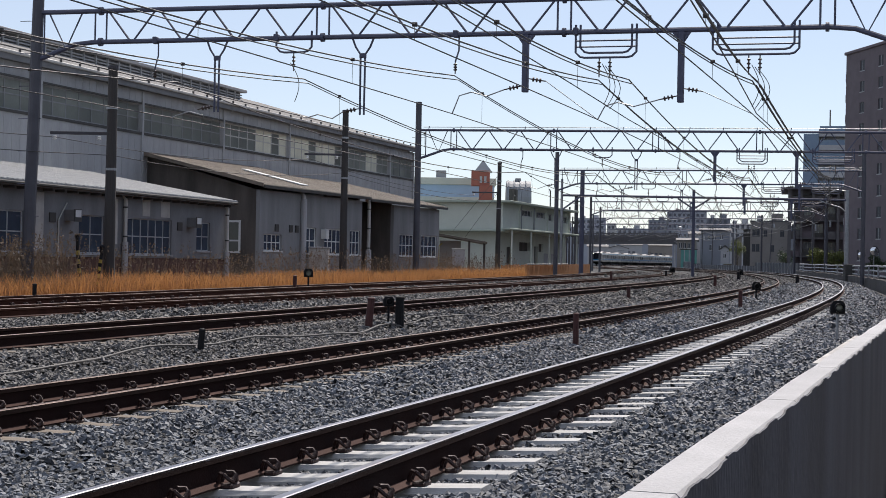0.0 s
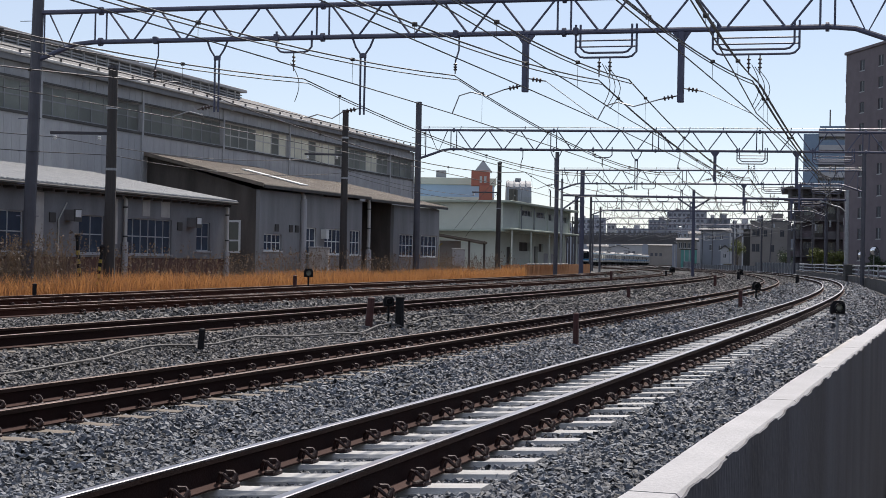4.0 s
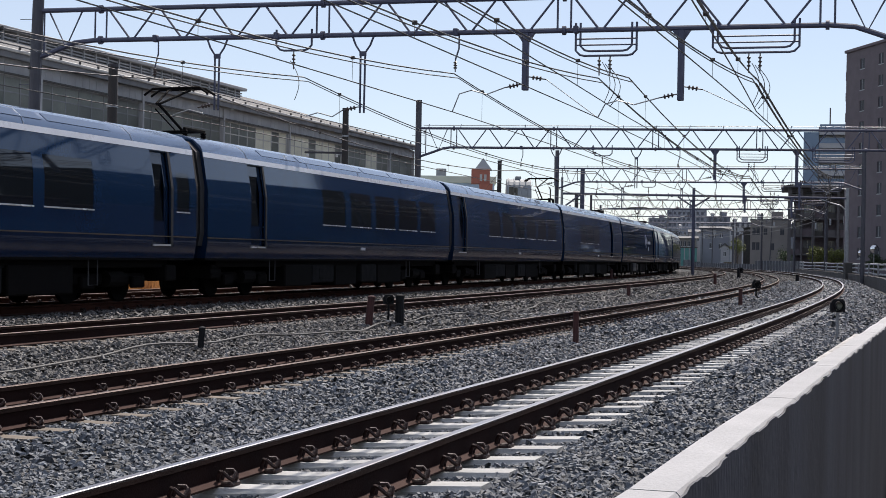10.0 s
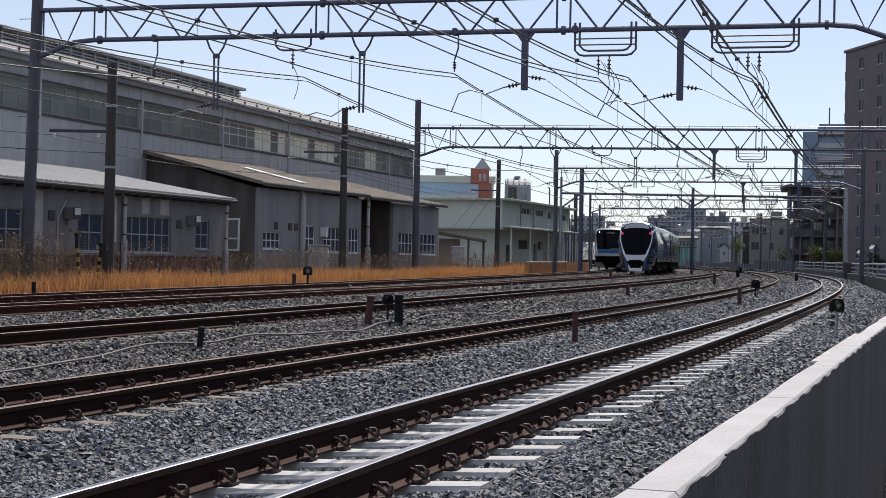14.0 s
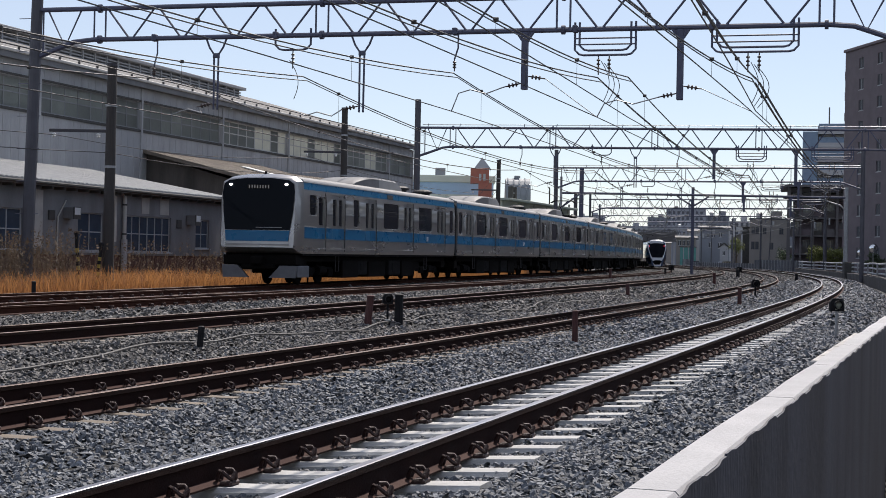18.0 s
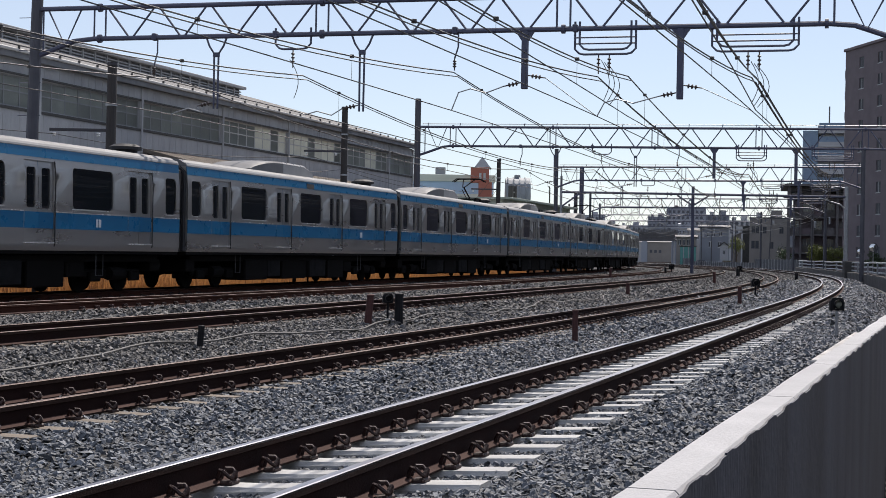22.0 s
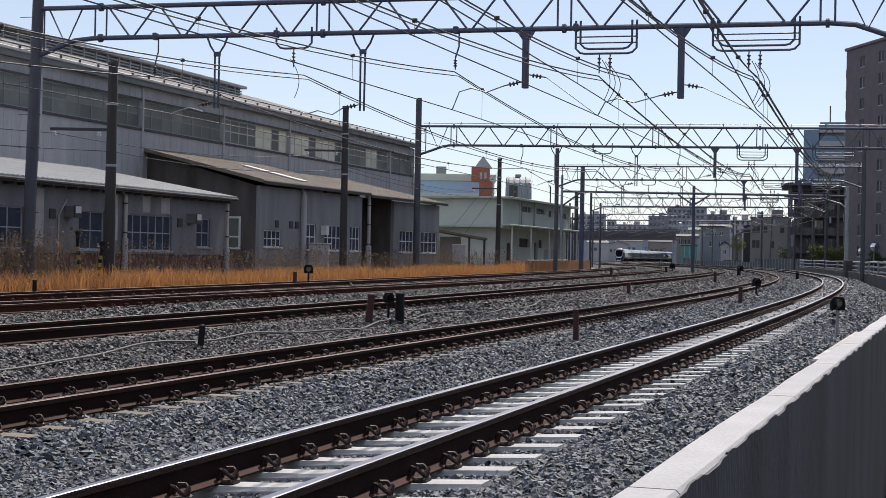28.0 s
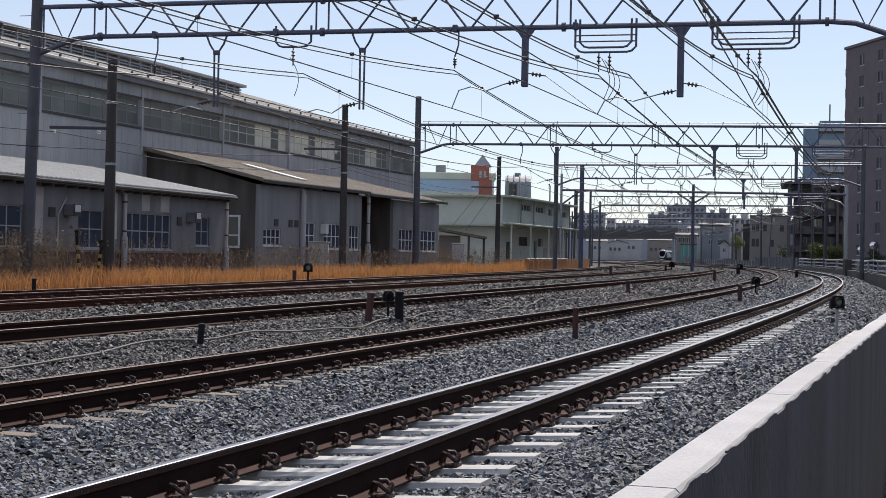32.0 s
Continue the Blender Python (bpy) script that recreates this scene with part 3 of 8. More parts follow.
def commuter_car(kind):
    """A stainless car with blue bands; +x is the rear end. kind: head, mid, panto, tail."""
    car = thing("commuter_train_car", {"head": "leading stainless commuter train car with black front and blue bands", "tail": "last stainless commuter train car with blue bands"}.get(kind, "stainless steel commuter train car with sky-blue bands" + (" and raised pantograph" if kind == "panto" else "")), "train car", "commuter train")
    doors = [-7.45, -2.48, 2.48, 7.45]
    wins = [(c - 1.0, c + 1.0, 2.14, 3.15) for c in (-4.97, 0, 4.97)] + [(c - .31, c + .31, 2.14, 3.15) for c in (-9.2, 9.2)]
    x0, x1 = -HALF, HALF
    if kind == "head":
        doors = [-6.2, -2.5, 2.48, 7.42]
        wins = [(-.9, 1.1, 2.14, 3.15), (3.96, 5.96, 2.14, 3.15), (-4.54, -3.92, 2.14, 3.15), (8.85, 9.47, 2.14, 3.15)]
        x0 = -9.65
    if kind == "tail":
        doors = [6.2, 2.5, -2.48, -7.42]
        wins = [(-1.1, .9, 2.14, 3.15), (-5.96, -3.96, 2.14, 3.15), (3.92, 4.54, 2.14, 3.15), (-9.47, -8.85, 2.14, 3.15)]
        x1 = 9.65
    cabs = {"head": [(-9.15, -8.5, 2.45, 3.15)], "tail": [(8.5, 9.15, 2.45, 3.15)]}.get(kind, [])
    dh = [(c - .65, c + .65, 1.30, 3.24) for c in doors]
    if kind == "head":
        dh.append((-8.3, -7.57, 1.3, 3.12))
    if kind == "tail":
        dh.append((7.57, 8.3, 1.3, 3.12))
    holes = wins + dh + cabs
    for sgn in (-1, 1):
        g = Geo()
        for za, zb in ((1.10, 1.25), (1.25, 2.9), (2.9, 3.56)):
            hs = [(h[0], h[1], max(h[2], za), min(h[3], zb)) for h in holes if h[2] < zb and h[3] > za]
            g.holed(x0, x1, za, zb, hs, side_place(SIDE, sgn), .0)
        for h in holes:                                             # reveals
            pl = side_place(SIDE, sgn)
            zz = [h[2], *[z for z in (2.9,) if h[2] < z < h[3]], h[3]]
            for xx in h[:2]:
                for i in range(len(zz) - 1):
                    g.add([pl(xx, zz[i], 0), pl(xx, zz[i + 1], 0), pl(xx, zz[i + 1], .06), pl(xx, zz[i], .06)], [(0, 1, 2, 3)])
            for z in h[2:4]:
                g.add([pl(h[0], z, 0), pl(h[1], z, 0), pl(h[1], z, .06), pl(h[0], z, .06)], [(0, 1, 2, 3)])
        g.smooth = True
        part("side_panel", g, M["stainless"], car)
        edges = sorted([(h[0], h[1]) for h in dh])
        spans, at = [], x0
        for a, b in edges:
            spans.append((at, a - .03))
            at = b + .03
        spans.append((at, x1))
        for a, b in spans:
            if b - a > .05:
                part("lower_band", panel(SIDE, sgn, a, b, 1.63, 2.02, .004), M["band_blue"], car)
                part("trim_strip", panel(SIDE, sgn, a, b, 2.025, 2.045, .012), M["chrome"], car)
        part("destination_display", panel(SIDE, sgn, -.35, .35, 3.33, 3.50, .012), M["rubber"], car, "dark side destination display")
        part("upper_band", panel(SIDE, sgn, x0, x1, 3.32, 3.553, .005), M["band_blue"], car)
        window_set(car, SIDE, sgn, wins + cabs, M["glass"], .025, .012, M["chrome"], .12)
        for a, b, c, d in dh:
            leaves = 2 if b - a > 1 else 1
            w = (b - a) / leaves
            for i in range(leaves):
                la, lb = a + i * w + .008, a + (i + 1) * w - .008
                g = Geo()
                pl = side_place(SIDE, sgn, -.045)
                wh = (la + .13, lb - .13, 2.12, 3.08)
                for za, zb in ((c, 2.9), (2.9, d)):
                    if zb > za:
                        hs = [(wh[0], wh[1], max(wh[2], za), min(wh[3], zb))] if wh[2] < zb and wh[3] > za else []
                        g.holed(la, lb, za, zb, hs, pl, .02)
                dr = part("door", g, M["stainless"], car)
                gg = Geo()
                p2 = side_place(SIDE, sgn, -.06)
                gg.loft([[p2(xx, z, dd) for z, dd in ((wh[2], 0), (wh[3], 0), (wh[3], .015), (wh[2], .015))] for xx in wh[:2]])
                part("door_pane", gg, M["glass"], dr)
                part("pane_frame", rounded_frame(SIDE, sgn, wh, .07, .02, -.040), M["stainless"], dr)
                part("door_band", panel(SIDE, sgn, la, lb, 1.63, 2.02, -.040), M["band_blue"], dr)
            y = sgn * flank(c, SIDE)
            part("door_step", Geo().box(a, b, min(y - sgn * .05, y + sgn * .02), max(y - sgn * .05, y + sgn * .02), c - .03, c), M["chrome"], car)
            for xx in ((b + .02, b + .045),):
                part("door_frame", panel(SIDE, sgn, *xx, 1.2, 3.26, .02), M["rubber"], car)
    logo_bars(car, 5.1, 1.70, -(flank(1.8, SIDE) + .02), .2, [(0, 0, .08, .2), (.12, 0, .12, .2)], M["sap_white"])
    # roof, floor, ends
    roof = [(1.405, 3.56), (1.36, 3.65), (1.15, 3.76), (.7, 3.82), (0, 3.84), (-.7, 3.82), (-1.15, 3.76), (-1.36, 3.65), (-1.405, 3.56)]
    g = Geo()
    g.loft([[(x, y, z) for y, z in roof] for x in (x0, x1)])
    g.smooth = True
    part("roof", g, M["roof_grey"], car)
    for s in (-1, 1):
        part("roof_edge", Geo().loft([[(x, s * y, z) for y, z in ((1.408, 3.557), (1.422, 3.565), (1.412, 3.61), (1.376, 3.668), (1.36, 3.655), (1.395, 3.56))] for x in (x0, x1)]), M["roof_white"], car)
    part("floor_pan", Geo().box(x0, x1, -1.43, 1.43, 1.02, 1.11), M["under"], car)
    prof = [(-1.43, 1.10), (-1.465, 1.25), (-1.465, 2.9), (-1.395, 3.56), (1.395, 3.56), (1.465, 2.9), (1.465, 1.25), (1.43, 1.10)]
    for x, hide in ((x0 + .01, kind == "head"), (x1 - .01, kind == "tail")):
        if not hide:
            part("end_wall", Geo().prism([(y, z) for y, z in prof], -.02, .02, Matrix.Translation((x, 0, 0)) @ Matrix.Rotation(math.pi / 2, 4, "Z")), M["stainless"], car)
            s = 1 if x > 0 else -1
            part("gangway", Geo().cbox(min(x, x + s * .26), max(x, x + s * .26), -.55, .55, 1.1, 3.3, .04), M["bellows"], car)
            part("end_cover", Geo().prism([(-1.41, 1.12), (-1.41, 3.4), (-1.2, 3.58), (1.2, 3.58), (1.41, 3.4), (1.41, 1.12), (1.33, 1.12), (1.33, 3.35), (-1.33, 3.35), (-1.33, 1.12)], x + s * .0, x + s * .16, Matrix.Rotation(math.pi / 2, 4, "Z") @ Matrix.Diagonal((1, -1, 1, 1))), M["bellows"], car)
    for x in (-6.9, 6.9):
        bogie(car, x)
    underfloor(car, None, 1.02, [(-5.2, -3.3, 1.28, .80, "under"), (-3.2, -2.0, 1.25, .74, "under_grey"), (-1.9, .4, 1.28, .80, "under"), (.5, 2.2, 1.24, .78, "under_grey"), (2.3, 4.1, 1.28, .82, "under"), (4.2, 5.2, 1.25, .62, "under"), (-9.3, -8.6, 1.2, .5, "under"), (8.6, 9.3, 1.2, .5, "under")])
    ac_unit(car, .38 if kind == "head" else -1.0, 3.82, .95, 3.1 if kind == "head" else 2.8)
    for x in ((4.7, 8.3) if kind == "head" else (8.7,)):
        part("roof_vent", Geo().lathe([(.01, 0), (.34, 0), (.34, .1), (.46, .12), (.46, .2), (.3, .28), (.01, .3)], 14, Matrix.Translation((x, -.3, 3.8))), M["rubber"], car, "dark domed roof vent")
    part("antenna", Geo().tube([(-3.5, .3, 3.75), (-3.5, .3, 3.95)], .03, 6), M["under"], car)
    if kind == "panto":
        pantograph(car, 6.7, 3.95)
    if kind in ("head", "tail"):
        for k in (5.6, 8.4):
            part("roof_aerial", Geo().tube([(k * (-1 if kind == "head" else 1), .5, 3.7), (k * (-1 if kind == "head" else 1), .5, 4.0)], [.07, .045], 8), M["under"], car)
        s = -1 if kind == "head" else 1
        # rounded cab: silver shell, then the black window mask and the blue front band
        def ring(t):
            k = [(0, 1.0), (.3, .99), (.55, .96), (.66, .91)][t]
            x = s * (9.65 + k[0])
            lean = [0, .02, .05, .08][t]
            low = (0, .02, .12, .2)[t]
            return [(x - s * lean * max(0, z - 1.6), y * k[1], z + low if z < 1.4 else z if z < 3.5 else 3.5 + (z - 3.44) * (1 - .2 * t)) for y, z in
                    [(-1.44, 1.10), (-1.475, 1.25), (-1.475, 2.9), (-1.405, 3.53), (-1.15, 3.70), (-.6, 3.77), (0, 3.78), (.6, 3.77), (1.15, 3.70), (1.405, 3.53), (1.475, 2.9), (1.475, 1.25), (1.44, 1.10)]]
        g = Geo()
        g.loft([ring(i) for i in range(4)])
        g.smooth = True
        part("cab_shell", g, M["stainless"], car)
        fx = s * 10.295
        tilt = Matrix.Translation((fx, 0, 0))
        def front(poly, th, material, name, label="", off=0.0):
            gg = Geo()
            n = len(poly)
            f0 = [(fx + s * off - s * .06 * max(0, z - 1.6), y, z) for y, z in poly]
            f1 = [(x + s * th, y, z) for x, y, z in f0]
            gg.loft([f0, f1])
            return part(name, gg, material, car, label)
        front([(-1.19, 1.895), (1.19, 1.895), (1.27, 2.5), (1.32, 3.2), (1.27, 3.48), (1.1, 3.6), (.5, 3.67), (-.5, 3.67), (-1.1, 3.6), (-1.27, 3.48), (-1.32, 3.2), (-1.27, 2.5)], .03, M["mask"], "windscreen", "black glazed cab front", .01)
        front([(-1.15, 1.51), (1.15, 1.51), (1.185, 1.88), (-1.185, 1.88)], .03, M["band_blue"], "front_band", "", .008)
        front([(-1.16, 1.38), (1.16, 1.38), (1.16, 1.42), (-1.16, 1.42)], .06, M["roof_white"], "bumper_strip", "", .01)
        for y in (-1.02, 1.02):
            front([(y - .055, 3.42), (y + .055, 3.42), (y + .04, 3.485), (y - .04, 3.485)], .03, M["white_lamp"] if kind == "head" else M["red_lamp"], "headlight" if kind == "head" else "tail_light", "", .045)
        front([(-.42, 3.3), (.42, 3.3), (.42, 3.45), (-.42, 3.45)], .012, M["under_grey"], "destination_display", "dim destination display", .04)
        g = Geo()
        for i in range(8):
            y = -.38 + i * .1
            g.box(fx + s * .045 - .005, fx + s * .06, y, y + .035, 3.32, 3.43, Matrix.Translation((-s * .06 * 1.75, 0, 0)))
        part("display_mark", g, M["amber"], car)
        front([(-.9, 1.97), (.05, 1.97), (.05, 1.99), (-.9, 1.99)], .012, M["roof_white"], "front_stripe", "", .04)
        for y in (-1, 1):
            g = Geo()
            g.prism([(y * .38, .26), (y * 1.33, .26), (y * 1.36, .68), (y * .78, .68)], 0, .12, Matrix.Translation((s * 10.0, 0, 0)) @ Matrix.Rotation(math.pi / 2, 4, "Z"))
            g.cbox(min(s * 8.9, s * 10.0), max(s * 8.9, s * 10.0), y * 1.36 - .03, y * 1.36 + .03, .28, .68, .02)
            part("snow_skirt", g, M["skirt_grey"], car, "light grey lower skirt")
        part("chin_panel", Geo().cbox(min(s * 9.3, s * 10.08), max(s * 9.3, s * 10.08), -1.34, 1.34, .7, 1.04, .03), M["under"], car, "dark panel under the cab")
        part("coupler", Geo().cbox(s * 10.05 - .35, s * 10.05 + .35, -.22, .22, .7, 1.0, .05).cbox(s * 9.95 - .3, s * 9.95 + .3, -.6, .6, .55, .72, .04), M["under"], car)
    return car


SAP = [(.95, 1.38), (1.3, 1.44), (2.5, 1.44), (3.42, 1.30)]
SAP_X = 9.95


def express_car(wins, doors, kind="mid", panto=False, louvre=False, wordmark=None, skylight=False, extra=(), gear=None, zw=(1.92, 2.9)):
    """A glossy blue car with a pale roof; +x is the forward end."""
    car = thing("express_train_car", "glossy deep-blue express train car with white roof line" + {"lead": ", leading cab", "rear": ", rear cab", "mid": ""}[kind] + (" and raised pantograph" if panto else ""), "train car", "express train")
    x0, x1 = -SAP_X, SAP_X
    if kind == "lead":
        x1 = 7.6
    if kind == "rear":
        x0 = -7.6
    wh = [(a, b, *zw) for a, b in wins] + [(a, b, zw[0] + .07, zw[1] - .05) for a, b in extra]
    dh = [(a, b, 1.25, 3.28) for a, b in doors]
    holes = wh + dh
    for sgn in (-1, 1):
        g, lo = Geo(), Geo()
        for za, zb in ((1.42, 2.5), (2.5, 3.42)):
            hs = [(h[0], h[1], max(h[2], za), min(h[3], zb)) for h in holes if h[2] < zb and h[3] > za]
            g.holed(x0, x1, za, zb, hs, side_place(SAP, sgn), .04)
        for za, zb in ((.95, 1.3), (1.3, 1.42)):
            hs = [(h[0], h[1], max(h[2], za), min(h[3], zb)) for h in holes if h[2] < zb and h[3] > za]
            lo.holed(x0, x1, za, zb, hs, side_place(SAP, sgn), .04)
        g.smooth = lo.smooth = True
        part("side_panel", g, M["navy"], car)
        part("lower_panel", lo, M["navy_low"], car)
        part("gold_stripe", panel(SAP, sgn, x0, x1, 1.41, 1.435, .003), M["gold"], car)
        part("roof_stripe", panel(SAP, sgn, x0, x1, 3.30, 3.42, .006), M["sap_white"], car, "white line along the roof edge")
        window_set(car, SAP, sgn, wh, M["glass"], .003, .012, M["chrome"])
        for a, b, c, d in dh:
            g = Geo()
            pl = side_place(SAP, sgn, -.07)
            hole = (a + .18, b - .18, 1.75, 3.0)
            for za, zb in ((c, 1.3), (1.3, 2.5), (2.5, d)):
                hs = [(hole[0], hole[1], max(hole[2], za), min(hole[3], zb))] if hole[2] < zb and hole[3] > za else []
                g.holed(a, b, za, zb, hs, pl, .02)
            dr = part("door", g, M["navy_low"], car)
            p2 = side_place(SAP, sgn, -.085)
            part("door_pane", Geo().loft([[p2(xx, z, dd) for z, dd in ((hole[2], 0), (hole[3], 0), (hole[3], .015), (hole[2], .015))] for xx in hole[:2]]), M["glass"], dr)
            y = sgn * flank(c, SAP)
            part("door_step", Geo().box(a, b, min(y - sgn * .05, y + sgn * .02), max(y - sgn * .05, y + sgn * .02), c - .04, c), M["chrome"], car)
            part("door_frame", panel(SAP, sgn, b, b + .1, 1.2, 3.29, .012), M["rubber"], car)
    roof = [(1.30, 3.42), (1.24, 3.56), (1.05, 3.72), (.65, 3.84), (0, 3.88), (-.65, 3.84), (-1.05, 3.72), (-1.24, 3.56), (-1.30, 3.42)]
    g = Geo()
    g.loft([[(x, y, z) for y, z in roof] for x in (x0, x1)])
    g.smooth = True
    part("roof", g, M["sap_roof"], car, "pale blue rounded roof")
    for s in (-1, 1):
        for x in np.arange(x0 + 2.5, x1 - 1, 4.1):
            part("roof_seam", Geo().tube([(x, s * 1.305, 3.42), (x, s * 1.245, 3.56), (x, s * 1.055, 3.722), (x, s * .65, 3.842)], .008, 5), M["sap_white"], car)
        if skylight:
            for x in (-5.2, -2.6, 0.0, 2.6, 5.2):
                gg = Geo()
                gg.loft([[(xx, s * y, z) for y, z in ((1.235, 3.563), (1.06, 3.711), (1.066, 3.718), (1.245, 3.568))] for xx in (x - 1.2, x + 1.2)])
                part("roof_window", gg, M["sky_glass"], car)
        if louvre:
            for x in (-8.2, -6.0, -4.6, -2.6, 3.0, 5.0):
                gg = Geo()
                for i in range(6):
                    t = i / 6
                    y, z = 1.25 - .2 * t, 3.56 + .17 * t
                    gg.box(x - .45, x + .45, min(s * y, s * (y - .02)), max(s * y, s * (y - .02)), z, z + .018)
                part("roof_louvre", gg, M["rubber"], car, "dark slatted roof vent")
    part("floor_pan", Geo().box(x0, x1, -1.37, 1.37, .9, .955), M["under"], car)
    prof = [(-1.37, .95), (-1.43, 1.3), (-1.43, 2.5), (-1.29, 3.42), (-1.03, 3.70), (0, 3.86), (1.03, 3.70), (1.29, 3.42), (1.43, 2.5), (1.43, 1.3), (1.37, .95)]
    for x, cab in ((x0 + .01, kind == "rear"), (x1 - .01, kind == "lead")):
        if not cab:
            s = 1 if x > 0 else -1
            part("end_wall", Geo().prism(prof, -.02, .02, Matrix.Translation((x, 0, 0)) @ Matrix.Rotation(math.pi / 2, 4, "Z")), M["navy_low"], car)
            part("gangway", Geo().prism([(y * .95, .4 + z * .88) for y, z in prof], 0, s * .24, Matrix.Translation((x, 0, 0)) @ Matrix.Rotation(math.pi / 2, 4, "Z") @ Matrix.Diagonal((1, -1, 1, 1))), M["bellows"], car)
    for x in (-6.9, 6.9):
        bogie(car, x)
        part("traction_motor", Geo().cbox(x - 1.7, x + 1.7, -.44, .44, .2, .72, .04), M["under"], car)
    underfloor(car, None, .94, [(-5.0, -3.0, 1.32, .72, "under"), (-2.9, -1.1, 1.3, .68, "under_grey"), (-1.0, .9, 1.32, .74, "under"), (1.0, 2.5, 1.3, .7, "under_grey"), (2.6, 5.0, 1.32, .72, "under"), (-9.3, -8.7, 1.3, .5, "under"), (8.7, 9.3, 1.3, .5, "under")])
    if panto:
        pantograph(car, -8.9, 3.98)
    if wordmark is not None:
        y = -(flank(2.5, SAP) + .005)
        rng = random.Random(5)
        bars = [(0, -.1, .045, .72), (.07, .3, .1, .035), (.16, 0, .03, .3), (.22, .12, .07, .03), (.33, -.28, .035, .62), (.46, 0, .03, .5), (.52, .16, .06, .03), (.60, 0, .03, .28), (.70, 0, .03, .28), (.74, .24, .07, .03)] + [(1.0 + i * .165 + d, 0, .028, .2) for i in range(7) for d in (0, .075)] + [(1.35 + i * .05, -.45 + .06 * (i % 2), .03, .22) for i in range(3)]
        wx, ws = wordmark
        logo_bars(car, wx, 2.2, y, .5, [(a * ws, b * min(ws, 1), c * ws, d * min(ws, 1)) for a, b, c, d in bars], M["sap_white"])
    marks = Geo()
    for bw, bx in ((.05, 0), (.07, .09), (.05, .2), (.05, .27), (.05, .34)):
        marks.box(.6 + bx, .6 + bx + bw, -(flank(1.28, SAP) + .008), -(flank(1.28, SAP) + .001), 1.22, 1.30)
    part("side_mark", marks, M["sap_white"], car)
    if louvre:
        for x0b, x1b in ((-3.5, -2.75), (-2.65, -1.75)):
            part("pale_box", Geo().cbox(x0b, x1b, -1.36, -1.1, .34, .86, .03), M["box_grey"], car, "pale grey equipment box")
        part("fan_grille", Geo().lathe([(.02, 0), (.17, 0), (.2, .02), (.2, .05)], 14, Matrix.Translation((-1.35, -1.34, .6)) @ Matrix.Rotation(math.pi / 2, 4, "X")), M["box_grey"], car)
    if gear is not None:
        part("roof_equipment", Geo().cbox(gear - .9, gear + .9, -.6, .6, 3.86, 4.02, .04), M["under"], car, "low dark roof equipment")
    if kind != "mid":
        s = 1 if kind == "lead" else -1
        half = [(1.24, .28), (1.38, .95), (1.44, 1.4), (1.44, 2.0), (1.43, 2.5), (1.37, 2.95), (1.30, 3.42), (1.05, 3.72), (.55, 3.85), (0, 3.88)]
        zs = [z for _, z in half]
        fine = sorted(set(zs + [(a + b) / 2 for a, b in zip(zs, zs[1:])]))
        half = [(float(np.interp(z, zs, [y for y, _ in half])), z) for z in fine]
        KD, KW, KB, KR = (0, .7, 1.4, 2.0, 2.35, 2.5), (1, 1, .995, .965, .91, .86), (.95, .62, .34, .28, .28, .28), (0, .06, .14, .14, .06, 0)

        def skin(d, y, z, off=0.0):
            """A point of the nose: d along it, y and z of the body's outline."""
            lean = float(np.interp(z, (1.3, 1.7, 2.1, 3.42, 3.88), (0, .1, .26, .9, 1.12)))
            k = float(np.interp(d, KD, KW)) * (1 - float(np.interp(z, (.28, 1.0, 1.5, 2.6), (.34, .28, .2, 0))) * (d / 2.5) ** 2)
            zb = float(np.interp(d, KD, KB))
            zz = (z if z > 1.4 else zb + (z - .28) / 1.12 * (1.4 - zb)) + float(np.interp(d, KD, KR)) * max(0, z - 3.2) / .68
            w = off if abs(y) > .02 else 0
            return (s * (7.6 + d * 1.2 * (1 - lean * .4) + off * .5), y * k + math.copysign(w, y), zz + (off if z > 3.4 else 0))

        def wide(z):
            return float(np.interp(z, [q[1] for q in half], [q[0] for q in half]))
        D = [2.5 * math.sin(math.pi / 2 * i / 20) for i in range(21)]
        full = half + [(-y, z) for y, z in reversed(half[:-1])]
        g = Geo()
        g.loft([[skin(d, y, z) for y, z in full] for d in D])
        g.smooth = True
        part("cab_shell", g, M["navy"], car)

        def skin_strip(ds, lo, hi, q, off, material, name, label="", n=4):
            """A strip of the skin on one flank between two heights that change along the nose."""
            gg = Geo()
            rows = [[lo[i] + (hi[i] - lo[i]) * k / n for k in range(n + 1)] for i in range(len(ds))]
            gg.loft([[skin(d, q * wide(z), z, off) for z in r] + [skin(d, q * wide(z), z, off - .02) for z in reversed(r)] for d, r in zip(ds, rows)])
            gg.smooth = True
            return part(name, gg, material, car, label)
        for q in (-1, 1):
            # the white roof line runs on over the cab and falls at the front corner
            skin_strip((0, .6, 1.1, 1.5, 1.8, 2.05, 2.25, 2.4, 2.5), (3.30, 3.30, 3.29, 3.27, 3.24, 3.19, 3.13, 3.06, 3.0), (3.42, 3.42, 3.41, 3.40, 3.38, 3.35, 3.31, 3.27, 3.23), q, .008, M["sap_white"], "face_sweep", "white line sweeping down to the face")
            skin_strip((.55, 1.0, 1.5, 1.9, 2.2, 2.4, 2.5), (3.43, 3.43, 3.42, 3.40, 3.36, 3.32, 3.28), (3.58, 3.60, 3.60, 3.58, 3.54, 3.49, 3.45), q, .006, M["mask"], "wrap_glass", "black glazed corner of the cab")
            skin_strip((.78, 1.1, 1.55), (1.94, 1.94, 1.94), (2.7, 2.7, 2.7), q, .006, M["glass"], "cab_window")
            skin_strip((1.64, 1.9, 2.2), (2.0, 2.0, 2.0), (2.66, 2.45, 2.14), q, .006, M["mask"], "quarter_light")
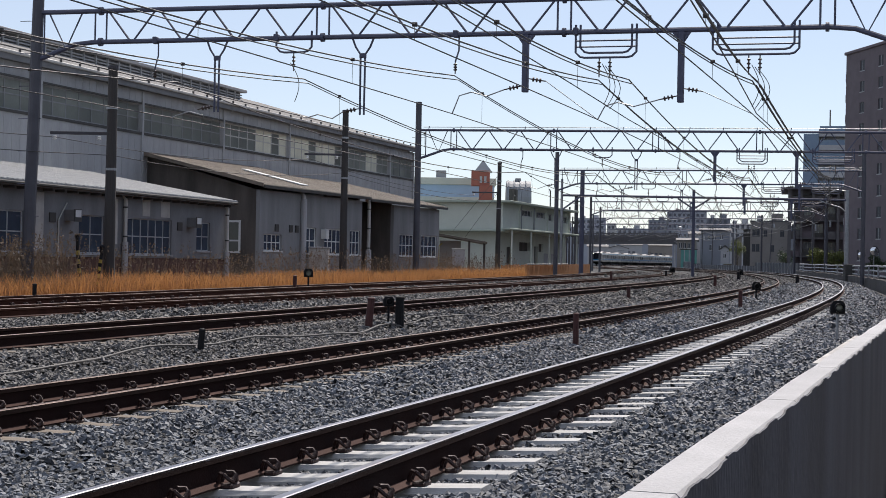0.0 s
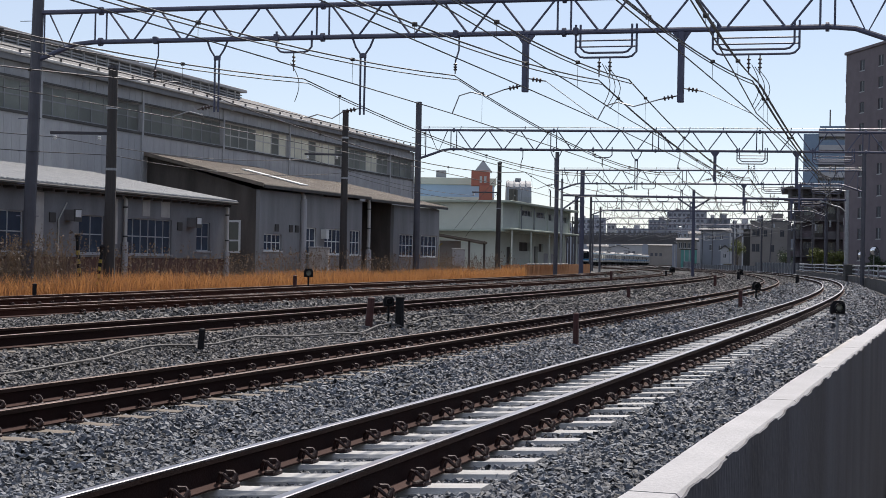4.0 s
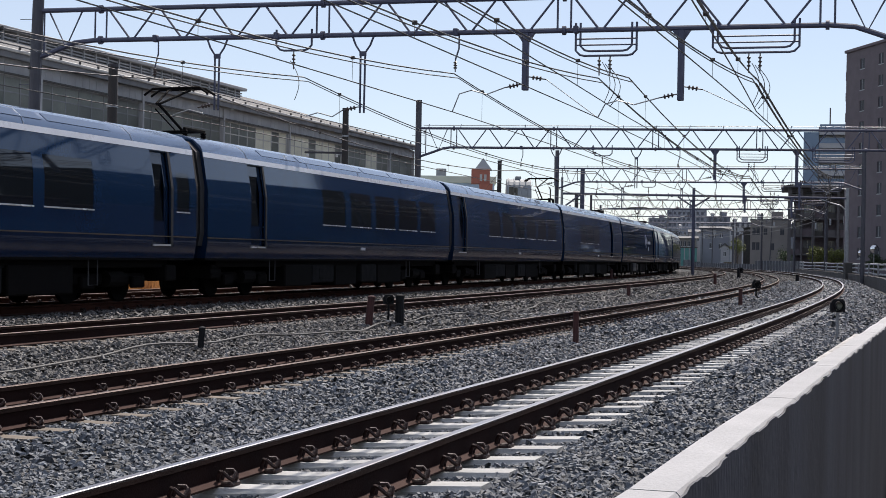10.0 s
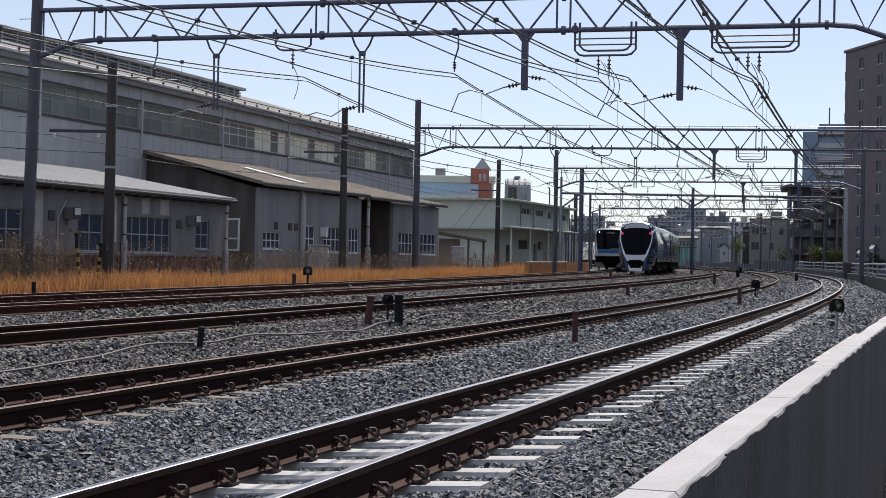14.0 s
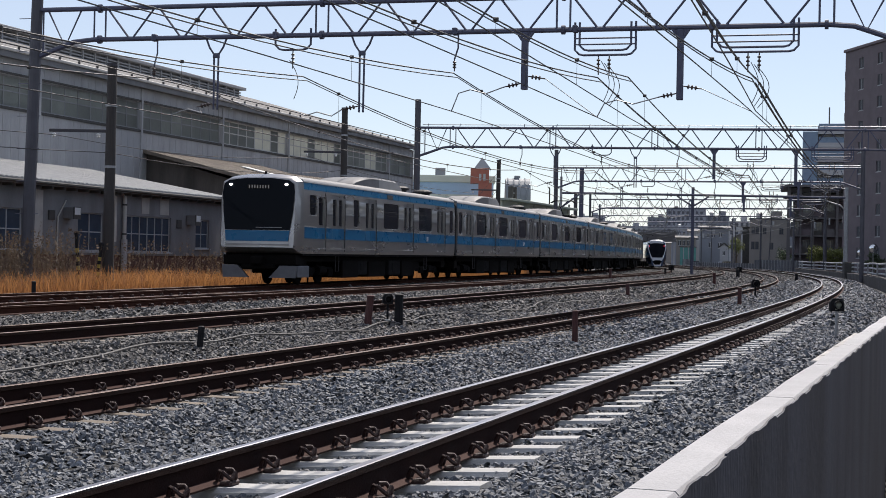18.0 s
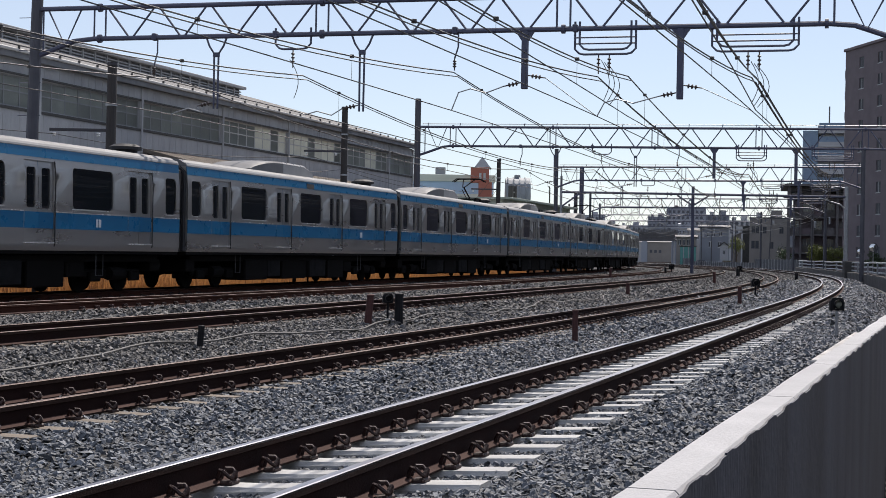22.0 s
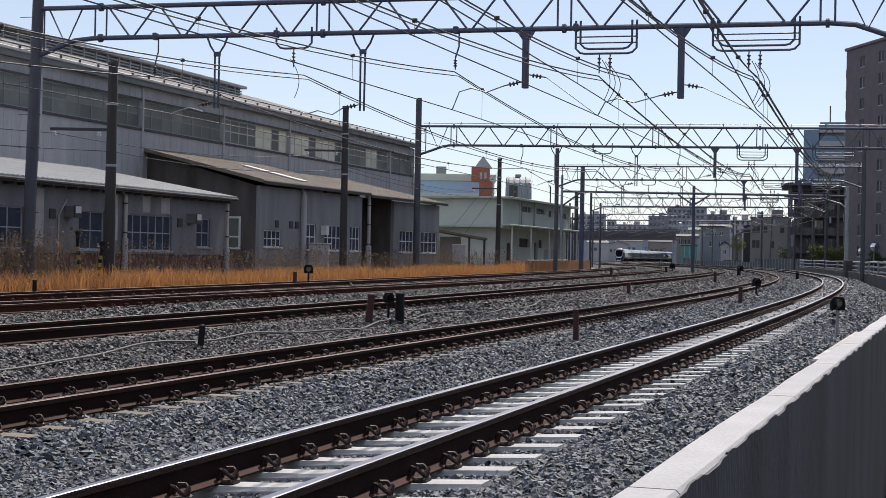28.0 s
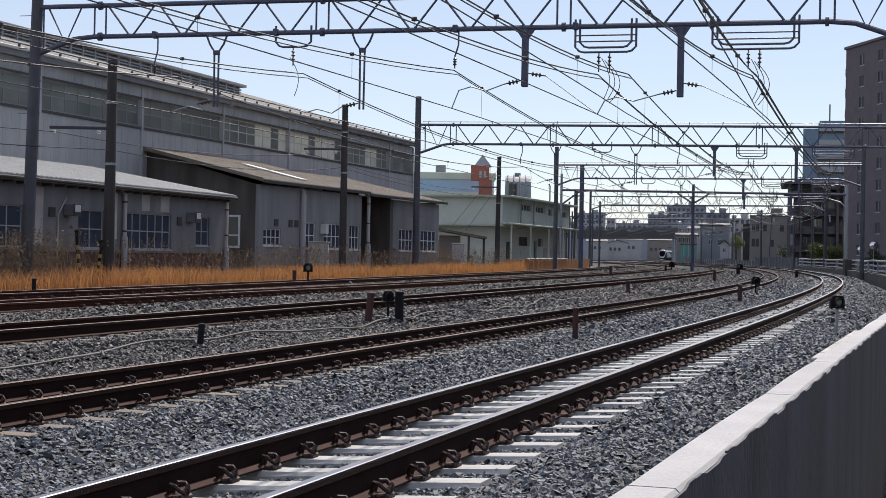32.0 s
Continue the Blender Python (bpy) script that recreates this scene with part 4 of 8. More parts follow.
            cd = skin_strip((.02, .28, .56), (1.17,) * 3, (3.15,) * 3, q, .005, M["navy_low"], "cab_door", "crew door beside the cab window")
            skin_strip((.12, .28, .46), (1.85,) * 3, (2.85,) * 3, q, .01, M["glass"], "door_pane").parent = cd
            for da in (.0, .57):
                skin_strip((da, da + .03), (1.17,) * 2, (3.17,) * 2, q, .008, M["rubber"], "door_seal").parent = cd
            lm = skin_strip((1.75, 2.05, 2.3, 2.46), (1.0, 1.0, 1.0, 1.0), (1.2, 1.22, 1.24, 1.26), q, .01, M["mask"], "marker_light", "dark marker light cluster")
            for zl, mt in ((1.05, "lamp_cover"), (1.11, "box_grey"), (1.17, "lamp_cover")):
                st = skin_strip((1.8, 2.05, 2.3, 2.42), (zl,) * 4, (zl + .03,) * 4, q, .018, M[mt], "lamp_bar")
                st.parent = lm
        gg = Geo()
        yy = [-1.22, -1.02, -.8, -.55, -.28, 0, .28, .55, .8, 1.02, 1.22]
        gg.loft([[skin(d, y * (1 - .07 * (2.5 - d)), float(np.interp(abs(y), (0, .55, 1.05, 1.3), (3.88, 3.85, 3.72, 3.42))), .012) for y in yy] for d in (.35, .7, 1.1, 1.5, 1.8, 2.05, 2.25, 2.42, 2.5)], closed=False, cap=False)
        gg.smooth = True
        part("roof_cowl", gg, M["cowl"], car, "pale grey roof cowl over the cab")

        def face(poly, off, th, material, name, label=""):
            """A flat piece laid on the raked front."""
            gg = Geo()
            a = [(skin(2.5, 0, z)[0] + s * off, y, skin(2.5, 0, z)[2]) for y, z in poly]
            gg.loft([a, [(x + s * th, y, z) for x, y, z in a]])
            return part(name, gg, material, car, label)
        face([(-.76, 1.50), (0, 1.46), (.78, 1.50), (1.02, 2.1), (1.18, 2.6), (1.17, 3.05), (1.09, 3.36), (.85, 3.46), (.5, 3.5), (0, 3.52), (-.5, 3.5), (-.85, 3.46), (-1.09, 3.36), (-1.17, 3.05), (-1.18, 2.6), (-1.02, 2.1)], .012, .02, M["mask"], "windscreen", "large black windscreen")
        for q in (-1, 1):
            face([(q * .72, 1.46), (q * .9, 1.46), (q * 1.06, 2.0), (q * 1.18, 2.45), (q * 1.215, 2.75), (q * 1.2, 3.05), (q * 1.14, 3.26), (q * 1.09, 3.23), (q * 1.145, 2.98), (q * 1.155, 2.72), (q * 1.11, 2.45), (q * .97, 2.0)], .012, .035, M["sap_white"], "face_trim", "white band framing the windscreen")
            face([(q * .99, 3.0), (q * 1.06, 3.0), (q * 1.04, 3.18), (q * .98, 3.14)], .03, .02, M["red_lamp"] if kind == "rear" else M["white_lamp"], "tail_light" if kind == "rear" else "headlight")
        face([(-.93, 3.42), (-.5, 3.49), (0, 3.51), (.5, 3.49), (.93, 3.42), (.9, 3.66), (.5, 3.82), (0, 3.86), (-.5, 3.82), (-.9, 3.66)], .012, .03, M["cowl"], "cowl_front", "pale grey front of the roof cowl")
        face([(-.9, 1.48), (-.62, .98), (.62, .98), (.9, 1.48), (0, 1.44)], .013, .04, M["sap_white"], "face_panel", "white lower face panel")
        face([(-.56, 1.0), (-.56, .66), (-.38, .46), (.38, .46), (.56, .66), (.56, 1.0), (.34, 1.08), (-.34, 1.08)], .03, .04, M["under"], "coupler_recess", "dark coupler opening")
        face([(-.46, .22), (.46, .22), (.56, .72), (.5, .72), (.38, .47), (-.38, .47), (-.5, .72), (-.56, .72)], .02, .05, M["sap_white"], "face_skirt", "white lower skirt")
        for q in (-.5, .5):
            part("roof_horn", Geo().cbox(s * 8.0 - .2, s * 8.0 + .2, q - .12, q + .12, 3.86, 4.08, .04), M["under"], car)
    return car


COMMUTER, EXPRESS = [], []
_mid, _pan = commuter_car("mid"), commuter_car("panto")
_order = [commuter_car("head"), _mid, _pan, None, None, None, None, None, None, commuter_car("tail")]
for i, c in enumerate(_order):
    if c is None:
        c = copy_thing(_pan if i in (5, 7) else _mid, Matrix())
    COMMUTER.append(c)
EXPRESS = [
    express_car([(-5.6, -3.6), (-3.2, -1.3), (-.9, 1.0), (1.4, 3.2), (3.6, 5.2)], [(-9.3, -8.6)], "lead", wordmark=(5.6, .55)),
    express_car([(-5.75, -3.85), (-3.44, -1.61), (-1.23, .62), (1.05, 2.95), (3.37, 5.1)], [(-9.85, -8.9)], zw=(2.2, 3.12)),
    express_car([(-3.1, -1.2), (-.85, 1.0), (1.4, 3.22), (3.63, 5.47), (5.88, 7.71)], [(-7.9, -6.9)], panto=True, skylight=True, zw=(2.18, 3.05)),
    express_car([(-7.5, -5.7), (-5.2, -3.3)], [(8.4, 9.4)], louvre=True, wordmark=(3.1, 1.62)),
    express_car([(-5.2, -3.25), (-2.85, -.96), (-.64, 1.16)], [(5.35, 6.19)], panto=True, skylight=True, gear=7.4),
    express_car([(-4.65, -2.8), (-2.37, -.58), (-.17, 1.64), (2.11, 3.93), (4.39, 6.2), (6.66, 8.51)], [(-9.2, -8.2)], skylight=True),
    express_car([(-2.52, -.73), (-.25, 1.55), (1.97, 3.83), (4.23, 6.17), (6.5, 8.2)], [(-7.47, -6.59)], panto=True, skylight=True),
    express_car([(-5.4, -3.6), (-3.15, -1.33), (-.85, .96), (1.37, 3.22), (3.6, 5.4)], [(7.9, 8.7)], "rear", skylight=True, wordmark=(-6.95, .55), extra=[(9.0, 9.6)]),
]


def car_pose(t, s):
    """A car's pose from its two bogies on the curve."""
    a, b = track_pose(t, s - 6.9), track_pose(t, s + 6.9)
    p, q = a.translation, b.translation
    d = q - p
    c = (p + q) / 2
    return pose(c.x, c.y, c.z, math.degrees(math.atan(CANT[t] / 1.13)), -math.degrees(math.atan2(d.z, d.xy.length)), math.degrees(math.atan2(d.y, d.x)))


# ---- boundary wall beside the nearest track ----
WALL_DIR = Vector((math.sin(.325), math.cos(.325), 0))
WALL_N = Vector((math.cos(.325), -math.sin(.325), 0))     # towards the viewer's side
WALL_0 = WALL_N * -0.836                                 # track-side edge, abreast of the viewer
WALL_TOP = CAM_Z - 0.60
WALL_FR = Matrix(((WALL_DIR.x, WALL_N.x, 0, WALL_0.x), (WALL_DIR.y, WALL_N.y, 0, WALL_0.y), (0, 0, 1, 0), (0, 0, 0, 1)))
wall = thing("boundary_wall", "dark board fence wall with white concrete coping", "wall", kind="structure")
_joint = [-7.9, -5.3, -2.3, 0.9, 4.0, 7.03, 9.45, 11.9, 14.4, 16.9, 19.3, 21.6]
_wr = random.Random(9)
for a, b in zip(_joint, _joint[1:]):
    # each coping stone swells a little towards its middle
    g = Geo()
    rings = []
    for i in range(9):
        u = i / 8
        x = a + .007 + (b - a - .014) * u
        sw = .005 * math.sin(math.pi * u) - .006
        lift = .004 * math.sin(math.pi * u)
        rings.append([WALL_FR @ Vector((x, y, z)) for y, z in ((-sw, WALL_TOP - .08), (-sw, WALL_TOP - .012 + lift), (-sw + .012, WALL_TOP + lift), (.143, WALL_TOP + lift), (.155, WALL_TOP - .012 + lift), (.155, WALL_TOP - .08))])
    g.loft(rings)
    part("coping", g, M["coping"], wall, "white weathered coping stone")
    part("panel", Geo().cbox(a + .003, b - .003, .03, .10, -1.0, WALL_TOP - .078, .006, WALL_FR), M["concrete"], wall)
    part("post", Geo().cbox(a - .07, a + .07, .0, .12, -1.0, WALL_TOP - .082, .01, WALL_FR), M["concrete"], wall)
# dark steel sheets on the viewer's side, the wall's shade put into their colour; top edge notched
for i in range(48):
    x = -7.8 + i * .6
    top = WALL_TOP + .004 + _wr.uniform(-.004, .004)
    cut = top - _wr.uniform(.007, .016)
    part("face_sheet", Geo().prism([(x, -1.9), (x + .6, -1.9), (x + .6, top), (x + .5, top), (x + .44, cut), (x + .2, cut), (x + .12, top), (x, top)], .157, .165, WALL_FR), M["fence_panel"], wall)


# ---- overhead line gantries ----
def gantry(left, right, z_low, depth, ground, post_over=1.2, w=.30, mids=(), detail=True, lean=False, bay=None, label="blue-grey steel truss gantry spanning the tracks"):
    """A truss between two posts; left and right are plan points."""
    L, R = Vector((*left, 0)), Vector((*right, 0))
    ax = (R - L)
    span = ax.length
    ax.normalize()
    fr = Matrix(((ax.x, -ax.y, 0, L.x), (ax.y, ax.x, 0, L.y), (0, 0, 1, 0), (0, 0, 0, 1)))
    g = thing("catenary_gantry", label, "gantry", "catenary gantries")
    r = .075 if detail else .07
    n = 8 if detail else 6
    zt = z_low + depth
    for x, tilt in ((0, 0), (span, 0)):
        pg = Geo()
        pg.tube([(x, 0, ground), (x + (.27 if x == 0 and lean else 0), 0, zt + post_over)], [w * .52, w * .46], 12 if detail else 8, m=fr)
        p = part("post", pg, M["steel_post"], g)
        if detail:
            for z in np.arange(ground + 1.0, zt, 1.0):
                part("step_bolt", Geo().tube([(x - w, 0, z), (x + w, 0, z)], .012, 5, m=fr), M["steel"], p)
    for x in mids:
        part("post", Geo().tube([(x, 0, ground), (x, 0, zt)], [w * .55, w * .5], 10, m=fr), M["steel"], g)
    k = bay[0] - .2 if bay else 1.9
    part("top_chord", Geo().tube([(.1, 0, zt), (span - .1, 0, zt)], r, n, m=fr), M["steel"], g)
    part("bottom_chord", Geo().tube([(.1, 0, z_low - .55), (.5, 0, z_low - .42), (1.5, 0, z_low - .06), (k, 0, z_low), (span - k, 0, z_low), (span - 1.5, 0, z_low - .06), (span - .5, 0, z_low - .42), (span - .1, 0, z_low - .55)], r, n, m=fr), M["steel"], g)
    cnt = max(4, round((span - 2 * k) / 1.66))
    st = (span - 2 * k) / cnt
    x = k
    part("brace", Geo().tube([(.45, 0, zt), (.45, 0, z_low - .4)], .03, 6, m=fr), M["steel"], g)
    part("brace", Geo().tube([(.6, 0, zt), (1.2, 0, z_low - .2), (1.75, 0, zt)], .03, 6, m=fr), M["steel"], g)
    part("brace", Geo().tube([(span - .45, 0, zt), (span - .45, 0, z_low - .4)], .03, 6, m=fr), M["steel"], g)
    part("brace", Geo().tube([(span - .6, 0, zt), (span - 1.2, 0, z_low - .2), (span - 1.75, 0, zt)], .03, 6, m=fr), M["steel"], g)
    # bays of V braces between pairs of uprights
    first, period, nv, gap = bay or (k, st * 5, 5, .16)
    x = first
    while x < span - 1.2:
        for dx in (-gap, gap):
            part("upright", Geo().tube([(x + dx, 0, z_low), (x + dx, 0, zt)], .03, 6, m=fr), M["steel"], g)
        if detail:
            for z in (z_low, zt):
                part("flange", Geo().lathe([(.09, -.05), (.13, -.05), (.13, .05), (.09, .05)], 12, fr @ Matrix.Translation((x, 0, z)) @ Matrix.Rotation(math.pi / 2, 4, "Y")), M["steel"], g)
        w = (period - 2 * gap) / nv
        for i in range(nv):
            xa = x + gap + i * w
            if xa + w > span - .4:
                break
            part("brace", Geo().tube([(xa + .06, 0, zt), (xa + w / 2 - .04, 0, z_low)], .032, 6, m=fr), M["steel"], g)
            part("brace", Geo().tube([(xa + w / 2 + .04, 0, z_low), (xa + w - .06, 0, zt)], .032, 6, m=fr), M["steel"], g)
        x += period
    return g, fr, span


def beam_gantry():
    """A single tube on three posts with curved and straight brackets."""
    g = thing("catenary_gantry", "plain steel tube gantry on three posts", "gantry", "catenary gantries")
    y, z = 145.0, 7.22
    part("beam", Geo().tube([(11.2, y, z), (37.8, y - 1, z)], .115, 8), M["steel"], g)
    part("post", Geo().tube([(11.15, y, -1), (11.15, y, 8.75)], [.15, .12], 8), M["galv"], g)
    part("post", Geo().tube([(23.63, y, -1), (23.63, y, 7.98)], [.17, .14], 8), M["steel"], g)
    part("post", Geo().tube([(37.9, y - 1, -1), (37.9, y - 1, 8.18)], [.21, .17], 8), M["galv"], g)
    for d in (-1, 1):
        part("bracket", Geo().tube([(23.63, y, 6.17), (23.63 + d * .5, y, 6.47), (23.63 + d * 1.5, y, 7.12)], .08, 6), M["steel"], g)
        part("collar", Geo().tube([(23.63 + d * 2.0, y, z), (23.63 + d * 2.15, y, z)], .17, 8), M["steel"], g)
    part("bracket", Geo().tube([(37.8, y - 1, 6.05), (37.3, y - 1, 6.5), (36.4, y - 1, 6.75), (35.3, y - 1, 7.12)], .07, 6), M["galv"], g)
    part("bracket", Geo().tube([(11.2, y, 5.85), (12.9, y, 7.12)], .08, 6), M["steel"], g)
    part("hoop", Geo().tube([(37.8, y - 1, 8.05), (36.9, y - 1, 8.18), (36.2, y - 1, 7.9), (35.9, y - 1, 7.5)], .05, 6), M["galv"], g)
    ax = Vector((26.5, -1, 0)).normalized()
    return g, Matrix(((ax.x, -ax.y, 0, 11.3), (ax.y, ax.x, 0, y), (0, 0, 1, 0), (0, 0, 0, 1))), 26.5


GANTRIES = [
    gantry((-12.79, 47.12), (12.31, 40.34), 7.31, .94, -1.0, 2.0, .38, lean=True, bay=(2.36, 7.138, 4, .19)),
    gantry((-1.58, 90.57), (27.1, 86.1), 7.42, 1.12, -.9, 1.66, .38, bay=(2.12, 5.89, 3, .17)),
    gantry((9.33, 127.0), (32.85, 120.0), 7.40, 1.1, -1.0, 1.5, .36, (2.16,), False),
    beam_gantry(),
    gantry((17.6, 183.3), (43.19, 173.2), 7.19, 1.0, -1.2, .6, detail=False),
    gantry((22.24, 217.4), (47.13, 205.7), 7.26, 1.0, -1.3, .6, detail=False),
    gantry((24.78, 254.0), (50.08, 241.1), 7.31, 1.0, -1.4, .6, detail=False),
    gantry((26.31, 294.6), (53.03, 280.4), 7.35, 1.0, -1.4, .6, detail=False),
]


# ---- overhead wires, hangers and registration arms ----
SUPPORT = [-56, -24, 17.0, 64.5, 98, 118, 153, 188, 224, 262]
GAN = {17.0: 0, 64.5: 1, 98: 2, 118: 3, 153: 4, 188: 5, 224: 6, 262: 7}
MESS, CONT = 6.3, 5.2
# sideways shift of the wires at the first two gantries, and their places along the beams
SHIFT_S = (-24, -3, 17, 64.5, 98)
SHIFT = dict(E=(-.75, -.65, .1, .27, 0), D=(-.5, -.3, -.1, .25, 0), C=(-1.6, -1.45, -.85, -.38, 0), B=(-1.65, -1.6, -1.2, -.64, 0), A=(-1.55, -1.45, -1.12, -.36, 0),
             B2=(.5, .15, -.35, -.5, 0), A2=(.15, -.2, -1.0, -.2, 0))
BEAM = [dict(E=4.18, D=8.61, C=13.51, B=17.82, A=21.9), dict(E=6.12, D=10.86, C=15.2, B=19.38, A=23.91)]
DROP = [(6.19, 10.74, 15.55, 19.9), (8.17, 12.81, 17.29, 21.88)]


def wire_pt(t, s, h, side=0.0):
    side += float(np.interp(s, SHIFT_S, SHIFT[t]))
    t = t[0]
    x, y, a = on_line(s, OFF[t] + side)
    low = .22 * max(0, 1 - abs(s - 17) / 40) if t == "A" and h > CONT + .2 else 0      # longer hangers over the nearest track
    return Vector((x, y, rail_z(t, s) + h - low))


for t in ("E", "D", "C", "B", "A", "B2", "A2"):
    w = thing("overhead_wire", "dark overhead contact wire with messenger and droppers", "overhead wire", "overhead wires")
    pts_m, pts_c = [], []
    for a, b in zip(SUPPORT, SUPPORT[1:] if len(t) == 1 else SUPPORT[1:4]):
        n = 16
        for i in range(n):
            u = i / n
            s = a + (b - a) * u
            sag = {-24: .87, 17: .83}.get(a, .55) * 4 * u * (1 - u)
            pts_m.append((s, wire_pt(t, s, MESS - sag)))
            k = SUPPORT.index(a) % 2
            zig = (.2 - .4 * u) * (1 if k else -1) * (a > 17)
            pts_c.append((s, wire_pt(t, s, CONT, zig)))
            if i % 3 == 1 and -25 < s < 100:
                p, q = pts_m[-1][1], pts_c[-1][1]
                part("dropper", Geo().tube([p, q], .006, 4), M["wire"], w)
                part("dropper_clamp", Geo().cbox(-.05, .05, -.03, .03, -.04, .04, .01, Matrix.Translation(p)), M["wire"], w)
    r = [.017 + .00006 * max(0, s) for s, p in pts_m]
    part("messenger_wire", Geo().tube([p for s, p in pts_m], r, 6), M["wire"], w)
    part("contact_wire", Geo().tube([p for s, p in pts_c], [q * .8 for q in r], 6), M["wire"], w)
    if t != "E":
        part("auxiliary_wire", Geo().tube([p + Vector((.12, .03, -.12)) for s, p in pts_m], [q * .8 for q in r], 6), M["wire"], w)
def insulator(parent, p, q, n=3, r=.055):
    """A string of insulator discs between two points."""
    p, q = Vector(p), Vector(q)
    d = q - p
    m = Matrix.Translation(p) @ d.to_track_quat("Z", "Y").to_matrix().to_4x4()
    L = d.length
    prof = [(.018, 0), (.018, L * .15)]
    for i in range(n):
        z = L * (.2 + .6 * i / n)
        prof += [(.022, z), (r, z + .02), (r * .9, z + .05), (.022, z + .06)]
    prof += [(.018, L * .85), (.018, L)]
    part("insulator", Geo().lathe(prof, 10, m), M["insul"], parent)


def cross(fr, t, s_guess):
    """Where a track passes under a beam: distance along the beam."""
    best = None
    for s in np.arange(s_guess - 12, s_guess + 12, .1):
        x, y, a = on_line(s, OFF[t])
        v = fr.inverted() @ Vector((x, y, 0))
        if best is None or abs(v.y) < best[0]:
            best = (abs(v.y), v.x, s)
    return best[1], best[2]


for sup, gi in GAN.items():
    gan, fr, span = GANTRIES[gi]
    z_low = [7.31, 7.42, 7.4, 7.22, 7.19, 7.26, 7.31, 7.35][gi]
    pos = {}
    for t in "EDCBA":
        pos[t] = cross(fr, t, sup)
        if gi < 2:
            pos[t] = (BEAM[gi][t], sup)
        x, s = pos[t]
        if not .5 < x < span - .3:
            continue
        zm = min(wire_pt(t, s, MESS).z, z_low - .5)
        if gi > 3:
            part("hanger", Geo().tube([(x, 0, z_low), (x, 0, zm)], .03, 5, m=fr), M["steel"], gan)
            continue
        if t in "EC":
            part("hanger", Geo().tube([(x + .1, 0, z_low - .05), (x + .1, 0, z_low - .45), (x, 0, zm + .38)], .025, 6, m=fr), M["steel"], gan)
            insulator(gan, fr @ Vector((x, 0, zm + .4)), fr @ Vector((x, 0, zm + .03)))
        else:
            w = {"D": .55, "B": .85, "A": 1.15}[t]
            d = {"D": .42, "B": .72, "A": .70}[t]
            g = Geo()
            for k in ((0,) if t == "D" else (0, .13)):
                g.tube([(x - w + k, 0, z_low + .2), (x - w + k, 0, z_low - d + .15 + k), (x - w + .12 + k, 0, z_low - d + .03 + k), (x - w + .25 + k, 0, z_low - d + k),
                        (x + w - .25 - k, 0, z_low - d + k), (x + w - .12 - k, 0, z_low - d + .03 + k), (x + w - k, 0, z_low - d + .15 + k), (x + w - k, 0, z_low + .2)], .032, 8, m=fr)
            part("hanger_frame", g, M["steel"], gan, "looped tube hanger frame")
            if t != "D":
                for z in (.25, .42):
                    part("cross_bar", Geo().tube([(x - w, 0, z_low - z), (x + w, 0, z_low - z)], .022, 6, m=fr), M["steel"], gan)
            for dx in ((0,) if t == "D" else (-.18, .12)):
                insulator(gan, fr @ Vector((x + dx, 0, z_low - d)), fr @ Vector((x + dx, 0, max(zm, z_low - d - .55))))
            for i in range(3 if t != "D" else 1):
                arc = [(x + .08 * i - .1 + .2 * math.sin(math.pi * u / 8) * (1 + .3 * i), .04 * i + u * .05, zm + .45 - 1.1 * (u / 8) - .05 * i) for u in range(9)]
                part("jumper", Geo().tube(arc, .011, 5, m=fr), M["wire"], gan)
        if gi < 3:
            for dx in (-w if t not in "EC" else 0,):
                part("clamp", Geo().cbox(x + dx - .07, x + dx + .07, -.1, .1, z_low - .09, z_low + .12, .02, fr), M["steel"], gan)
    if gi > 3:
        continue
    for k, (a, b) in enumerate(("ED", "DC", "CB", "BA")):
        xa, xb = pos[a][0], pos[b][0]
        if not 0 < xb < span:
            continue
        x = DROP[gi][k] if gi < 2 else xa + (xb - xa) * .5
        zc = wire_pt(b, pos[b][1], CONT).z
        foot = zc + (.12, -.02, .78, .32)[k]
        if k < 2:
            g = Geo()
            for sd in (-1, 1):
                g.tube([(x + sd * .32, 0, z_low - .05), (x + sd * .22, 0, z_low - .3), (x + sd * .07, 0, z_low - .52), (x + sd * .06, 0, foot)], .03, 8, m=fr)
            g.cbox(x - .1, x + .1, -.04, .04, z_low - .62, z_low - .48, .01, fr)
            part("drop_tube", g, M["steel"], gan, "twin drop tube for registration arms")
        else:
            g = Geo().cbox(x - .088, x + .088, -.09, .09, foot, z_low - .05, .015, fr).prism([(x - .26, z_low - .06), (x + .26, z_low - .06), (x + .1, z_low - .3), (x - .1, z_low - .3)], -.06, .06, fr)
            part("drop_post", g, M["steel"], gan, "square drop post for registration arms")
        ta = wire_pt(a, pos[a][1], CONT)
        v = fr.inverted() @ ta
        insulator(gan, fr @ Vector((x - .1, 0, foot + .18)), fr @ Vector((x - .6, 0, foot + .08)), 3, .07)
        part("pull_off_arm", Geo().tube([(x - .6, 0, foot + .08), (v.x + 1.0, 0, foot - .1), (v.x + .55, 0, foot + .02), (v.x + .2, 0, foot - .08), (v.x, 0, v.z)], .018, 6, m=fr), M["galv"], gan)
        if k >= 2:
            insulator(gan, fr @ Vector((x + .1, 0, foot + .38)), fr @ Vector((x + .6, 0, foot + .30)), 3, .07)
            vb = fr.inverted() @ wire_pt(b, pos[b][1], CONT)
            part("pull_off_wire", Geo().tube([(x + .6, 0, foot + .3), (vb.x, 0, vb.z)], .012, 5, m=fr), M["galv"], gan)
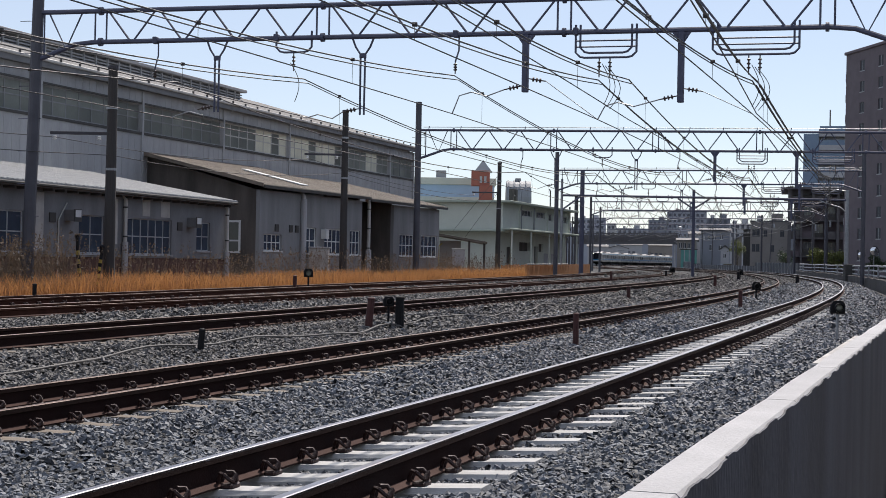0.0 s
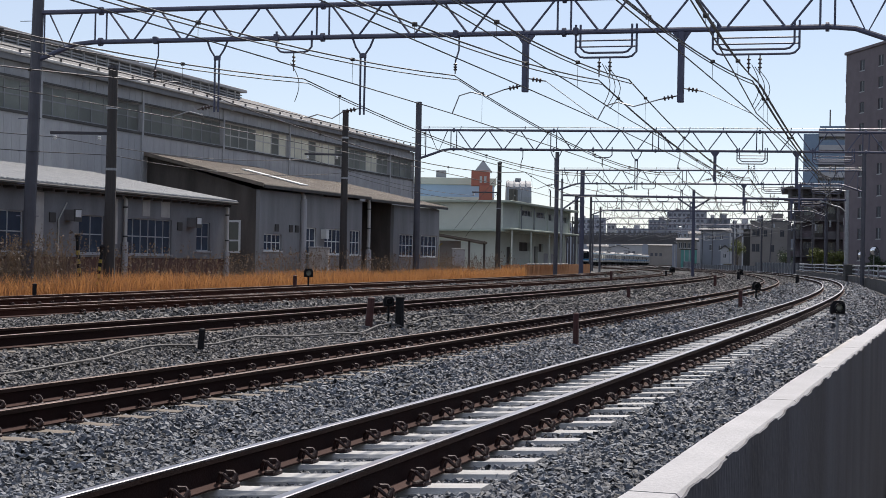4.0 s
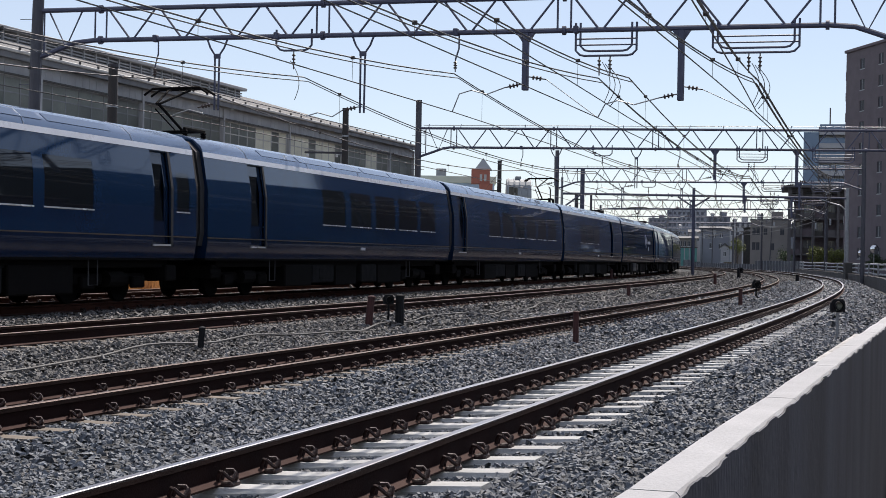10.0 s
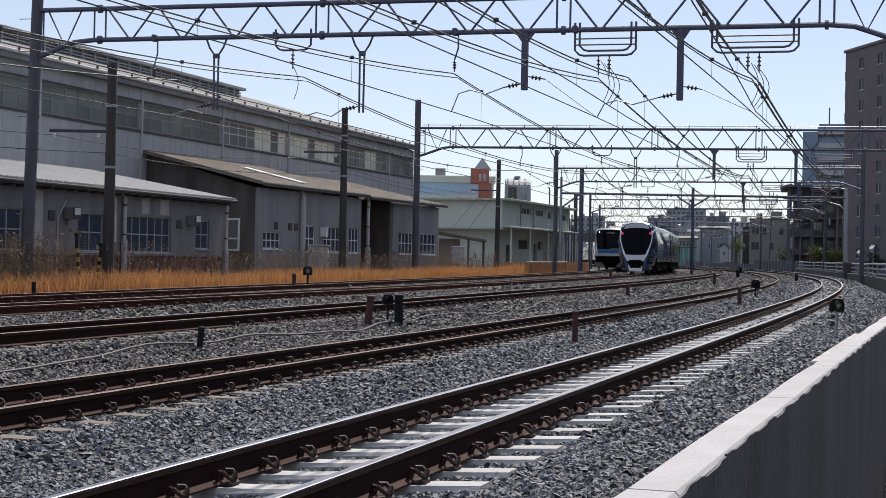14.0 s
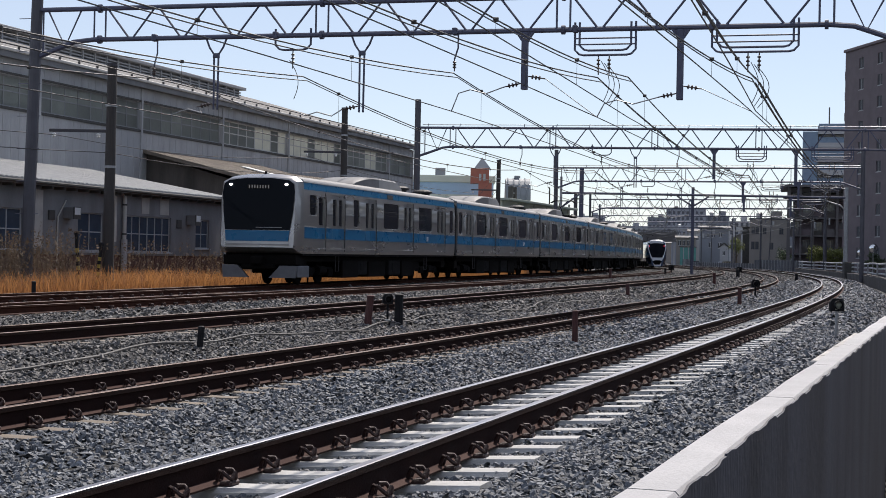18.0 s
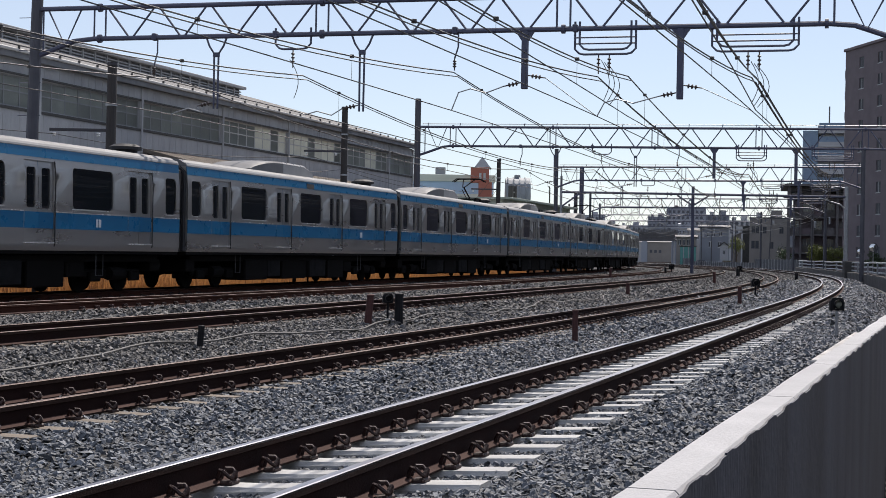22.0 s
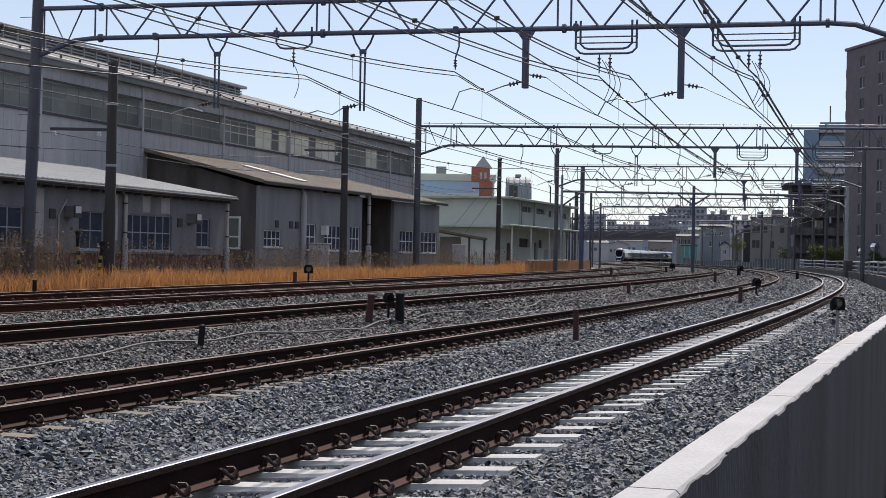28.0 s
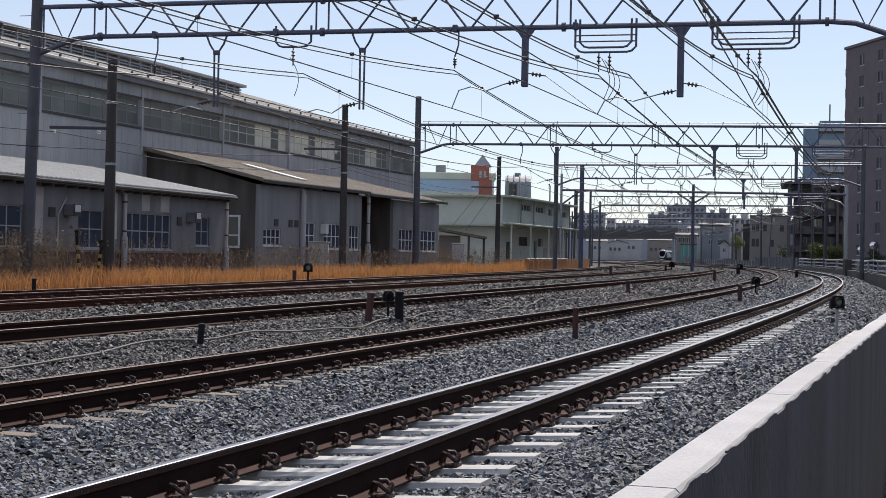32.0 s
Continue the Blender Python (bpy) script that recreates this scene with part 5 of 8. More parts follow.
# top wire along gantry 2 and 3, on small pegs
for gi in (1, 2):
    gan, fr, span = GANTRIES[gi]
    zt = [0, 8.54, 8.50][gi]
    part("top_cable", Geo().tube([(.3, 0, zt + .18), (span, 0, zt + .2)], .02, 6, m=fr), M["galv"], gan)
    for x in np.arange(.6, span, 1.9):
        part("cable_peg", Geo().tube([(x, 0, zt), (x + .06, 0, zt + .24)], .022, 5, m=fr), M["steel"], gan)

# dark poles behind the tracks
for x, y, h, lean in ((-10.87, 50, 7.0, .02), (-4.95, 76, 8.21, 0.0), (4.03, 112, 8.08, .04)):
    p = thing("line_pole", "dark weathered line pole standing in dry reeds", "pole", "line poles")
    part("shaft", Geo().tube([(x - lean, y, -.8), (x, y, h)], [.2, .15], 12), M["pole_wood"], p)
    part("cap", Geo().tube([(x, y, h - .08), (x, y, h + .02)], .17, 12), M["steel_dark"], p)
    for z in (h - 1.4, h - 3.4):
        part("band", Geo().tube([(x - .01, y, z), (x - .01, y, z + .08)], .19, 12), M["galv"], p)
    arm = part("cross_arm", Geo().cbox(x - 2.0, x + .1, y - .1, y - .04, h - 2.25, h - 2.15, .01), M["steel_dark"], p)
    for dx in (-1.85, -.4):
        part("insulator", Geo().lathe([(.03, 0), (.07, .03), (.04, .06), (.07, .1), (.03, .14)], 8, Matrix.Translation((x + dx, y - .07, h - 2.42))), M["insul_white"], arm)
for (a, b) in (((-24.09, 26, 5.15), (-12.68, 50, 4.66)), ((-12.68, 50, 4.66), (-6.69, 76, 5.78)), ((-6.69, 76, 5.78), (2.21, 112, 5.64)), ((-24.07, 26, 4.35), (-10.86, 50, 4.10)), ((-10.86, 50, 4.10), (-5.08, 76, 5.11)), ((-5.08, 76, 5.11), (4.02, 112, 5.18))):
    w = thing("pole_line_wire", "thin dark line wire between poles", "wire", "pole line wires")
    a, b = Vector(a), Vector(b)
    part("wire", Geo().tube([a.lerp(b, u / 8) - Vector((0, 0, .35 * 4 * (u / 8) * (1 - u / 8))) for u in range(9)], .014, 5), M["wire"], w)


# ---- buildings ----
M.update(
    slate=mat("weathered_slate_board", (.36, .365, .375), .85, 0, (.245, .25, .258), 1.2, 30, .6, .2, stretch=(1, 1, .15)),
    slate_lean=mat("grey_ribbed_board", (.26, .265, .272), .85, 0, (.135, .139, .142), 1.2, 30, .6, .2, stretch=(1, 1, .15)),
    roof_slate=mat("grey_slate_roof", (.22, .215, .21), .85, 0, (.14, .135, .13), 1.5, 25, .7, .25),
    plaster=mat("stained_grey_plaster", (.19, .195, .205), .9, 0, (.10, .103, .11), 1.1, 25, .7, .2, stretch=(1, 1, .3)),
    brick_base=mat("dark_red_brick", (.10, .05, .04), .9, 0, (.06, .035, .03), 3, 30, .6, .4),
    fascia=mat("dark_fascia", (.06, .058, .055), .8, 0, None, 2, 30, .5, .1),
    roof_metal=mat("pale_sheet_roof", (.27, .28, .285), .7, .05, (.19, .195, .20), 2, 40, .6, .15),
    roof_brown=mat("rusty_slate_roof", (.185, .155, .125), .85, 0, (.105, .09, .075), 1.5, 25, .7, .25),
    dark_board=mat("dark_mottled_board", (.115, .10, .09), .9, 0, (.035, .031, .028), 1.1, 24, .8, .25, stretch=(1, 1, .2)),
    sash=mat("dull_grey_sash", (.36, .38, .40), .5, .1, (.27, .28, .3), 3, 40, .4, .05),
    frame_white=mat("white_window_frame", (.62, .64, .64), .5, 0, (.5, .5, .5), 3, 40, .4, .05),
    pane=mat("blue_grey_glass", (.05, .066, .095), .08, 0, (.03, .038, .055), 1.5, 12, .6, 0, spec=.5),
    pane_dull=mat("dusty_glass", (.16, .172, .15), .35, 0, (.085, .092, .082), .45, 10, .8, 0, .2),
    # cream colour stands in for daylight coming through translucent panels
    pane_cream=mat("painted_lit_panel", (.62, .60, .48), .6, 0, (.48, .47, .38), 2, 20, .5, 0, .1),
    pipe=mat("pale_pipe", (.46, .45, .43), .6, 0, (.34, .33, .31), 2, 30, .5, .1),
    cream=mat("cream_render", (.54, .57, .51), .85, 0, (.40, .43, .385), .6, 30, .5, .1),
    canopy=mat("pale_green_canopy", (.36, .41, .35), .8, 0, (.27, .31, .26), .8, 30, .5, .1),
    blue_wall=mat("pale_blue_wall", (.36, .50, .66), .8, 0, (.30, .43, .57), .6, 20, .5, .1),
    red_brick=mat("red_brick_tower", (.33, .11, .08), .85, 0, (.25, .09, .07), 2, 30, .5, .2),
    tank=mat("grey_tank_steel", (.27, .29, .31), .65, .2, (.2, .21, .225), 1, 20, .5, .1),
    brown_tile=mat("brown_tile", (.125, .102, .115), .75, 0, (.10, .082, .092), .8, 30, .5, .1),
    white_wall=mat("white_wall", (.38, .385, .40), .8, 0, (.3, .305, .315), .5, 20, .5, .1),
    glass_tower=mat("blue_glass_balcony", (.14, .21, .30), .3, 0, (.1, .16, .24), .5, 10, .5, 0),
    beige_wall=mat("beige_wall", (.26, .235, .215), .85, 0, (.2, .18, .165), .4, 20, .5, .1),
    # grey_wall, far_blue and hazy_pane have distance haze mixed into their colours
    grey_wall=mat("haze_tinted_grey_wall", (.192, .207, .24), .85, 0, (.145, .157, .183), .3, 20, .5, .1, .15),
    far_blue=mat("haze_tinted_city_wall", (.3, .32, .365), .85, 0, (.24, .26, .295), .3, 20, .5, .1, .12),
    fence_sheet=mat("dull_grey_sheet", (.10, .106, .12), .7, .1, (.075, .08, .09), 1, 30, .5, .1),
    far_pane=mat("distant_window", (.07, .075, .085), .6, 0, (.05, .054, .06), 1, 10, .5, 0, spec=.2),
    hazy_pane=mat("haze_paled_window", (.1, .107, .125), .6, 0, (.08, .086, .1), 1, 10, .5, 0, spec=.2),
    far_dark=mat("dark_frame_building", (.115, .11, .115), .8, 0, (.08, .078, .08), .5, 20, .5, .1),
    green_sign=mat("teal_sheet", (.10, .30, .27), .7, 0, None, 1, 20, .4, 0),
)


def wall_frame(P, Q):
    """Matrix with x along P to Q, y into the building and z up; and the wall's length."""
    d = Vector((Q[0] - P[0], Q[1] - P[1], 0))
    L = d.length
    d.normalize()
    return Matrix(((d.x, -d.y, 0, P[0]), (d.y, d.x, 0, P[1]), (0, 0, 1, 0), (0, 0, 0, 1))), L


def window(parent, fr, a, b, c, d, cols=2, rows=2, pane="pane", bar=.05, depth=.12, frame="frame_white", sill=True, cream=()):
    """A window in an opening: frame with mullions, one pane to each field, and a sill."""
    g = Geo()
    y0, y1 = depth - .06, depth
    g.box(a, b, y0, y1, c, c + bar, fr).box(a, b, y0, y1, d - bar, d, fr).box(a, a + bar, y0, y1, c + bar, d - bar, fr).box(b - bar, b, y0, y1, c + bar, d - bar, fr)
    w, h = (b - a) / cols, (d - c) / rows
    for i in range(1, cols):
        g.box(a + i * w - bar / 2, a + i * w + bar / 2, y0 + .004, y1, c + bar, d - bar, fr)
    for k in range(1, rows):
        g.box(a + bar, b - bar, y0 + .008, y1, c + k * h - bar / 2, c + k * h + bar / 2, fr)
    win = part("window_frame", g, M[frame], parent)
    for i in range(cols):
        for k in range(rows):
            part("pane", Geo().box(a + i * w + bar / 2, a + (i + 1) * w - bar / 2, y1 - .03, y1 - .018, c + k * h + bar / 2, c + (k + 1) * h - bar / 2, fr), M["pane_cream" if (i, k) in cream or i in cream else pane], win)
    if sill:
        part("sill", Geo().cbox(a - .06, b + .06, -.07, .02, c - .07, c, .01, fr), M["sash" if frame == "sash" else "frame_white"], win)
    return win


def holed_wall(parent, name, fr, x0, x1, z0, z1, holes, material, depth=.2, label=""):
    g = Geo()
    g.holed(x0, x1, z0, z1, holes, lambda x, z, d: fr @ Vector((x, d, z)), depth)
    g.holed(x0, x1, z0, z1, holes, lambda x, z, d: fr @ Vector((x, depth + d, z)), 0)
    for xx in (x0, x1):
        g.add([fr @ Vector((xx, 0, z0)), fr @ Vector((xx, depth, z0)), fr @ Vector((xx, depth, z1)), fr @ Vector((xx, 0, z1))], [(0, 1, 2, 3)])
    g.add([fr @ Vector((x0, 0, z1)), fr @ Vector((x1, 0, z1)), fr @ Vector((x1, depth, z1)), fr @ Vector((x0, depth, z1))], [(0, 1, 2, 3)])
    return part(name, g, material, parent, label)


def ribbed(x0, x1, pitch, amp):
    """A line of ribs (x, bulge) for sheet cladding."""
    out, x = [], x0
    while x < x1 - 1e-6:
        e = min(x + pitch, x1)
        out += [(x, 0), (x + (e - x) * .35, 0), (x + (e - x) * .5, amp), (x + (e - x) * .85, amp)]
        x = e
    return out + [(x1, 0)]


def sloped_sheet(parent, name, fr, x0, x1, y0, z0, y1, z1, material, th=.06, rib=.3, amp=.03, label=""):
    """A ribbed roof sheet rising from (y0, z0) to (y1, z1)."""
    g = Geo()
    line = ribbed(x0, x1, rib, amp)
    n = len(line)
    v = []
    for yy, zz in ((y0, z0), (y1, z1)):
        v += [fr @ Vector((x, yy, zz + b)) for x, b in line]
    for yy, zz in ((y0, z0), (y1, z1)):
        v += [fr @ Vector((x, yy, zz - th)) for x, b in line]
    f = []
    for i in range(n - 1):
        f += [(i, i + 1, n + i + 1, n + i), (2 * n + i, 3 * n + i, 3 * n + i + 1, 2 * n + i + 1), (i, 2 * n + i, 2 * n + i + 1, i + 1), (n + i, n + i + 1, 3 * n + i + 1, 3 * n + i)]
    f += [(0, n, 3 * n, 2 * n), (n - 1, 3 * n - 1, 4 * n - 1, 2 * n - 1)]
    g.add(v, f)
    return part(name, g, material, parent, label)


def downpipe(parent, fr, x, z0, z1, r=.07, fat=None, y=-.12):
    g = Geo()
    g.tube([(x, .05, z1 + .05), (x, y, z1 - .15), (x, y, z0)], r, 8, m=fr)
    p = part("downpipe", g, M["pipe"], parent)
    for z in np.arange(z0 + .5, z1 - .3, 1.1):
        part("bracket", Geo().lathe([(r, -.03), (r + .025, -.03), (r + .025, .03), (r, .03)], 8, fr @ Matrix.Translation((x, y, z))), M["fascia"], p)
    if fat:
        part("pipe_sleeve", Geo().tube([(x, y, z0), (x, y, fat)], r * 1.6, 10, m=fr), M["white_wall"], p)


# annex with the pale roof
annex = thing("workshop_annex", "low grey plastered workshop annex with pale metal roof", "building")
fr, L = wall_frame((-14.48, 50.0), (-9.45, 66.6))
fr = Matrix.Translation((0, 0, -.25)) @ fr
AW = [(-3.39, -1.28, 1.14, 2.5), (-0.32, 1.41, 1.14, 2.52), (5.00, 6.82, 1.14, 2.52), (8.48, 12.22, 1.14, 2.52), (14.48, 15.76, 1.33, 2.52)]
holed_wall(annex, "front_wall", fr, -7.43, 17.33, 1.03, 3.45, AW, M["plaster"])
holed_wall(annex, "brick_base", fr, -7.43, 17.33, -.9, 1.03, [], M["brick_base"], .22, "dark red brick base course")
part("plinth_ledge", Geo().box(-7.43, 17.33, -.05, .1, 1.0, 1.06, fr), M["plaster"], annex)
for (a, b, c, d), cols, rows in zip(AW, (2, 2, 2, 6, 2), (2, 2, 2, 2, 2)):
    window(annex, fr, a, b, c, d, cols, rows, bar=.04, frame="sash")
for x in (-7.43, 17.13):
    part("end_wall", Geo().add([fr @ Vector(p) for p in ((x, .2, -.9), (x, 13.3, -.9), (x, 13.3, 3.45), (x, 6.76, 4.62), (x, .2, 3.45), (x + .2, .2, -.9), (x + .2, 13.3, -.9), (x + .2, 13.3, 3.45), (x + .2, 6.76, 4.62), (x + .2, .2, 3.45))],
         [(0, 1, 2, 3, 4), (9, 8, 7, 6, 5), (0, 5, 6, 1), (1, 6, 7, 2), (2, 7, 8, 3), (3, 8, 9, 4), (4, 9, 5, 0)]), M["plaster"], annex)
part("back_wall", Geo().box(-7.43, 17.33, 13.3, 13.5, -.9, 3.45, fr), M["plaster"], annex)
sloped_sheet(annex, "roof_slope", fr, -7.69, 17.52, -.45, 3.52, 6.76, 4.78, M["roof_metal"], label="pale ribbed metal roof")
sloped_sheet(annex, "roof_slope", fr, -7.69, 17.52, 13.9, 3.52, 6.76, 4.78, M["roof_metal"])
part("gutter", Geo().cbox(-7.69, 17.52, -.52, -.40, 3.36, 3.47, .03, fr), M["fascia"], annex)
part("soffit", Geo().box(-7.69, 17.45, -.44, -.01, 3.33, 3.37, fr), M["plaster"], annex)
for x in np.arange(-7.01, 17.33, .8):
    part("rafter_end", Geo().box(x - .04, x + .04, -.40, -.01, 3.24, 3.34, fr), M["fascia"], annex)
downpipe(annex, fr, 8.19, .2, 3.35, .075, 1.6)
downpipe(annex, fr, 17.23, .2, 3.35, .075, 1.3)
for x, z in ((4.21, 2.46), (13.82, 2.48)):
    h = part("exhaust_hood", Geo().cbox(x - .24, x + .2, -.42, -.005, z - .2, z + .2, .015, fr), M["plaster"], annex)
    part("hood_cover", Geo().cbox(x - .21, x + .17, -.462, -.448, z - .06, z + .19, .005, fr), M["frame_white"], h, "pale front plate")
    part("hood_flange", Geo().box(x - .27, x + .23, -.445, -.425, z - .22, z + .22, fr), M["fascia"], h)
for x, z in ((3.19, 2.36), (12.90, 2.3)):
    part("vent_panel", Geo().cbox(x - .2, x + .2, -.05, -.002, z - .17, z + .17, .01, fr), M["fascia"], annex)
for a, b, c, d in ((7.07, 7.79, 1.5, 3.2), (9.72, 10.35, 2.62, 3.3), (11.26, 12.02, 2.62, 3.3), (1.88, 2.65, 1.2, 3.2)):
    part("repair_patch", Geo().box(a, b, -.012, -.001, c, d, fr), M["concrete"], annex, "paler repair patch")
part("conduit", Geo().tube([(3.57, -.04, -.3), (3.57, -.04, 2.3), (4.10, -.04, 2.9)], .025, 6, m=fr), M["pipe"], annex)

# the long hall
hall = thing("factory_hall", "long grey factory hall with high window band", "building")
fr, L = wall_frame((-18.575, 64.0), (-2.38, 115.27))
fr = Matrix.Translation((0, 0, -.30)) @ fr
bays = [-9.30, 2.91, 12.03, 21.15, 30.27, 39.39, 48.51, 53.78]
HW = [(a + .1, b - .1, 7.22, 8.55) for a, b in zip(bays, bays[1:])]
holed_wall(hall, "front_wall", fr, -9.30, 53.78, -.9, 9.25, HW, M["slate"], .25)
for i, (a, b, c, d) in enumerate(HW):
    cols = round((b - a) / 1.15)
    cr = {3: (4, 5, 7), 4: (0, 1, 2, 4, 5, 6), 5: (4, 5)}.get(i, ())
    window(hall, fr, a, b, c, d, cols, 2, "pane_dull", .06, .18, "pipe" if i in (3, 4, 5) else "slate_lean", False, cr)
for x in bays:
    part("pilaster", Geo().box(x - .08, x + .08, -.09, .0, 3.2, 9.2, fr), M["slate"], hall)
part("eave_board", Geo().cbox(-9.50, 53.98, -.35, -.2, 9.22, 9.55, .02, fr), M["plaster"], hall)
part("gutter", Geo().cbox(-9.50, 53.98, -.46, -.345, 9.48, 9.62, .03, fr), M["pipe"], hall)
part("belt_rail", Geo().box(-9.30, 53.78, -.06, 0, 7.08, 7.20, fr), M["fascia"], hall)
part("belt_rail", Geo().box(-9.30, 53.78, -.06, 0, 8.57, 8.66, fr), M["fascia"], hall)
gr = Geo()
for x in np.arange(-9.10, 53.68, .62):
    gr.box(x, x + .03, -.012, 0, 3.2, 7.0, fr).box(x, x + .03, -.012, 0, 8.7, 9.2, fr)
tagged(part("cladding_ribs", gr, M["slate"], hall), kind="stuff")
sloped_sheet(hall, "roof_slope", fr, -9.50, 53.98, -.4, 9.55, 13, 13.2, M["roof_slate"], rib=.6)
sloped_sheet(hall, "roof_slope", fr, -9.50, 53.98, 26.4, 9.58, 13, 13.2, M["roof_metal"], rib=.6)
for x in (-9.30, 53.58):
    part("end_wall", Geo().add([fr @ Vector(p) for p in ((x, .25, -.9), (x, 26, -.9), (x, 26, 9.4), (x, 13, 13.0), (x, .25, 9.4), (x + .2, .25, -.9), (x + .2, 26, -.9), (x + .2, 26, 9.4), (x + .2, 13, 13.0), (x + .2, .25, 9.4))],
         [(0, 1, 2, 3, 4), (9, 8, 7, 6, 5), (0, 5, 6, 1), (1, 6, 7, 2), (2, 7, 8, 3), (3, 8, 9, 4), (4, 9, 5, 0)]), M["slate"], hall)
part("back_wall", Geo().box(-9.30, 53.78, 26, 26.2, -.9, 9.4, fr), M["slate"], hall)
mon = part("roof_monitor", Geo().box(-9.30, 40.26, 8.0, 18, 11.4, 12.35, fr), M["plaster"], hall, "raised ventilator along the roof")
for k in range(4):
    part("louvre", Geo().box(-9.30, 40.26, 7.86, 7.99, 11.62 + k * .17, 11.70 + k * .17, fr), M["slate"], mon)
part("monitor_roof", Geo().cbox(-9.50, 40.56, 7.6, 18.4, 12.35, 12.55, .03, fr), M["slate"], mon)
for x in np.arange(-9, 40.26, 1.3):
    part("monitor_post", Geo().box(x - .05, x + .05, 7.8, 7.9, 11.4, 12.4, fr), M["slate"], mon)
for x in np.arange(-9, 53.78, 1.6):
    part("snow_guard", Geo().box(x, x + .05, -.5, -.40, 9.6, 9.72, fr), M["fascia"], hall)

# lean-tos in front of the hall
lean = thing("lean_to_shed", "grey lean-to workshops with rusty brown roof", "building")
fr, L = wall_frame((-8.88, 74.0), (-.38, 97.9))
fr = Matrix.Translation((0, 0, -.12)) @ fr
LW = [(0.50, 2.46, 1.3, 2.12), (5.28, 6.62, 1.2, 2.55), (7.71, 9.97, 1.2, 2.55), (11.15, 12.58, 1.2, 2.55)]
holed_wall(lean, "front_wall", fr, 0.00, 12.84, -.9, 4.25, LW, M["slate_lean"])
for (a, b, c, d), cols in zip(LW, (4, 2, 4, 3)):
    window(lean, fr, a, b, c, d, cols, 2)
L2 = [(18.73, 21.12, 1.2, 2.5), (22.41, 25.30, 1.2, 2.5)]
holed_wall(lean, "front_wall", fr, 17.71, 25.68, -.9, 4.2, L2, M["slate_lean"])
for (a, b, c, d) in L2:
    window(lean, fr, a, b, c, d, 4, 2)
part("recess_wall", Geo().box(12.84, 17.71, 2.2, 2.4, -.9, 4.6, fr), M["dark_board"], lean, "dark boards of the recess")
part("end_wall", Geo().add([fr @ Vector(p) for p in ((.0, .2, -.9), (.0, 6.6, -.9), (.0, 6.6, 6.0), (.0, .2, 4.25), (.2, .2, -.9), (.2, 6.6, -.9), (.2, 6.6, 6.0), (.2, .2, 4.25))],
     [(0, 1, 2, 3), (7, 6, 5, 4), (0, 4, 5, 1), (1, 5, 6, 2), (2, 6, 7, 3), (3, 7, 4, 0)]), M["dark_board"], lean, "dark board gable end")
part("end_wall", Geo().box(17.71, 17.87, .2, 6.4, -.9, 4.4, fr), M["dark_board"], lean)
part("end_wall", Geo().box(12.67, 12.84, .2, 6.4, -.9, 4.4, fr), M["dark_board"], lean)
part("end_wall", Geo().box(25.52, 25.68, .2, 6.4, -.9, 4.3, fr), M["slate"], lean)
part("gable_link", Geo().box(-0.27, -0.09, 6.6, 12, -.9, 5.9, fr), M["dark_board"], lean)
fr_e = fr @ Matrix.Rotation(math.pi / 2, 4, "Z")
sw = part("shed_window", Geo().cbox(1.08, 2.12, -.02, .01, 1.23, 2.67, .005, fr_e @ Matrix.Translation((0, .03, 0))), M["pane_dull"], lean)
for a, b, c, d in ((1.0, 1.1, 1.15, 2.75), (2.1, 2.2, 1.15, 2.75), (1.1, 2.1, 1.15, 1.25), (1.1, 2.1, 2.65, 2.75), (1.1, 2.1, 1.72, 1.8)):
    part("frame_bar", Geo().box(a, b, -.05, .012, c, d, fr_e @ Matrix.Translation((0, .03, 0))), M["frame_white"], sw)
sloped_sheet(lean, "roof_slope", fr, -0.40, 13.10, -.4, 4.47, 6.7, 6.15, M["roof_brown"], rib=.26, label="rusty brown ribbed roof")
sloped_sheet(lean, "roof_slope", fr, 10.70, 26.09, -.4, 4.38, 6.7, 5.9, M["roof_brown"], rib=.26)
part("fascia", Geo().cbox(-0.40, 13.10, -.46, -.38, 4.30, 4.46, .01, fr), M["fascia"], lean)
part("fascia", Geo().cbox(13.10, 26.09, -.46, -.38, 4.22, 4.37, .01, fr), M["fascia"], lean)
part("verge_board", Geo().loft([[fr @ Vector((x, y, z)) for y, z in ((-.42, 4.36), (6.7, 6.02), (6.7, 6.2), (-.42, 4.54))] for x in (-.52, -.44)]), M["roof_brown"], lean)
sl = math.atan2(1.68, 7.1)
part("roof_light", Geo().box(6.19, 7.06, 0, 3.6, .0, .05, fr @ Matrix.Translation((0, .7, 4.78)) @ Matrix.Rotation(sl, 4, "X")), M["frame_white"], lean, "pale translucent roof strip")
downpipe(lean, fr, 4.79, .0, 4.3, .1, 4.0)
downpipe(lean, fr, 13.57, .0, 4.3, .1, 1.5)
for x in (1.87, 3.51, 4.21, 10.44):
    part("vent_panel", Geo().cbox(x - .2, x + .2, -.05, -.002, 2.26, 2.62, .01, fr), M["fascia"], lean)
part("exhaust_hood", Geo().prism([(7.24, 2.0), (7.58, 2.0), (7.58, 2.5), (7.24, 2.5)], -.32, -.005, fr), M["frame_white"], lean)
box = thing("relay_cabinet", "pale grey trackside relay cabinet in dry reeds", "cabinet", "trackside cabinets")
part("body", Geo().cbox(-4.74, -3.75, 58.9, 59.6, -.6, 1.5, .02, Matrix.Translation((-2.1, 19.5, -.13))), M["pipe"], box)
part("cap", Geo().cbox(-4.8, -3.69, 58.83, 59.67, 1.5, 1.57, .02, Matrix.Translation((-2.1, 19.5, -.13))), M["white_wall"], box)
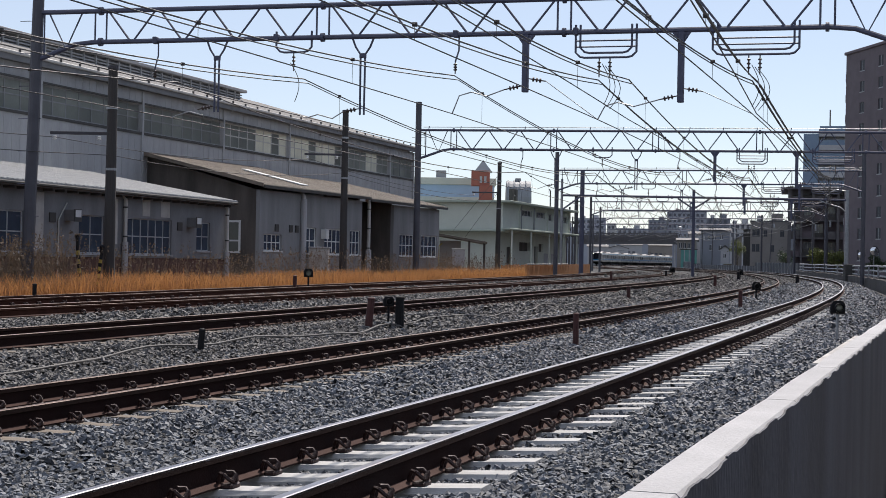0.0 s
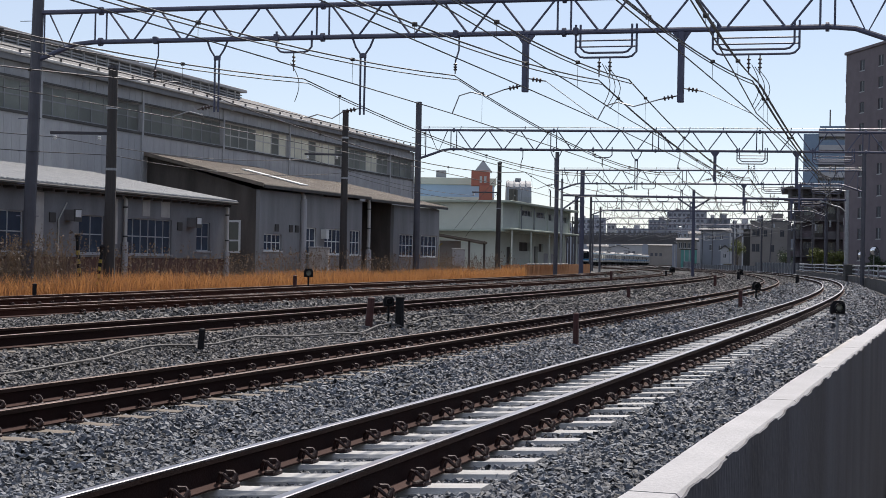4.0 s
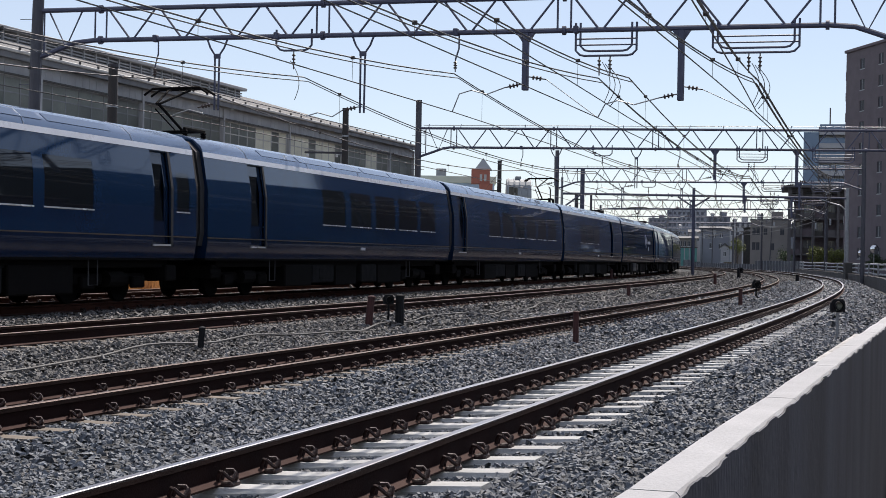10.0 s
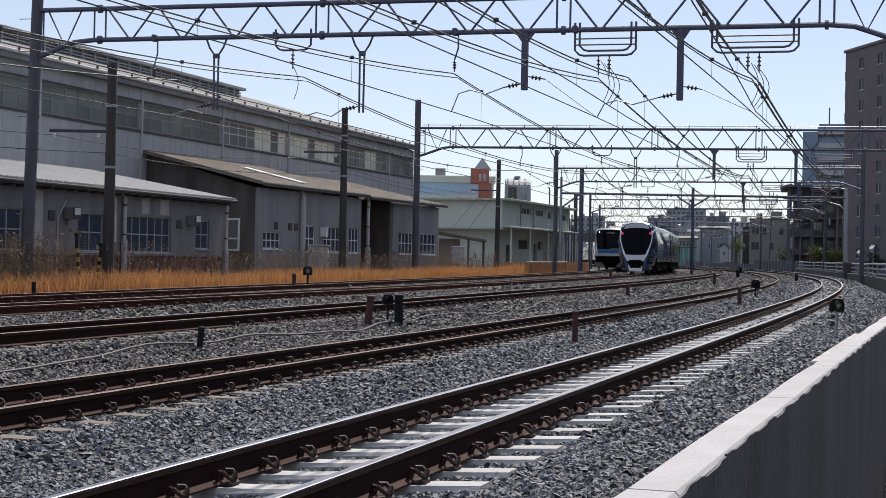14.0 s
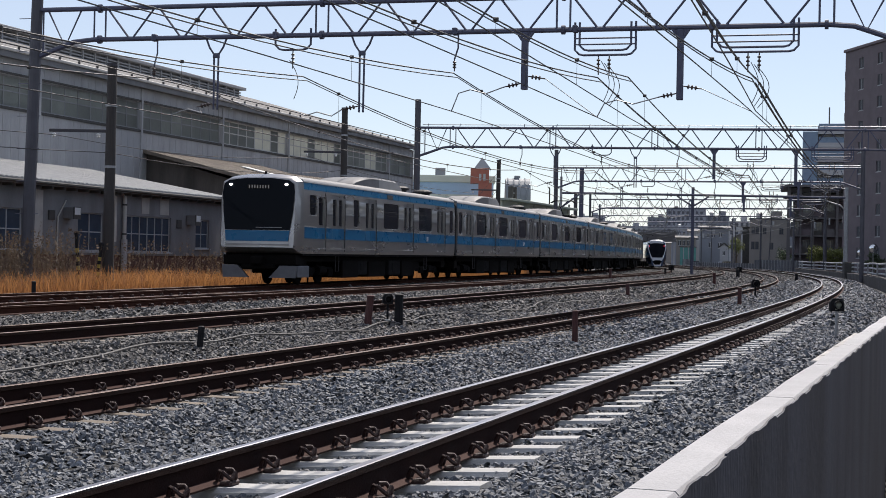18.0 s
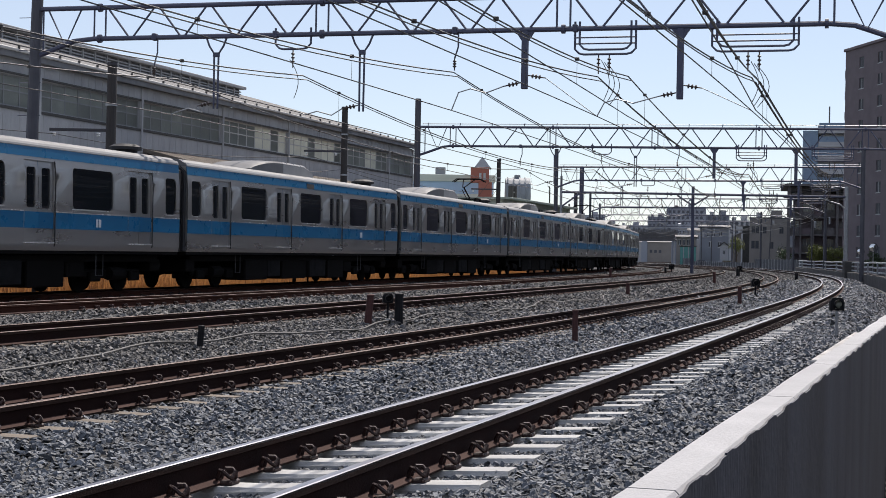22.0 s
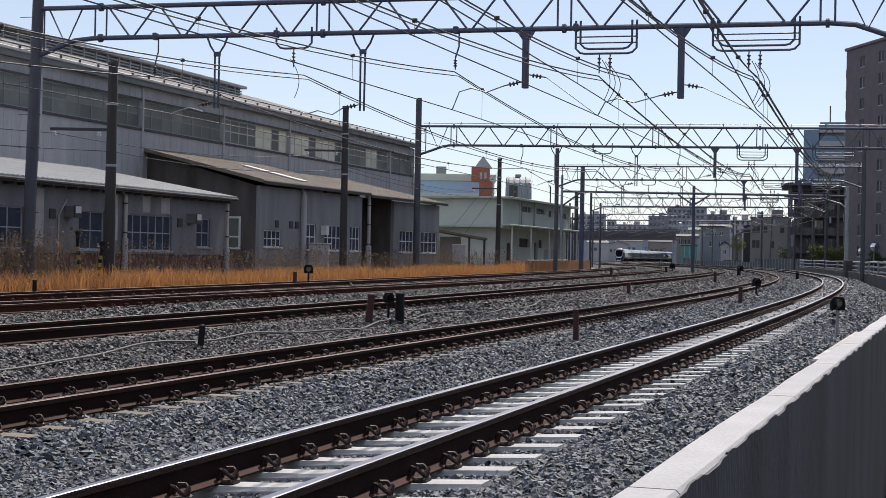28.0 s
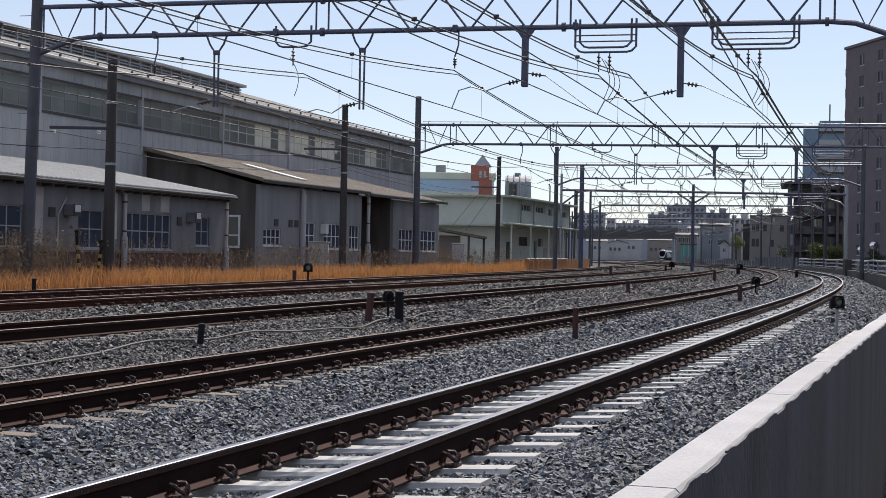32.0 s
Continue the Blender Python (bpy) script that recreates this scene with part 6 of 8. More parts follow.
part("door", Geo().cbox(-4.66, -4.28, 58.88, 58.92, -.4, 1.4, .008, Matrix.Translation((-2.1, 19.5, -.13))), M["pipe"], box)

# cream depot with canopy
depot = thing("cream_depot", "cream two-storey depot with projecting canopy", "building")
fr, L = wall_frame((5.54, 143.0), (14.743, 171.0))
fr = Matrix.Translation((0, 0, .18)) @ fr
CW = [(6.74, 10.5, 5.12, 5.78), (12.2, 15.8, 5.10, 5.76), (16.9, 18.9, 4.95, 5.70), (23.1, 25.6, 4.92, 5.60)]
CD = [(1.9, 3.9, -.9, 2.1), (6.5, 10.6, 1.75, 2.65), (12.4, 13.9, -.9, 2.3), (14.2, 16.2, 1.75, 2.6), (20.2, 22.8, 1.75, 2.6)]
holed_wall(depot, "front_wall", fr, 0, 26.3, 3.5, 6.15, CW, M["cream"], .3)
CD = [(a + 4.5, b + 4.5, c, d) for a, b, c, d in CD]
fl = fr @ Matrix.Translation((0, 1.4, 0))
holed_wall(depot, "lower_wall", fl, .3, 26.0, -1, 3.46, [h for h in CD if h[1] < 26], M["cream"], .3)
part("soffit", Geo().box(0, 26.3, .3, 2.0, 3.462, 3.52, fr), M["cream"], depot)
for a, b, c, d in CW:
    window(depot, fr, a, b, c, d, 3 if b - a > 3 else 2, 1, "pane", .08, .2, "pipe", False)
# dark sheets fill the openings in place of the shaded interior
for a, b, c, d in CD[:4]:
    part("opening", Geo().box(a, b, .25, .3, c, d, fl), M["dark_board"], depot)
for a, b in ((20.9, 22.6), (24.0, 25.4)):
    part("pale_panel", Geo().box(a, b, -.03, -.004, -.3, 1.6, fl), M["white_wall"], depot, "pale metal shutter panel")
part("side_wall", Geo().box(0, .3, .3, 18, -1, 6.15, fr), M["cream"], depot)
part("side_wall", Geo().box(26.0, 26.3, .3, 18, -1, 6.15, fr), M["cream"], depot)
part("back_wall", Geo().box(0, 26.3, 17.7, 18, -1, 6.15, fr), M["cream"], depot)
part("roof_slab", Geo().cbox(-.7, 26.9, -.95, 18.4, 6.15, 6.36, .03, fr), M["canopy"], depot, "pale green roof slab")
part("canopy", Geo().cbox(-.9, 27.2, -.98, -.003, 3.62, 3.8, .04, fr), M["canopy"], depot, "pale green concrete canopy")
part("side_canopy", Geo().cbox(-1.5, 0, -.4, 9, 3.42, 3.62, .04, fr), M["canopy"], depot)
for x in (.25, 7.2, 14.4, 20.6, 26.6):
    part("column", Geo().cbox(x - .07, x + .07, -.9, -.76, -1, 3.62, .02, fr), M["cream"], depot)
for x in (5.6, 11.5, 16.5, 20.9, 25.95):
    part("rib", Geo().box(x - .1, x + .1, -.14, -.002, 3.7, 6.15, fr), M["cream"], depot)
for x in (6.2, 11.0):
    part("downpipe", Geo().tube([(x, -.1, 6.1), (x, -.1, 3.8)], .06, 8, m=fr), M["galv"], depot)
for x in (9.0, 10.3):
    vs = part("roof_vent", Geo().box(x, x + .5, 1.6, 2.0, 6.36, 7.9, fr), M["fascia"], depot, "dark square roof vent")
    part("stack_foot", Geo().box(x - .1, x + .6, 1.5, 2.1, 6.362, 6.6, fr), M["fascia"], vs)
part("stack_brace", Geo().box(9.5, 10.3, 1.7, 1.9, 7.2, 7.35, fr), M["galv"], depot)
part("roof_pipe", Geo().tube([(19.0, .3, 6.36), (19.0, .3, 8.1), (18.6, .3, 8.3)], .07, 8, m=fr), M["fascia"], depot)
annexb = thing("blue_hall", "pale blue hall with cream parapet behind the depot", "building")
part("wall", Geo().box(-14, 5.4, 165, 190, -1, 9.0), M["blue_wall"], annexb)
part("parapet", Geo().cbox(-14.2, 5.6, 164.8, 190.2, 9.0, 9.75, .05), M["cream"], annexb)
part("lower_band", Geo().box(-14, 5.4, 164.9, 165, 6.0, 7.7), M["cream"], annexb)
part("roof_box", Geo().cbox(-.9, .2, 166, 168, 9.75, 10.6, .05), M["tank"], annexb)
tower = thing("red_tower", "small red brick roof tower with pointed cap", "tower")
part("shaft", Geo().box(2.85, 4.75, 160, 162.2, 8.75, 10.3), M["red_brick"], tower)
part("lower_shaft", Geo().box(3.7, 5.05, 159.8, 162.0, -1, 8.75), M["red_brick"], tower)
part("cap", Geo().add([(3.2, 160.2, 10.3), (4.9, 160.2, 10.3), (4.9, 162.2, 10.3), (3.2, 162.2, 10.3), (4.05, 161.2, 11.5)], [(0, 1, 4), (1, 2, 4), (2, 3, 4), (3, 0, 4), (3, 2, 1, 0)]), M["tank"], tower, "grey pyramid cap")
for x in (3.7, 4.15):
    part("slot", Geo().box(x, x + .25, 159.95, 160, 9.0, 9.7), M["white_wall"], tower)
silo = thing("roof_tank", "grey rounded steel tank on the depot roof", "tank")
part("shell", Geo().loft([[(x, 158 + 2.2 * math.cos(q), 6.85 + 2.3 * max(0, math.sin(q))) for q in [math.pi * k / 12 for k in range(13)]] for x in (6.4, 8.9)]), M["tank"], silo)
for x in (6.6, 7.2, 7.8, 8.4):
    part("rib", Geo().tube([(x, 158 + 2.24 * math.cos(q), 6.85 + 2.34 * max(0, math.sin(q))) for q in [math.pi * k / 12 for k in range(13)]], .07, 6), M["tank"], silo)
part("hatch", Geo().cbox(7.3, 7.9, 157.6, 158.4, 9.1, 9.45, .05), M["tank"], silo)


# ---- apartment blocks, fences and town beyond the curve ----
flats = thing("apartment_block", "tall brown tiled apartment block with small windows", "apartment block")
P, Q = Vector((55.7, 213.0)), Vector((66.0, 154.0))
fr, L = wall_frame(P, Q)
fr = Matrix.Translation((0, 0, 1.1)) @ fr
FW = [(u - .7, u + .7, 27.3 - 2.87 * k - .72, 27.3 - 2.87 * k + .72) for u in (4.9, 10.5, 16.4, 23, 30, 38, 46, 54) for k in range(10)]
holed_wall(flats, "facade", fr, 0, L, -1.5, 29.3, FW, M["brown_tile"], .25)
for i, (a, b, c, d) in enumerate(FW):
    g = Geo().box(a, b, .08, .11, c, d, fr)
    w = part("pane", g, M["far_pane"], flats)
    part("window_frame", Geo().box((a + b) / 2 - .03, (a + b) / 2 + .03, .03, .075, c, d, fr).box(a, b, .03, .075, c, c + .06, fr).box(a - .05, b + .05, -.06, .029, c - .09, c - .005, fr), M["galv"], w)
part("end_wall", Geo().box(-.2, 0, 0, 14, -1.5, 29.3, fr), M["brown_tile"], flats)
part("back_wall", Geo().box(0, L, 14, 14.2, -1.5, 29.3, fr), M["brown_tile"], flats)
part("end_wall", Geo().box(L, L + .2, 0, 14, -1.5, 29.3, fr), M["brown_tile"], flats)
part("roof_slab", Geo().cbox(-.4, L + .4, -.25, 14.4, 29.3, 29.7, .05, fr), M["brown_tile"], flats)
for k in range(9):
    z = 25.6 - 2.87 * k
    b = part("balcony", Geo().cbox(-1.0, -.2, .3, 3.0, z, z + .18, .02, fr), M["brown_tile"], flats)
    part("railing", Geo().cbox(-1.02, -.94, .3, 3.0, z + .2, z + 1.2, .02, fr), M["white_wall"] if k % 2 else M["brown_tile"], b)

tower2 = thing("glass_tower", "stepped high-rise with blue glass balconies", "high-rise")
ft = pose(78.3, 332, 1.48, 0, 0, -13.3)
part("left_block", Geo().box(-.6, 2.6, 0, 18, -2, 28.2, ft), M["glass_tower"], tower2)
part("right_block", Geo().box(2.6, 14, 1.5, 20, -2, 29.6, ft), M["white_wall"], tower2)
for k in range(9):
    z = 27.6 - 2.95 * k
    part("balcony", Geo().box(2.7, 13.8, -.6, 1.4, z, z + 1.1, ft), M["white_wall"], tower2)
    part("glass_band", Geo().box(2.8, 13.7, .2, 1.49, z + 1.1, z + 2.3, ft), M["glass_tower"], tower2)
part("mast", Geo().tube([(5, 6, 29.6), (5, 6, 34)], .15, 6, m=ft), M["far_dark"], tower2)

frame_b = thing("dark_frame_building", "dark four-storey frame building behind the fence", "building")
ff = pose(53.0, 236, .0, 0, 0, -12.8)
part("core", Geo().box(.9, 12.5, 3.0, 17, -2, 11.9, ff), M["brown_tile"], frame_b)
for k, z in enumerate((2.5, 5.3, 8.05, 10.8)):
    part("floor_slab", Geo().box(.1, 12.8, .3, 2.99, z - .15, z + .1, ff), M["far_dark"], frame_b)
    for j, x in enumerate((.47, 2.25, 3.95, 5.85, 7.75, 9.4, 11.1)):
        part("railing", Geo().box(x + .02, x + 1.3, .34, .4, z + .1, z + (1.05 if (j + k) % 3 else .8), ff), M[("brown_tile", "far_dark", "fascia")[(j * 2 + k) % 3]], frame_b)
        if (j + k) % 2:
            w = part("window", Geo().box(x + .15, x + 1.35, 2.94, 2.985, z + .3, z + 2.2, ff), M["pane"], frame_b)
            part("frame", Geo().box(x + .72, x + .78, 2.9, 2.935, z + .3, z + 2.2, ff), M["galv"], w)
for x, w in ((.25, .26), (2.05, .12), (3.8, .24), (5.6, .12), (7.5, .2), (9.25, .12), (10.9, .12), (12.5, .24)):
    part("column", Geo().box(x - w, x + w, -.1, .29, -2, 12.9, ff), M["far_dark"], frame_b)
part("top_storey", Geo().box(.2, 12.6, 1.2, 16, 11.95, 12.7, ff), M["far_dark"], frame_b)
part("roof_slab", Geo().box(-1.1, 13.4, -.8, 17.5, 12.75, 13.1, ff), M["far_dark"], frame_b)
part("lower_eave", Geo().box(-.6, 13.0, -.5, 2.9, 11.0, 11.2, ff), M["far_dark"], frame_b)

# grey sheet fence that follows the outer side of the curve
fence = thing("sheet_fence", "grey ribbed sheet fence along the railway", "fence", kind="structure")
for s in np.arange(180, 335, 3.0):
    a, b = on_line(s, OFF["A"] + 4.6), on_line(s + 3, OFF["A"] + 4.6)
    f2, l2 = wall_frame(a[:2], b[:2])
    z = rail_z("A", s) - .4
    g = Geo()
    line = ribbed(.03, l2 - .03, .25, .04)
    n = len(line)
    top = 1.15 if 225 < s < 312 else 1.75
    g.add([f2 @ Vector((x, -q, z)) for x, q in line] + [f2 @ Vector((x, -q, z + top)) for x, q in line], [(i, i + 1, n + i + 1, n + i) for i in range(n - 1)])
    part("panel", g, M["fence_sheet"], fence)
    part("post", Geo().box(-.04, .04, .0, .08, z, z + top + .05, f2), M["galv"], fence)
M.update(
    bar_white=mat("weathered_white_bar", (.42, .44, .45), .6, 0, (.22, .225, .23), .8, 14, .7, .15, .2),
    dark_kerb=mat("dark_stained_concrete", (.075, .07, .068), .9, 0, (.045, .036, .032), 1.1, 18, .8, .3),
)
# white guard rails of the lane beside the nearest track
rail = thing("guard_rail", "white three-bar guard rail beside the lane", "guard rail", kind="structure")
_g0 = np.arange(64, 176, 4.0)
for s in _g0:
    a, b = on_line(s, OFF["A"] + 3.6), on_line(s + 4, OFF["A"] + 3.6)
    f2, l2 = wall_frame(a[:2], b[:2])
    z = rail_z("A", s) - .35
    if int(s) % 12 == 4:
        part("post", Geo().cbox(-.06, .06, .10, .22, z - .3, z + 1.6, .01, f2), M["galv"], rail)
    for j, h in enumerate((.85, 1.22, 1.58)):
        zz = z + h + .025 * math.sin(s * 1.9 + j)
        part("bar", Geo().cbox(.01, l2 - .01, -.02, .08, zz - .065, zz + .065, .03, f2), M["bar_white"], rail)
    part("kerb_wall", Geo().cbox(.005, l2 - .005, .3, .5, z - .6, z + .72 + .04 * math.sin(s * .7), .03, f2), M["dark_kerb"], rail, "dark stained low wall under the rails")
cab2 = thing("concrete_block", "dark grey concrete block at a gantry post", "block")
part("body", Geo().cbox(37.45, 38.35, 142.5, 143.4, -1.4, 1.19, .05), M["fascia"], cab2)


def crown(name, cx, cy, z0, rx, rz, n, material, seed):
    """A crown of small leaf faces gathered in clumps."""
    r = np.random.RandomState(seed)
    k = r.normal(size=(26, 3))
    k /= np.linalg.norm(k, axis=1)[:, None]
    cl = k * np.array([rx, rx, rz]) * r.uniform(.35, .95, (26, 1)) + np.array([cx, cy, z0])
    c = cl[r.randint(0, 26, n)] + r.normal(size=(n, 3)) * np.array([rx, rx, rz]) * .17
    d = r.normal(size=(n, 2, 3))
    d /= np.linalg.norm(d, axis=2)[:, :, None]
    sz = r.uniform(.06, .16, (n, 1)) * max(1, rx / 2)
    v = np.stack([c - d[:, 0] * sz, c + d[:, 1] * sz * .6, c + d[:, 0] * sz, c - d[:, 1] * sz * .6], 1).reshape(-1, 3)
    f = np.arange(4 * n).reshape(-1, 4)
    return big_mesh(name, v, f, material)


M.update(
    leaf=mat("yellow_green_leaf", (.16, .17, .045), .7, 0, (.09, .11, .03), 1.2, 8, .7, 0, .35, island=True),
    leaf_dark=mat("dark_leaf", (.05, .075, .03), .7, 0, (.03, .05, .02), 1.2, 8, .7, 0, .35, island=True),
    bark=mat("bark", (.09, .07, .05), .9, 0, None, 4, 40, .6, .4),
)


def tree(cx, cy, z, h, rx, rz, n, leaf, seed, label):
    t = thing("tree", label, "tree", "trees by the line")
    r = random.Random(seed)
    part("trunk", Geo().tube([(cx, cy, z), (cx + .1, cy, z + h * .5), (cx, cy, z + h)], [.18, .13, .06], 8), M["bark"], t)
    for i in range(4):
        q = i * 1.7 + seed
        part("limb", Geo().tube([(cx, cy, z + h * (.4 + .1 * i)), (cx + math.cos(q) * rx * .6, cy + math.sin(q) * rx * .6, z + h * (.75 + .08 * i))], [.07, .02], 6), M["bark"], t)
    link("crown", crown("crown", cx, cy, z + h, rx, rz, n, M[leaf], seed), M[leaf], t)


tree(46.7, 190, -0.32, 2.6, 1.6, 1.1, 3000, "leaf", 3, "yellow-green shrub tree beside the fence")
tree(49.0, 192, -0.28, 2.3, 1.5, 1.0, 2400, "leaf", 4, "yellow-green shrub tree beside the fence")
tree(52.6, 186, -0.21, 1.5, 1.3, 1.1, 1800, "leaf_dark", 5, "dark evergreen shrub by the flats")
tree(68.4, 306, -0.11, 2.6, 2.1, 1.9, 2200, "leaf_dark", 6, "dark evergreen tree behind the fence")
tree(62.3, 325, -0.23, 4.6, 1.7, 1.7, 2200, "leaf", 7, "yellow-green tree between the houses")

# convex traffic mirrors by the lane
for x, y, z, r in ((46.93, 172, 2.33, .42), (48.36, 172, 2.81, .5)):
    m = thing("traffic_mirror", "round convex traffic mirror with dark rim", "mirror", "traffic mirrors")
    part("pole", Geo().tube([(x, y, -1.4), (x, y, z)], .045, 8), M["galv"], m)
    fm = Matrix.Translation((x, y, z)) @ Matrix.Rotation(math.pi / 2, 4, "X")
    part("rim", Geo().lathe([(r, -.02), (r + .04, -.02), (r + .04, .08), (r, .08)], 20, fm, ring=True), M["steel_dark"], m)
    g = Geo().lathe([(r, 0), (r * .8, .05), (r * .4, .09), (.01, .1)], 20, fm)
    g.smooth = True
    part("mirror", g, mat("mirror_glass", (.8, .8, .8), .03, 1, None, 1, 1, 0, 0), m)


def house(name, label, x0, x1, y, depth, z1, material, wins=(), roof=None, cat="house", group="houses beyond the curve", k=1.0, base=0.0):
    """A box house with windows; k sets it farther back at the same bearing."""
    h = thing(name, label, cat, group)
    up = lambda z: CAM_Z + (z - CAM_Z) * k
    x0, x1, y, z1 = x0 * k, x1 * k, y * k, up(z1)
    z1 += base
    wins = [(a * k, b * k, up(c) + base, up(d) + base) for a, b, c, d in wins]
    fh = pose(x0, y, 0, 0, 0, -math.degrees(math.atan2(x0, y))) if y > 200 else Matrix.Translation((x0, y, 0))
    y, x0, x1 = 0, 0, x1 - x0
    part("wall_shell", Geo().box(x0, x1, y, y + depth, -2.2, z1, fh), M[material], h)
    if roof:
        part("roof", Geo().prism([(x0 - .3, z1), (x1 + .3, z1), ((x0 + x1) / 2, z1 + roof)], y - .3, y + depth + .3, fh), M["fascia"], h)
    else:
        part("parapet", Geo().cbox(x0 - .15, x1 + .15, y - .15, y + depth + .15, z1, z1 + .35, .03, fh), M[material], h)
    for a, b, c, d in wins:
        w = part("window", Geo().box(x0 + a, x0 + b, y - .05, y - .004, c, d, fh), M["pane"], h)
        part("frame", Geo().box(x0 + a - .08, x0 + b + .08, y - .09, y - .055, c - .1, c, fh).box(x0 + (a + b) / 2 - .04, x0 + (a + b) / 2 + .04, y - .09, y - .055, c, d, fh), M["frame_white"], w)
    return h


def town_house(label, x, y, turn, w, z1, material, wins=(), roof="flat", depth=9.0, name="house", cat="house", group="houses beyond the curve", rise=1.6, trim="frame_white"):
    """A house with windows set into its front; turn swings the front towards the line."""
    h = thing(name, label, cat, group)
    fh = pose(x, y, 0, 0, 0, -turn)
    holed_wall(h, "front_wall", fh, 0, w, -2.2, z1, wins, M[material], .15)
    part("wall_shell", Geo().box(0, w, .32, depth, -2.2, z1 - .005, fh), M[material], h)
    if roof == "gable":
        part("roof", Geo().prism([(-.35, z1 - .1), (w / 2, z1 + rise), (w + .35, z1 - .1), (w + .35, z1 + .12), (w / 2, z1 + rise + .25), (-.35, z1 + .12)], -.4, depth + .4, fh), M["fascia"], h)
        part("gable_end", Geo().prism([(0, z1), (w, z1), (w / 2, z1 + rise)], .0, .15, fh), M[material], h)
    elif roof == "eaves":
        part("roof", Geo().loft([[fh @ Vector((xx, yy, zz)) for yy, zz in ((-.5, z1), (depth / 2, z1 + rise), (depth + .5, z1), (depth / 2, z1 + rise - .3))] for xx in (-.4, w + .4)]), M["roof_slate"], h)
        part("gutter", Geo().box(-.4, w + .4, -.62, -.5, z1 - .06, z1 + .06, fh), M["fascia"], h)
    elif roof == "slope":
        part("roof", Geo().prism([(-.4, z1 - .2), (w + .2, z1 + rise - .2), (w + .2, z1 + rise + .05), (-.4, z1 + .05)], -.5, depth + .4, fh), M["white_wall"], h, "pale sloping roof sheet")
        part("gable_end", Geo().prism([(0, z1), (w, z1), (w, z1 + rise - .2)], 0, .15, fh), M[material], h)
    else:
        part("parapet", Geo().cbox(-.12, w + .12, -.12, depth + .1, z1, z1 + .3, .03, fh), M[trim if y < 420 else material], h)
        if w > 6:
            part("roof_house", Geo().box(w * .55, w * .55 + min(3.0, w * .3), 2, 5, z1 + .3, z1 + 2.0, fh), M[material], h)
            part("roof_tank", Geo().lathe([(.01, 0), (.7, 0), (.7, 1.1), (.4, 1.3), (.01, 1.35)], 10, fh @ Matrix.Translation((w * .25, 3, z1 + .3))), M["galv"], h)
    if y < 420 and w > 2.5:
        part("downpipe", Geo().box(w - .22, w - .12, -.1, -.004, -2, z1 - .1, fh), M["galv"], h)
    for a, b, c, d in wins:
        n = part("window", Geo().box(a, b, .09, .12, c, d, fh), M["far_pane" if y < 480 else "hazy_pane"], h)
        if y < 480:
            part("frame", Geo().box(a - .05, b + .05, -.06, .03, c - .1, c - .004, fh).box((a + b) / 2 - .04, (a + b) / 2 + .04, .03, .085, c, d, fh).box(a, b, .03, .085, d - .07, d, fh), M[trim], n)
    return h


town_house("beige rendered house with dark windows behind the fence", 70.5, 352, 11.3, 8.6, 11.0, "beige_wall", [(.45, 1.2, 7.7, 9.3), (.45, 1.2, 4.2, 5.9), (1.35, 2.1, 7.7, 9.3), (1.35, 2.1, 4.2, 5.9), (6.7, 7.6, 7.7, 9.1), (3.0, 3.8, 7.7, 9.1), (4.6, 5.4, 4.2, 5.7)], trim="far_dark")
town_house("dark slim stair tower between two houses", 70.5, 360, 11.1, 1.75, 9.2, "fascia", (), "flat", 6, trim="fascia")
town_house("beige house under a pale sloping roof", 68.2, 362, 10.7, 2.3, 6.6, "beige_wall", [(.35, 1.0, 4.1, 5.5), (1.35, 1.95, 4.1, 5.5)], "slope", 7, rise=1.7)
town_house("small white house with dark gabled roof", 63.4, 350, 10.3, 1.85, 4.4, "white_wall", [(.65, 1.2, 2.6, 3.6)], "gable", 6, rise=.9)
town_house("pale grey two-storey house with small windows", 65.8, 392, 9.5, 7.4, 9.7, "grey_wall", [(1.8, 2.4, 7.4, 8.4), (3.2, 3.8, 7.4, 8.4), (2.3, 3.1, 4.7, 6.1), (4.9, 5.6, 7.5, 8.6), (4.6, 5.5, 4.6, 6.0)], "eaves", 9, rise=.7)
town_house("long beige house with a row of windows", 61.7, 404, 8.8, 5.2, 7.3, "beige_wall", [(.5, 1.2, 5.2, 6.6), (1.6, 2.3, 5.2, 6.6), (2.7, 3.4, 5.2, 6.6), (3.8, 4.5, 5.2, 6.6)], "eaves", 8, rise=.6)
town_house("white house with pale roof beside the crossing", 66.6, 415, 9.2, 3.9, 9.2, "white_wall", [(.5, 1.1, 6.9, 8.1), (2.0, 2.7, 6.9, 8.1)], "eaves", 8, rise=.8)
town_house("grey house with a row of upper windows", 70.3, 470, 8.5, 8.5, 11.0, "far_blue", [(.6 + 1.4 * i, 1.3 + 1.4 * i, 9.2, 10.3) for i in range(5)], "flat", 9)
town_house("low grey house seen under the footbridge", 65.0, 690, 5.4, 9.1, 8.2, "white_wall", [(1 + 2 * i, 2.2 + 2 * i, 4.6, 6.0) for i in range(3)], "eaves", rise=1.0)
town_house("low white house seen under the footbridge", 75.3, 700, 6.1, 9.2, 7.6, "white_wall", [(.9 + 2 * i, 2.0 + 2 * i, 4.2, 5.6) for i in range(3)], "gable", rise=1.3)
town_house("low pale house seen under the footbridge", 83.5, 720, 6.8, 9.9, 9.6, "white_wall", [(1 + 2.2 * i, 2.3 + 2.2 * i, 5.2, 6.6) for i in range(3)], "eaves", rise=.9)
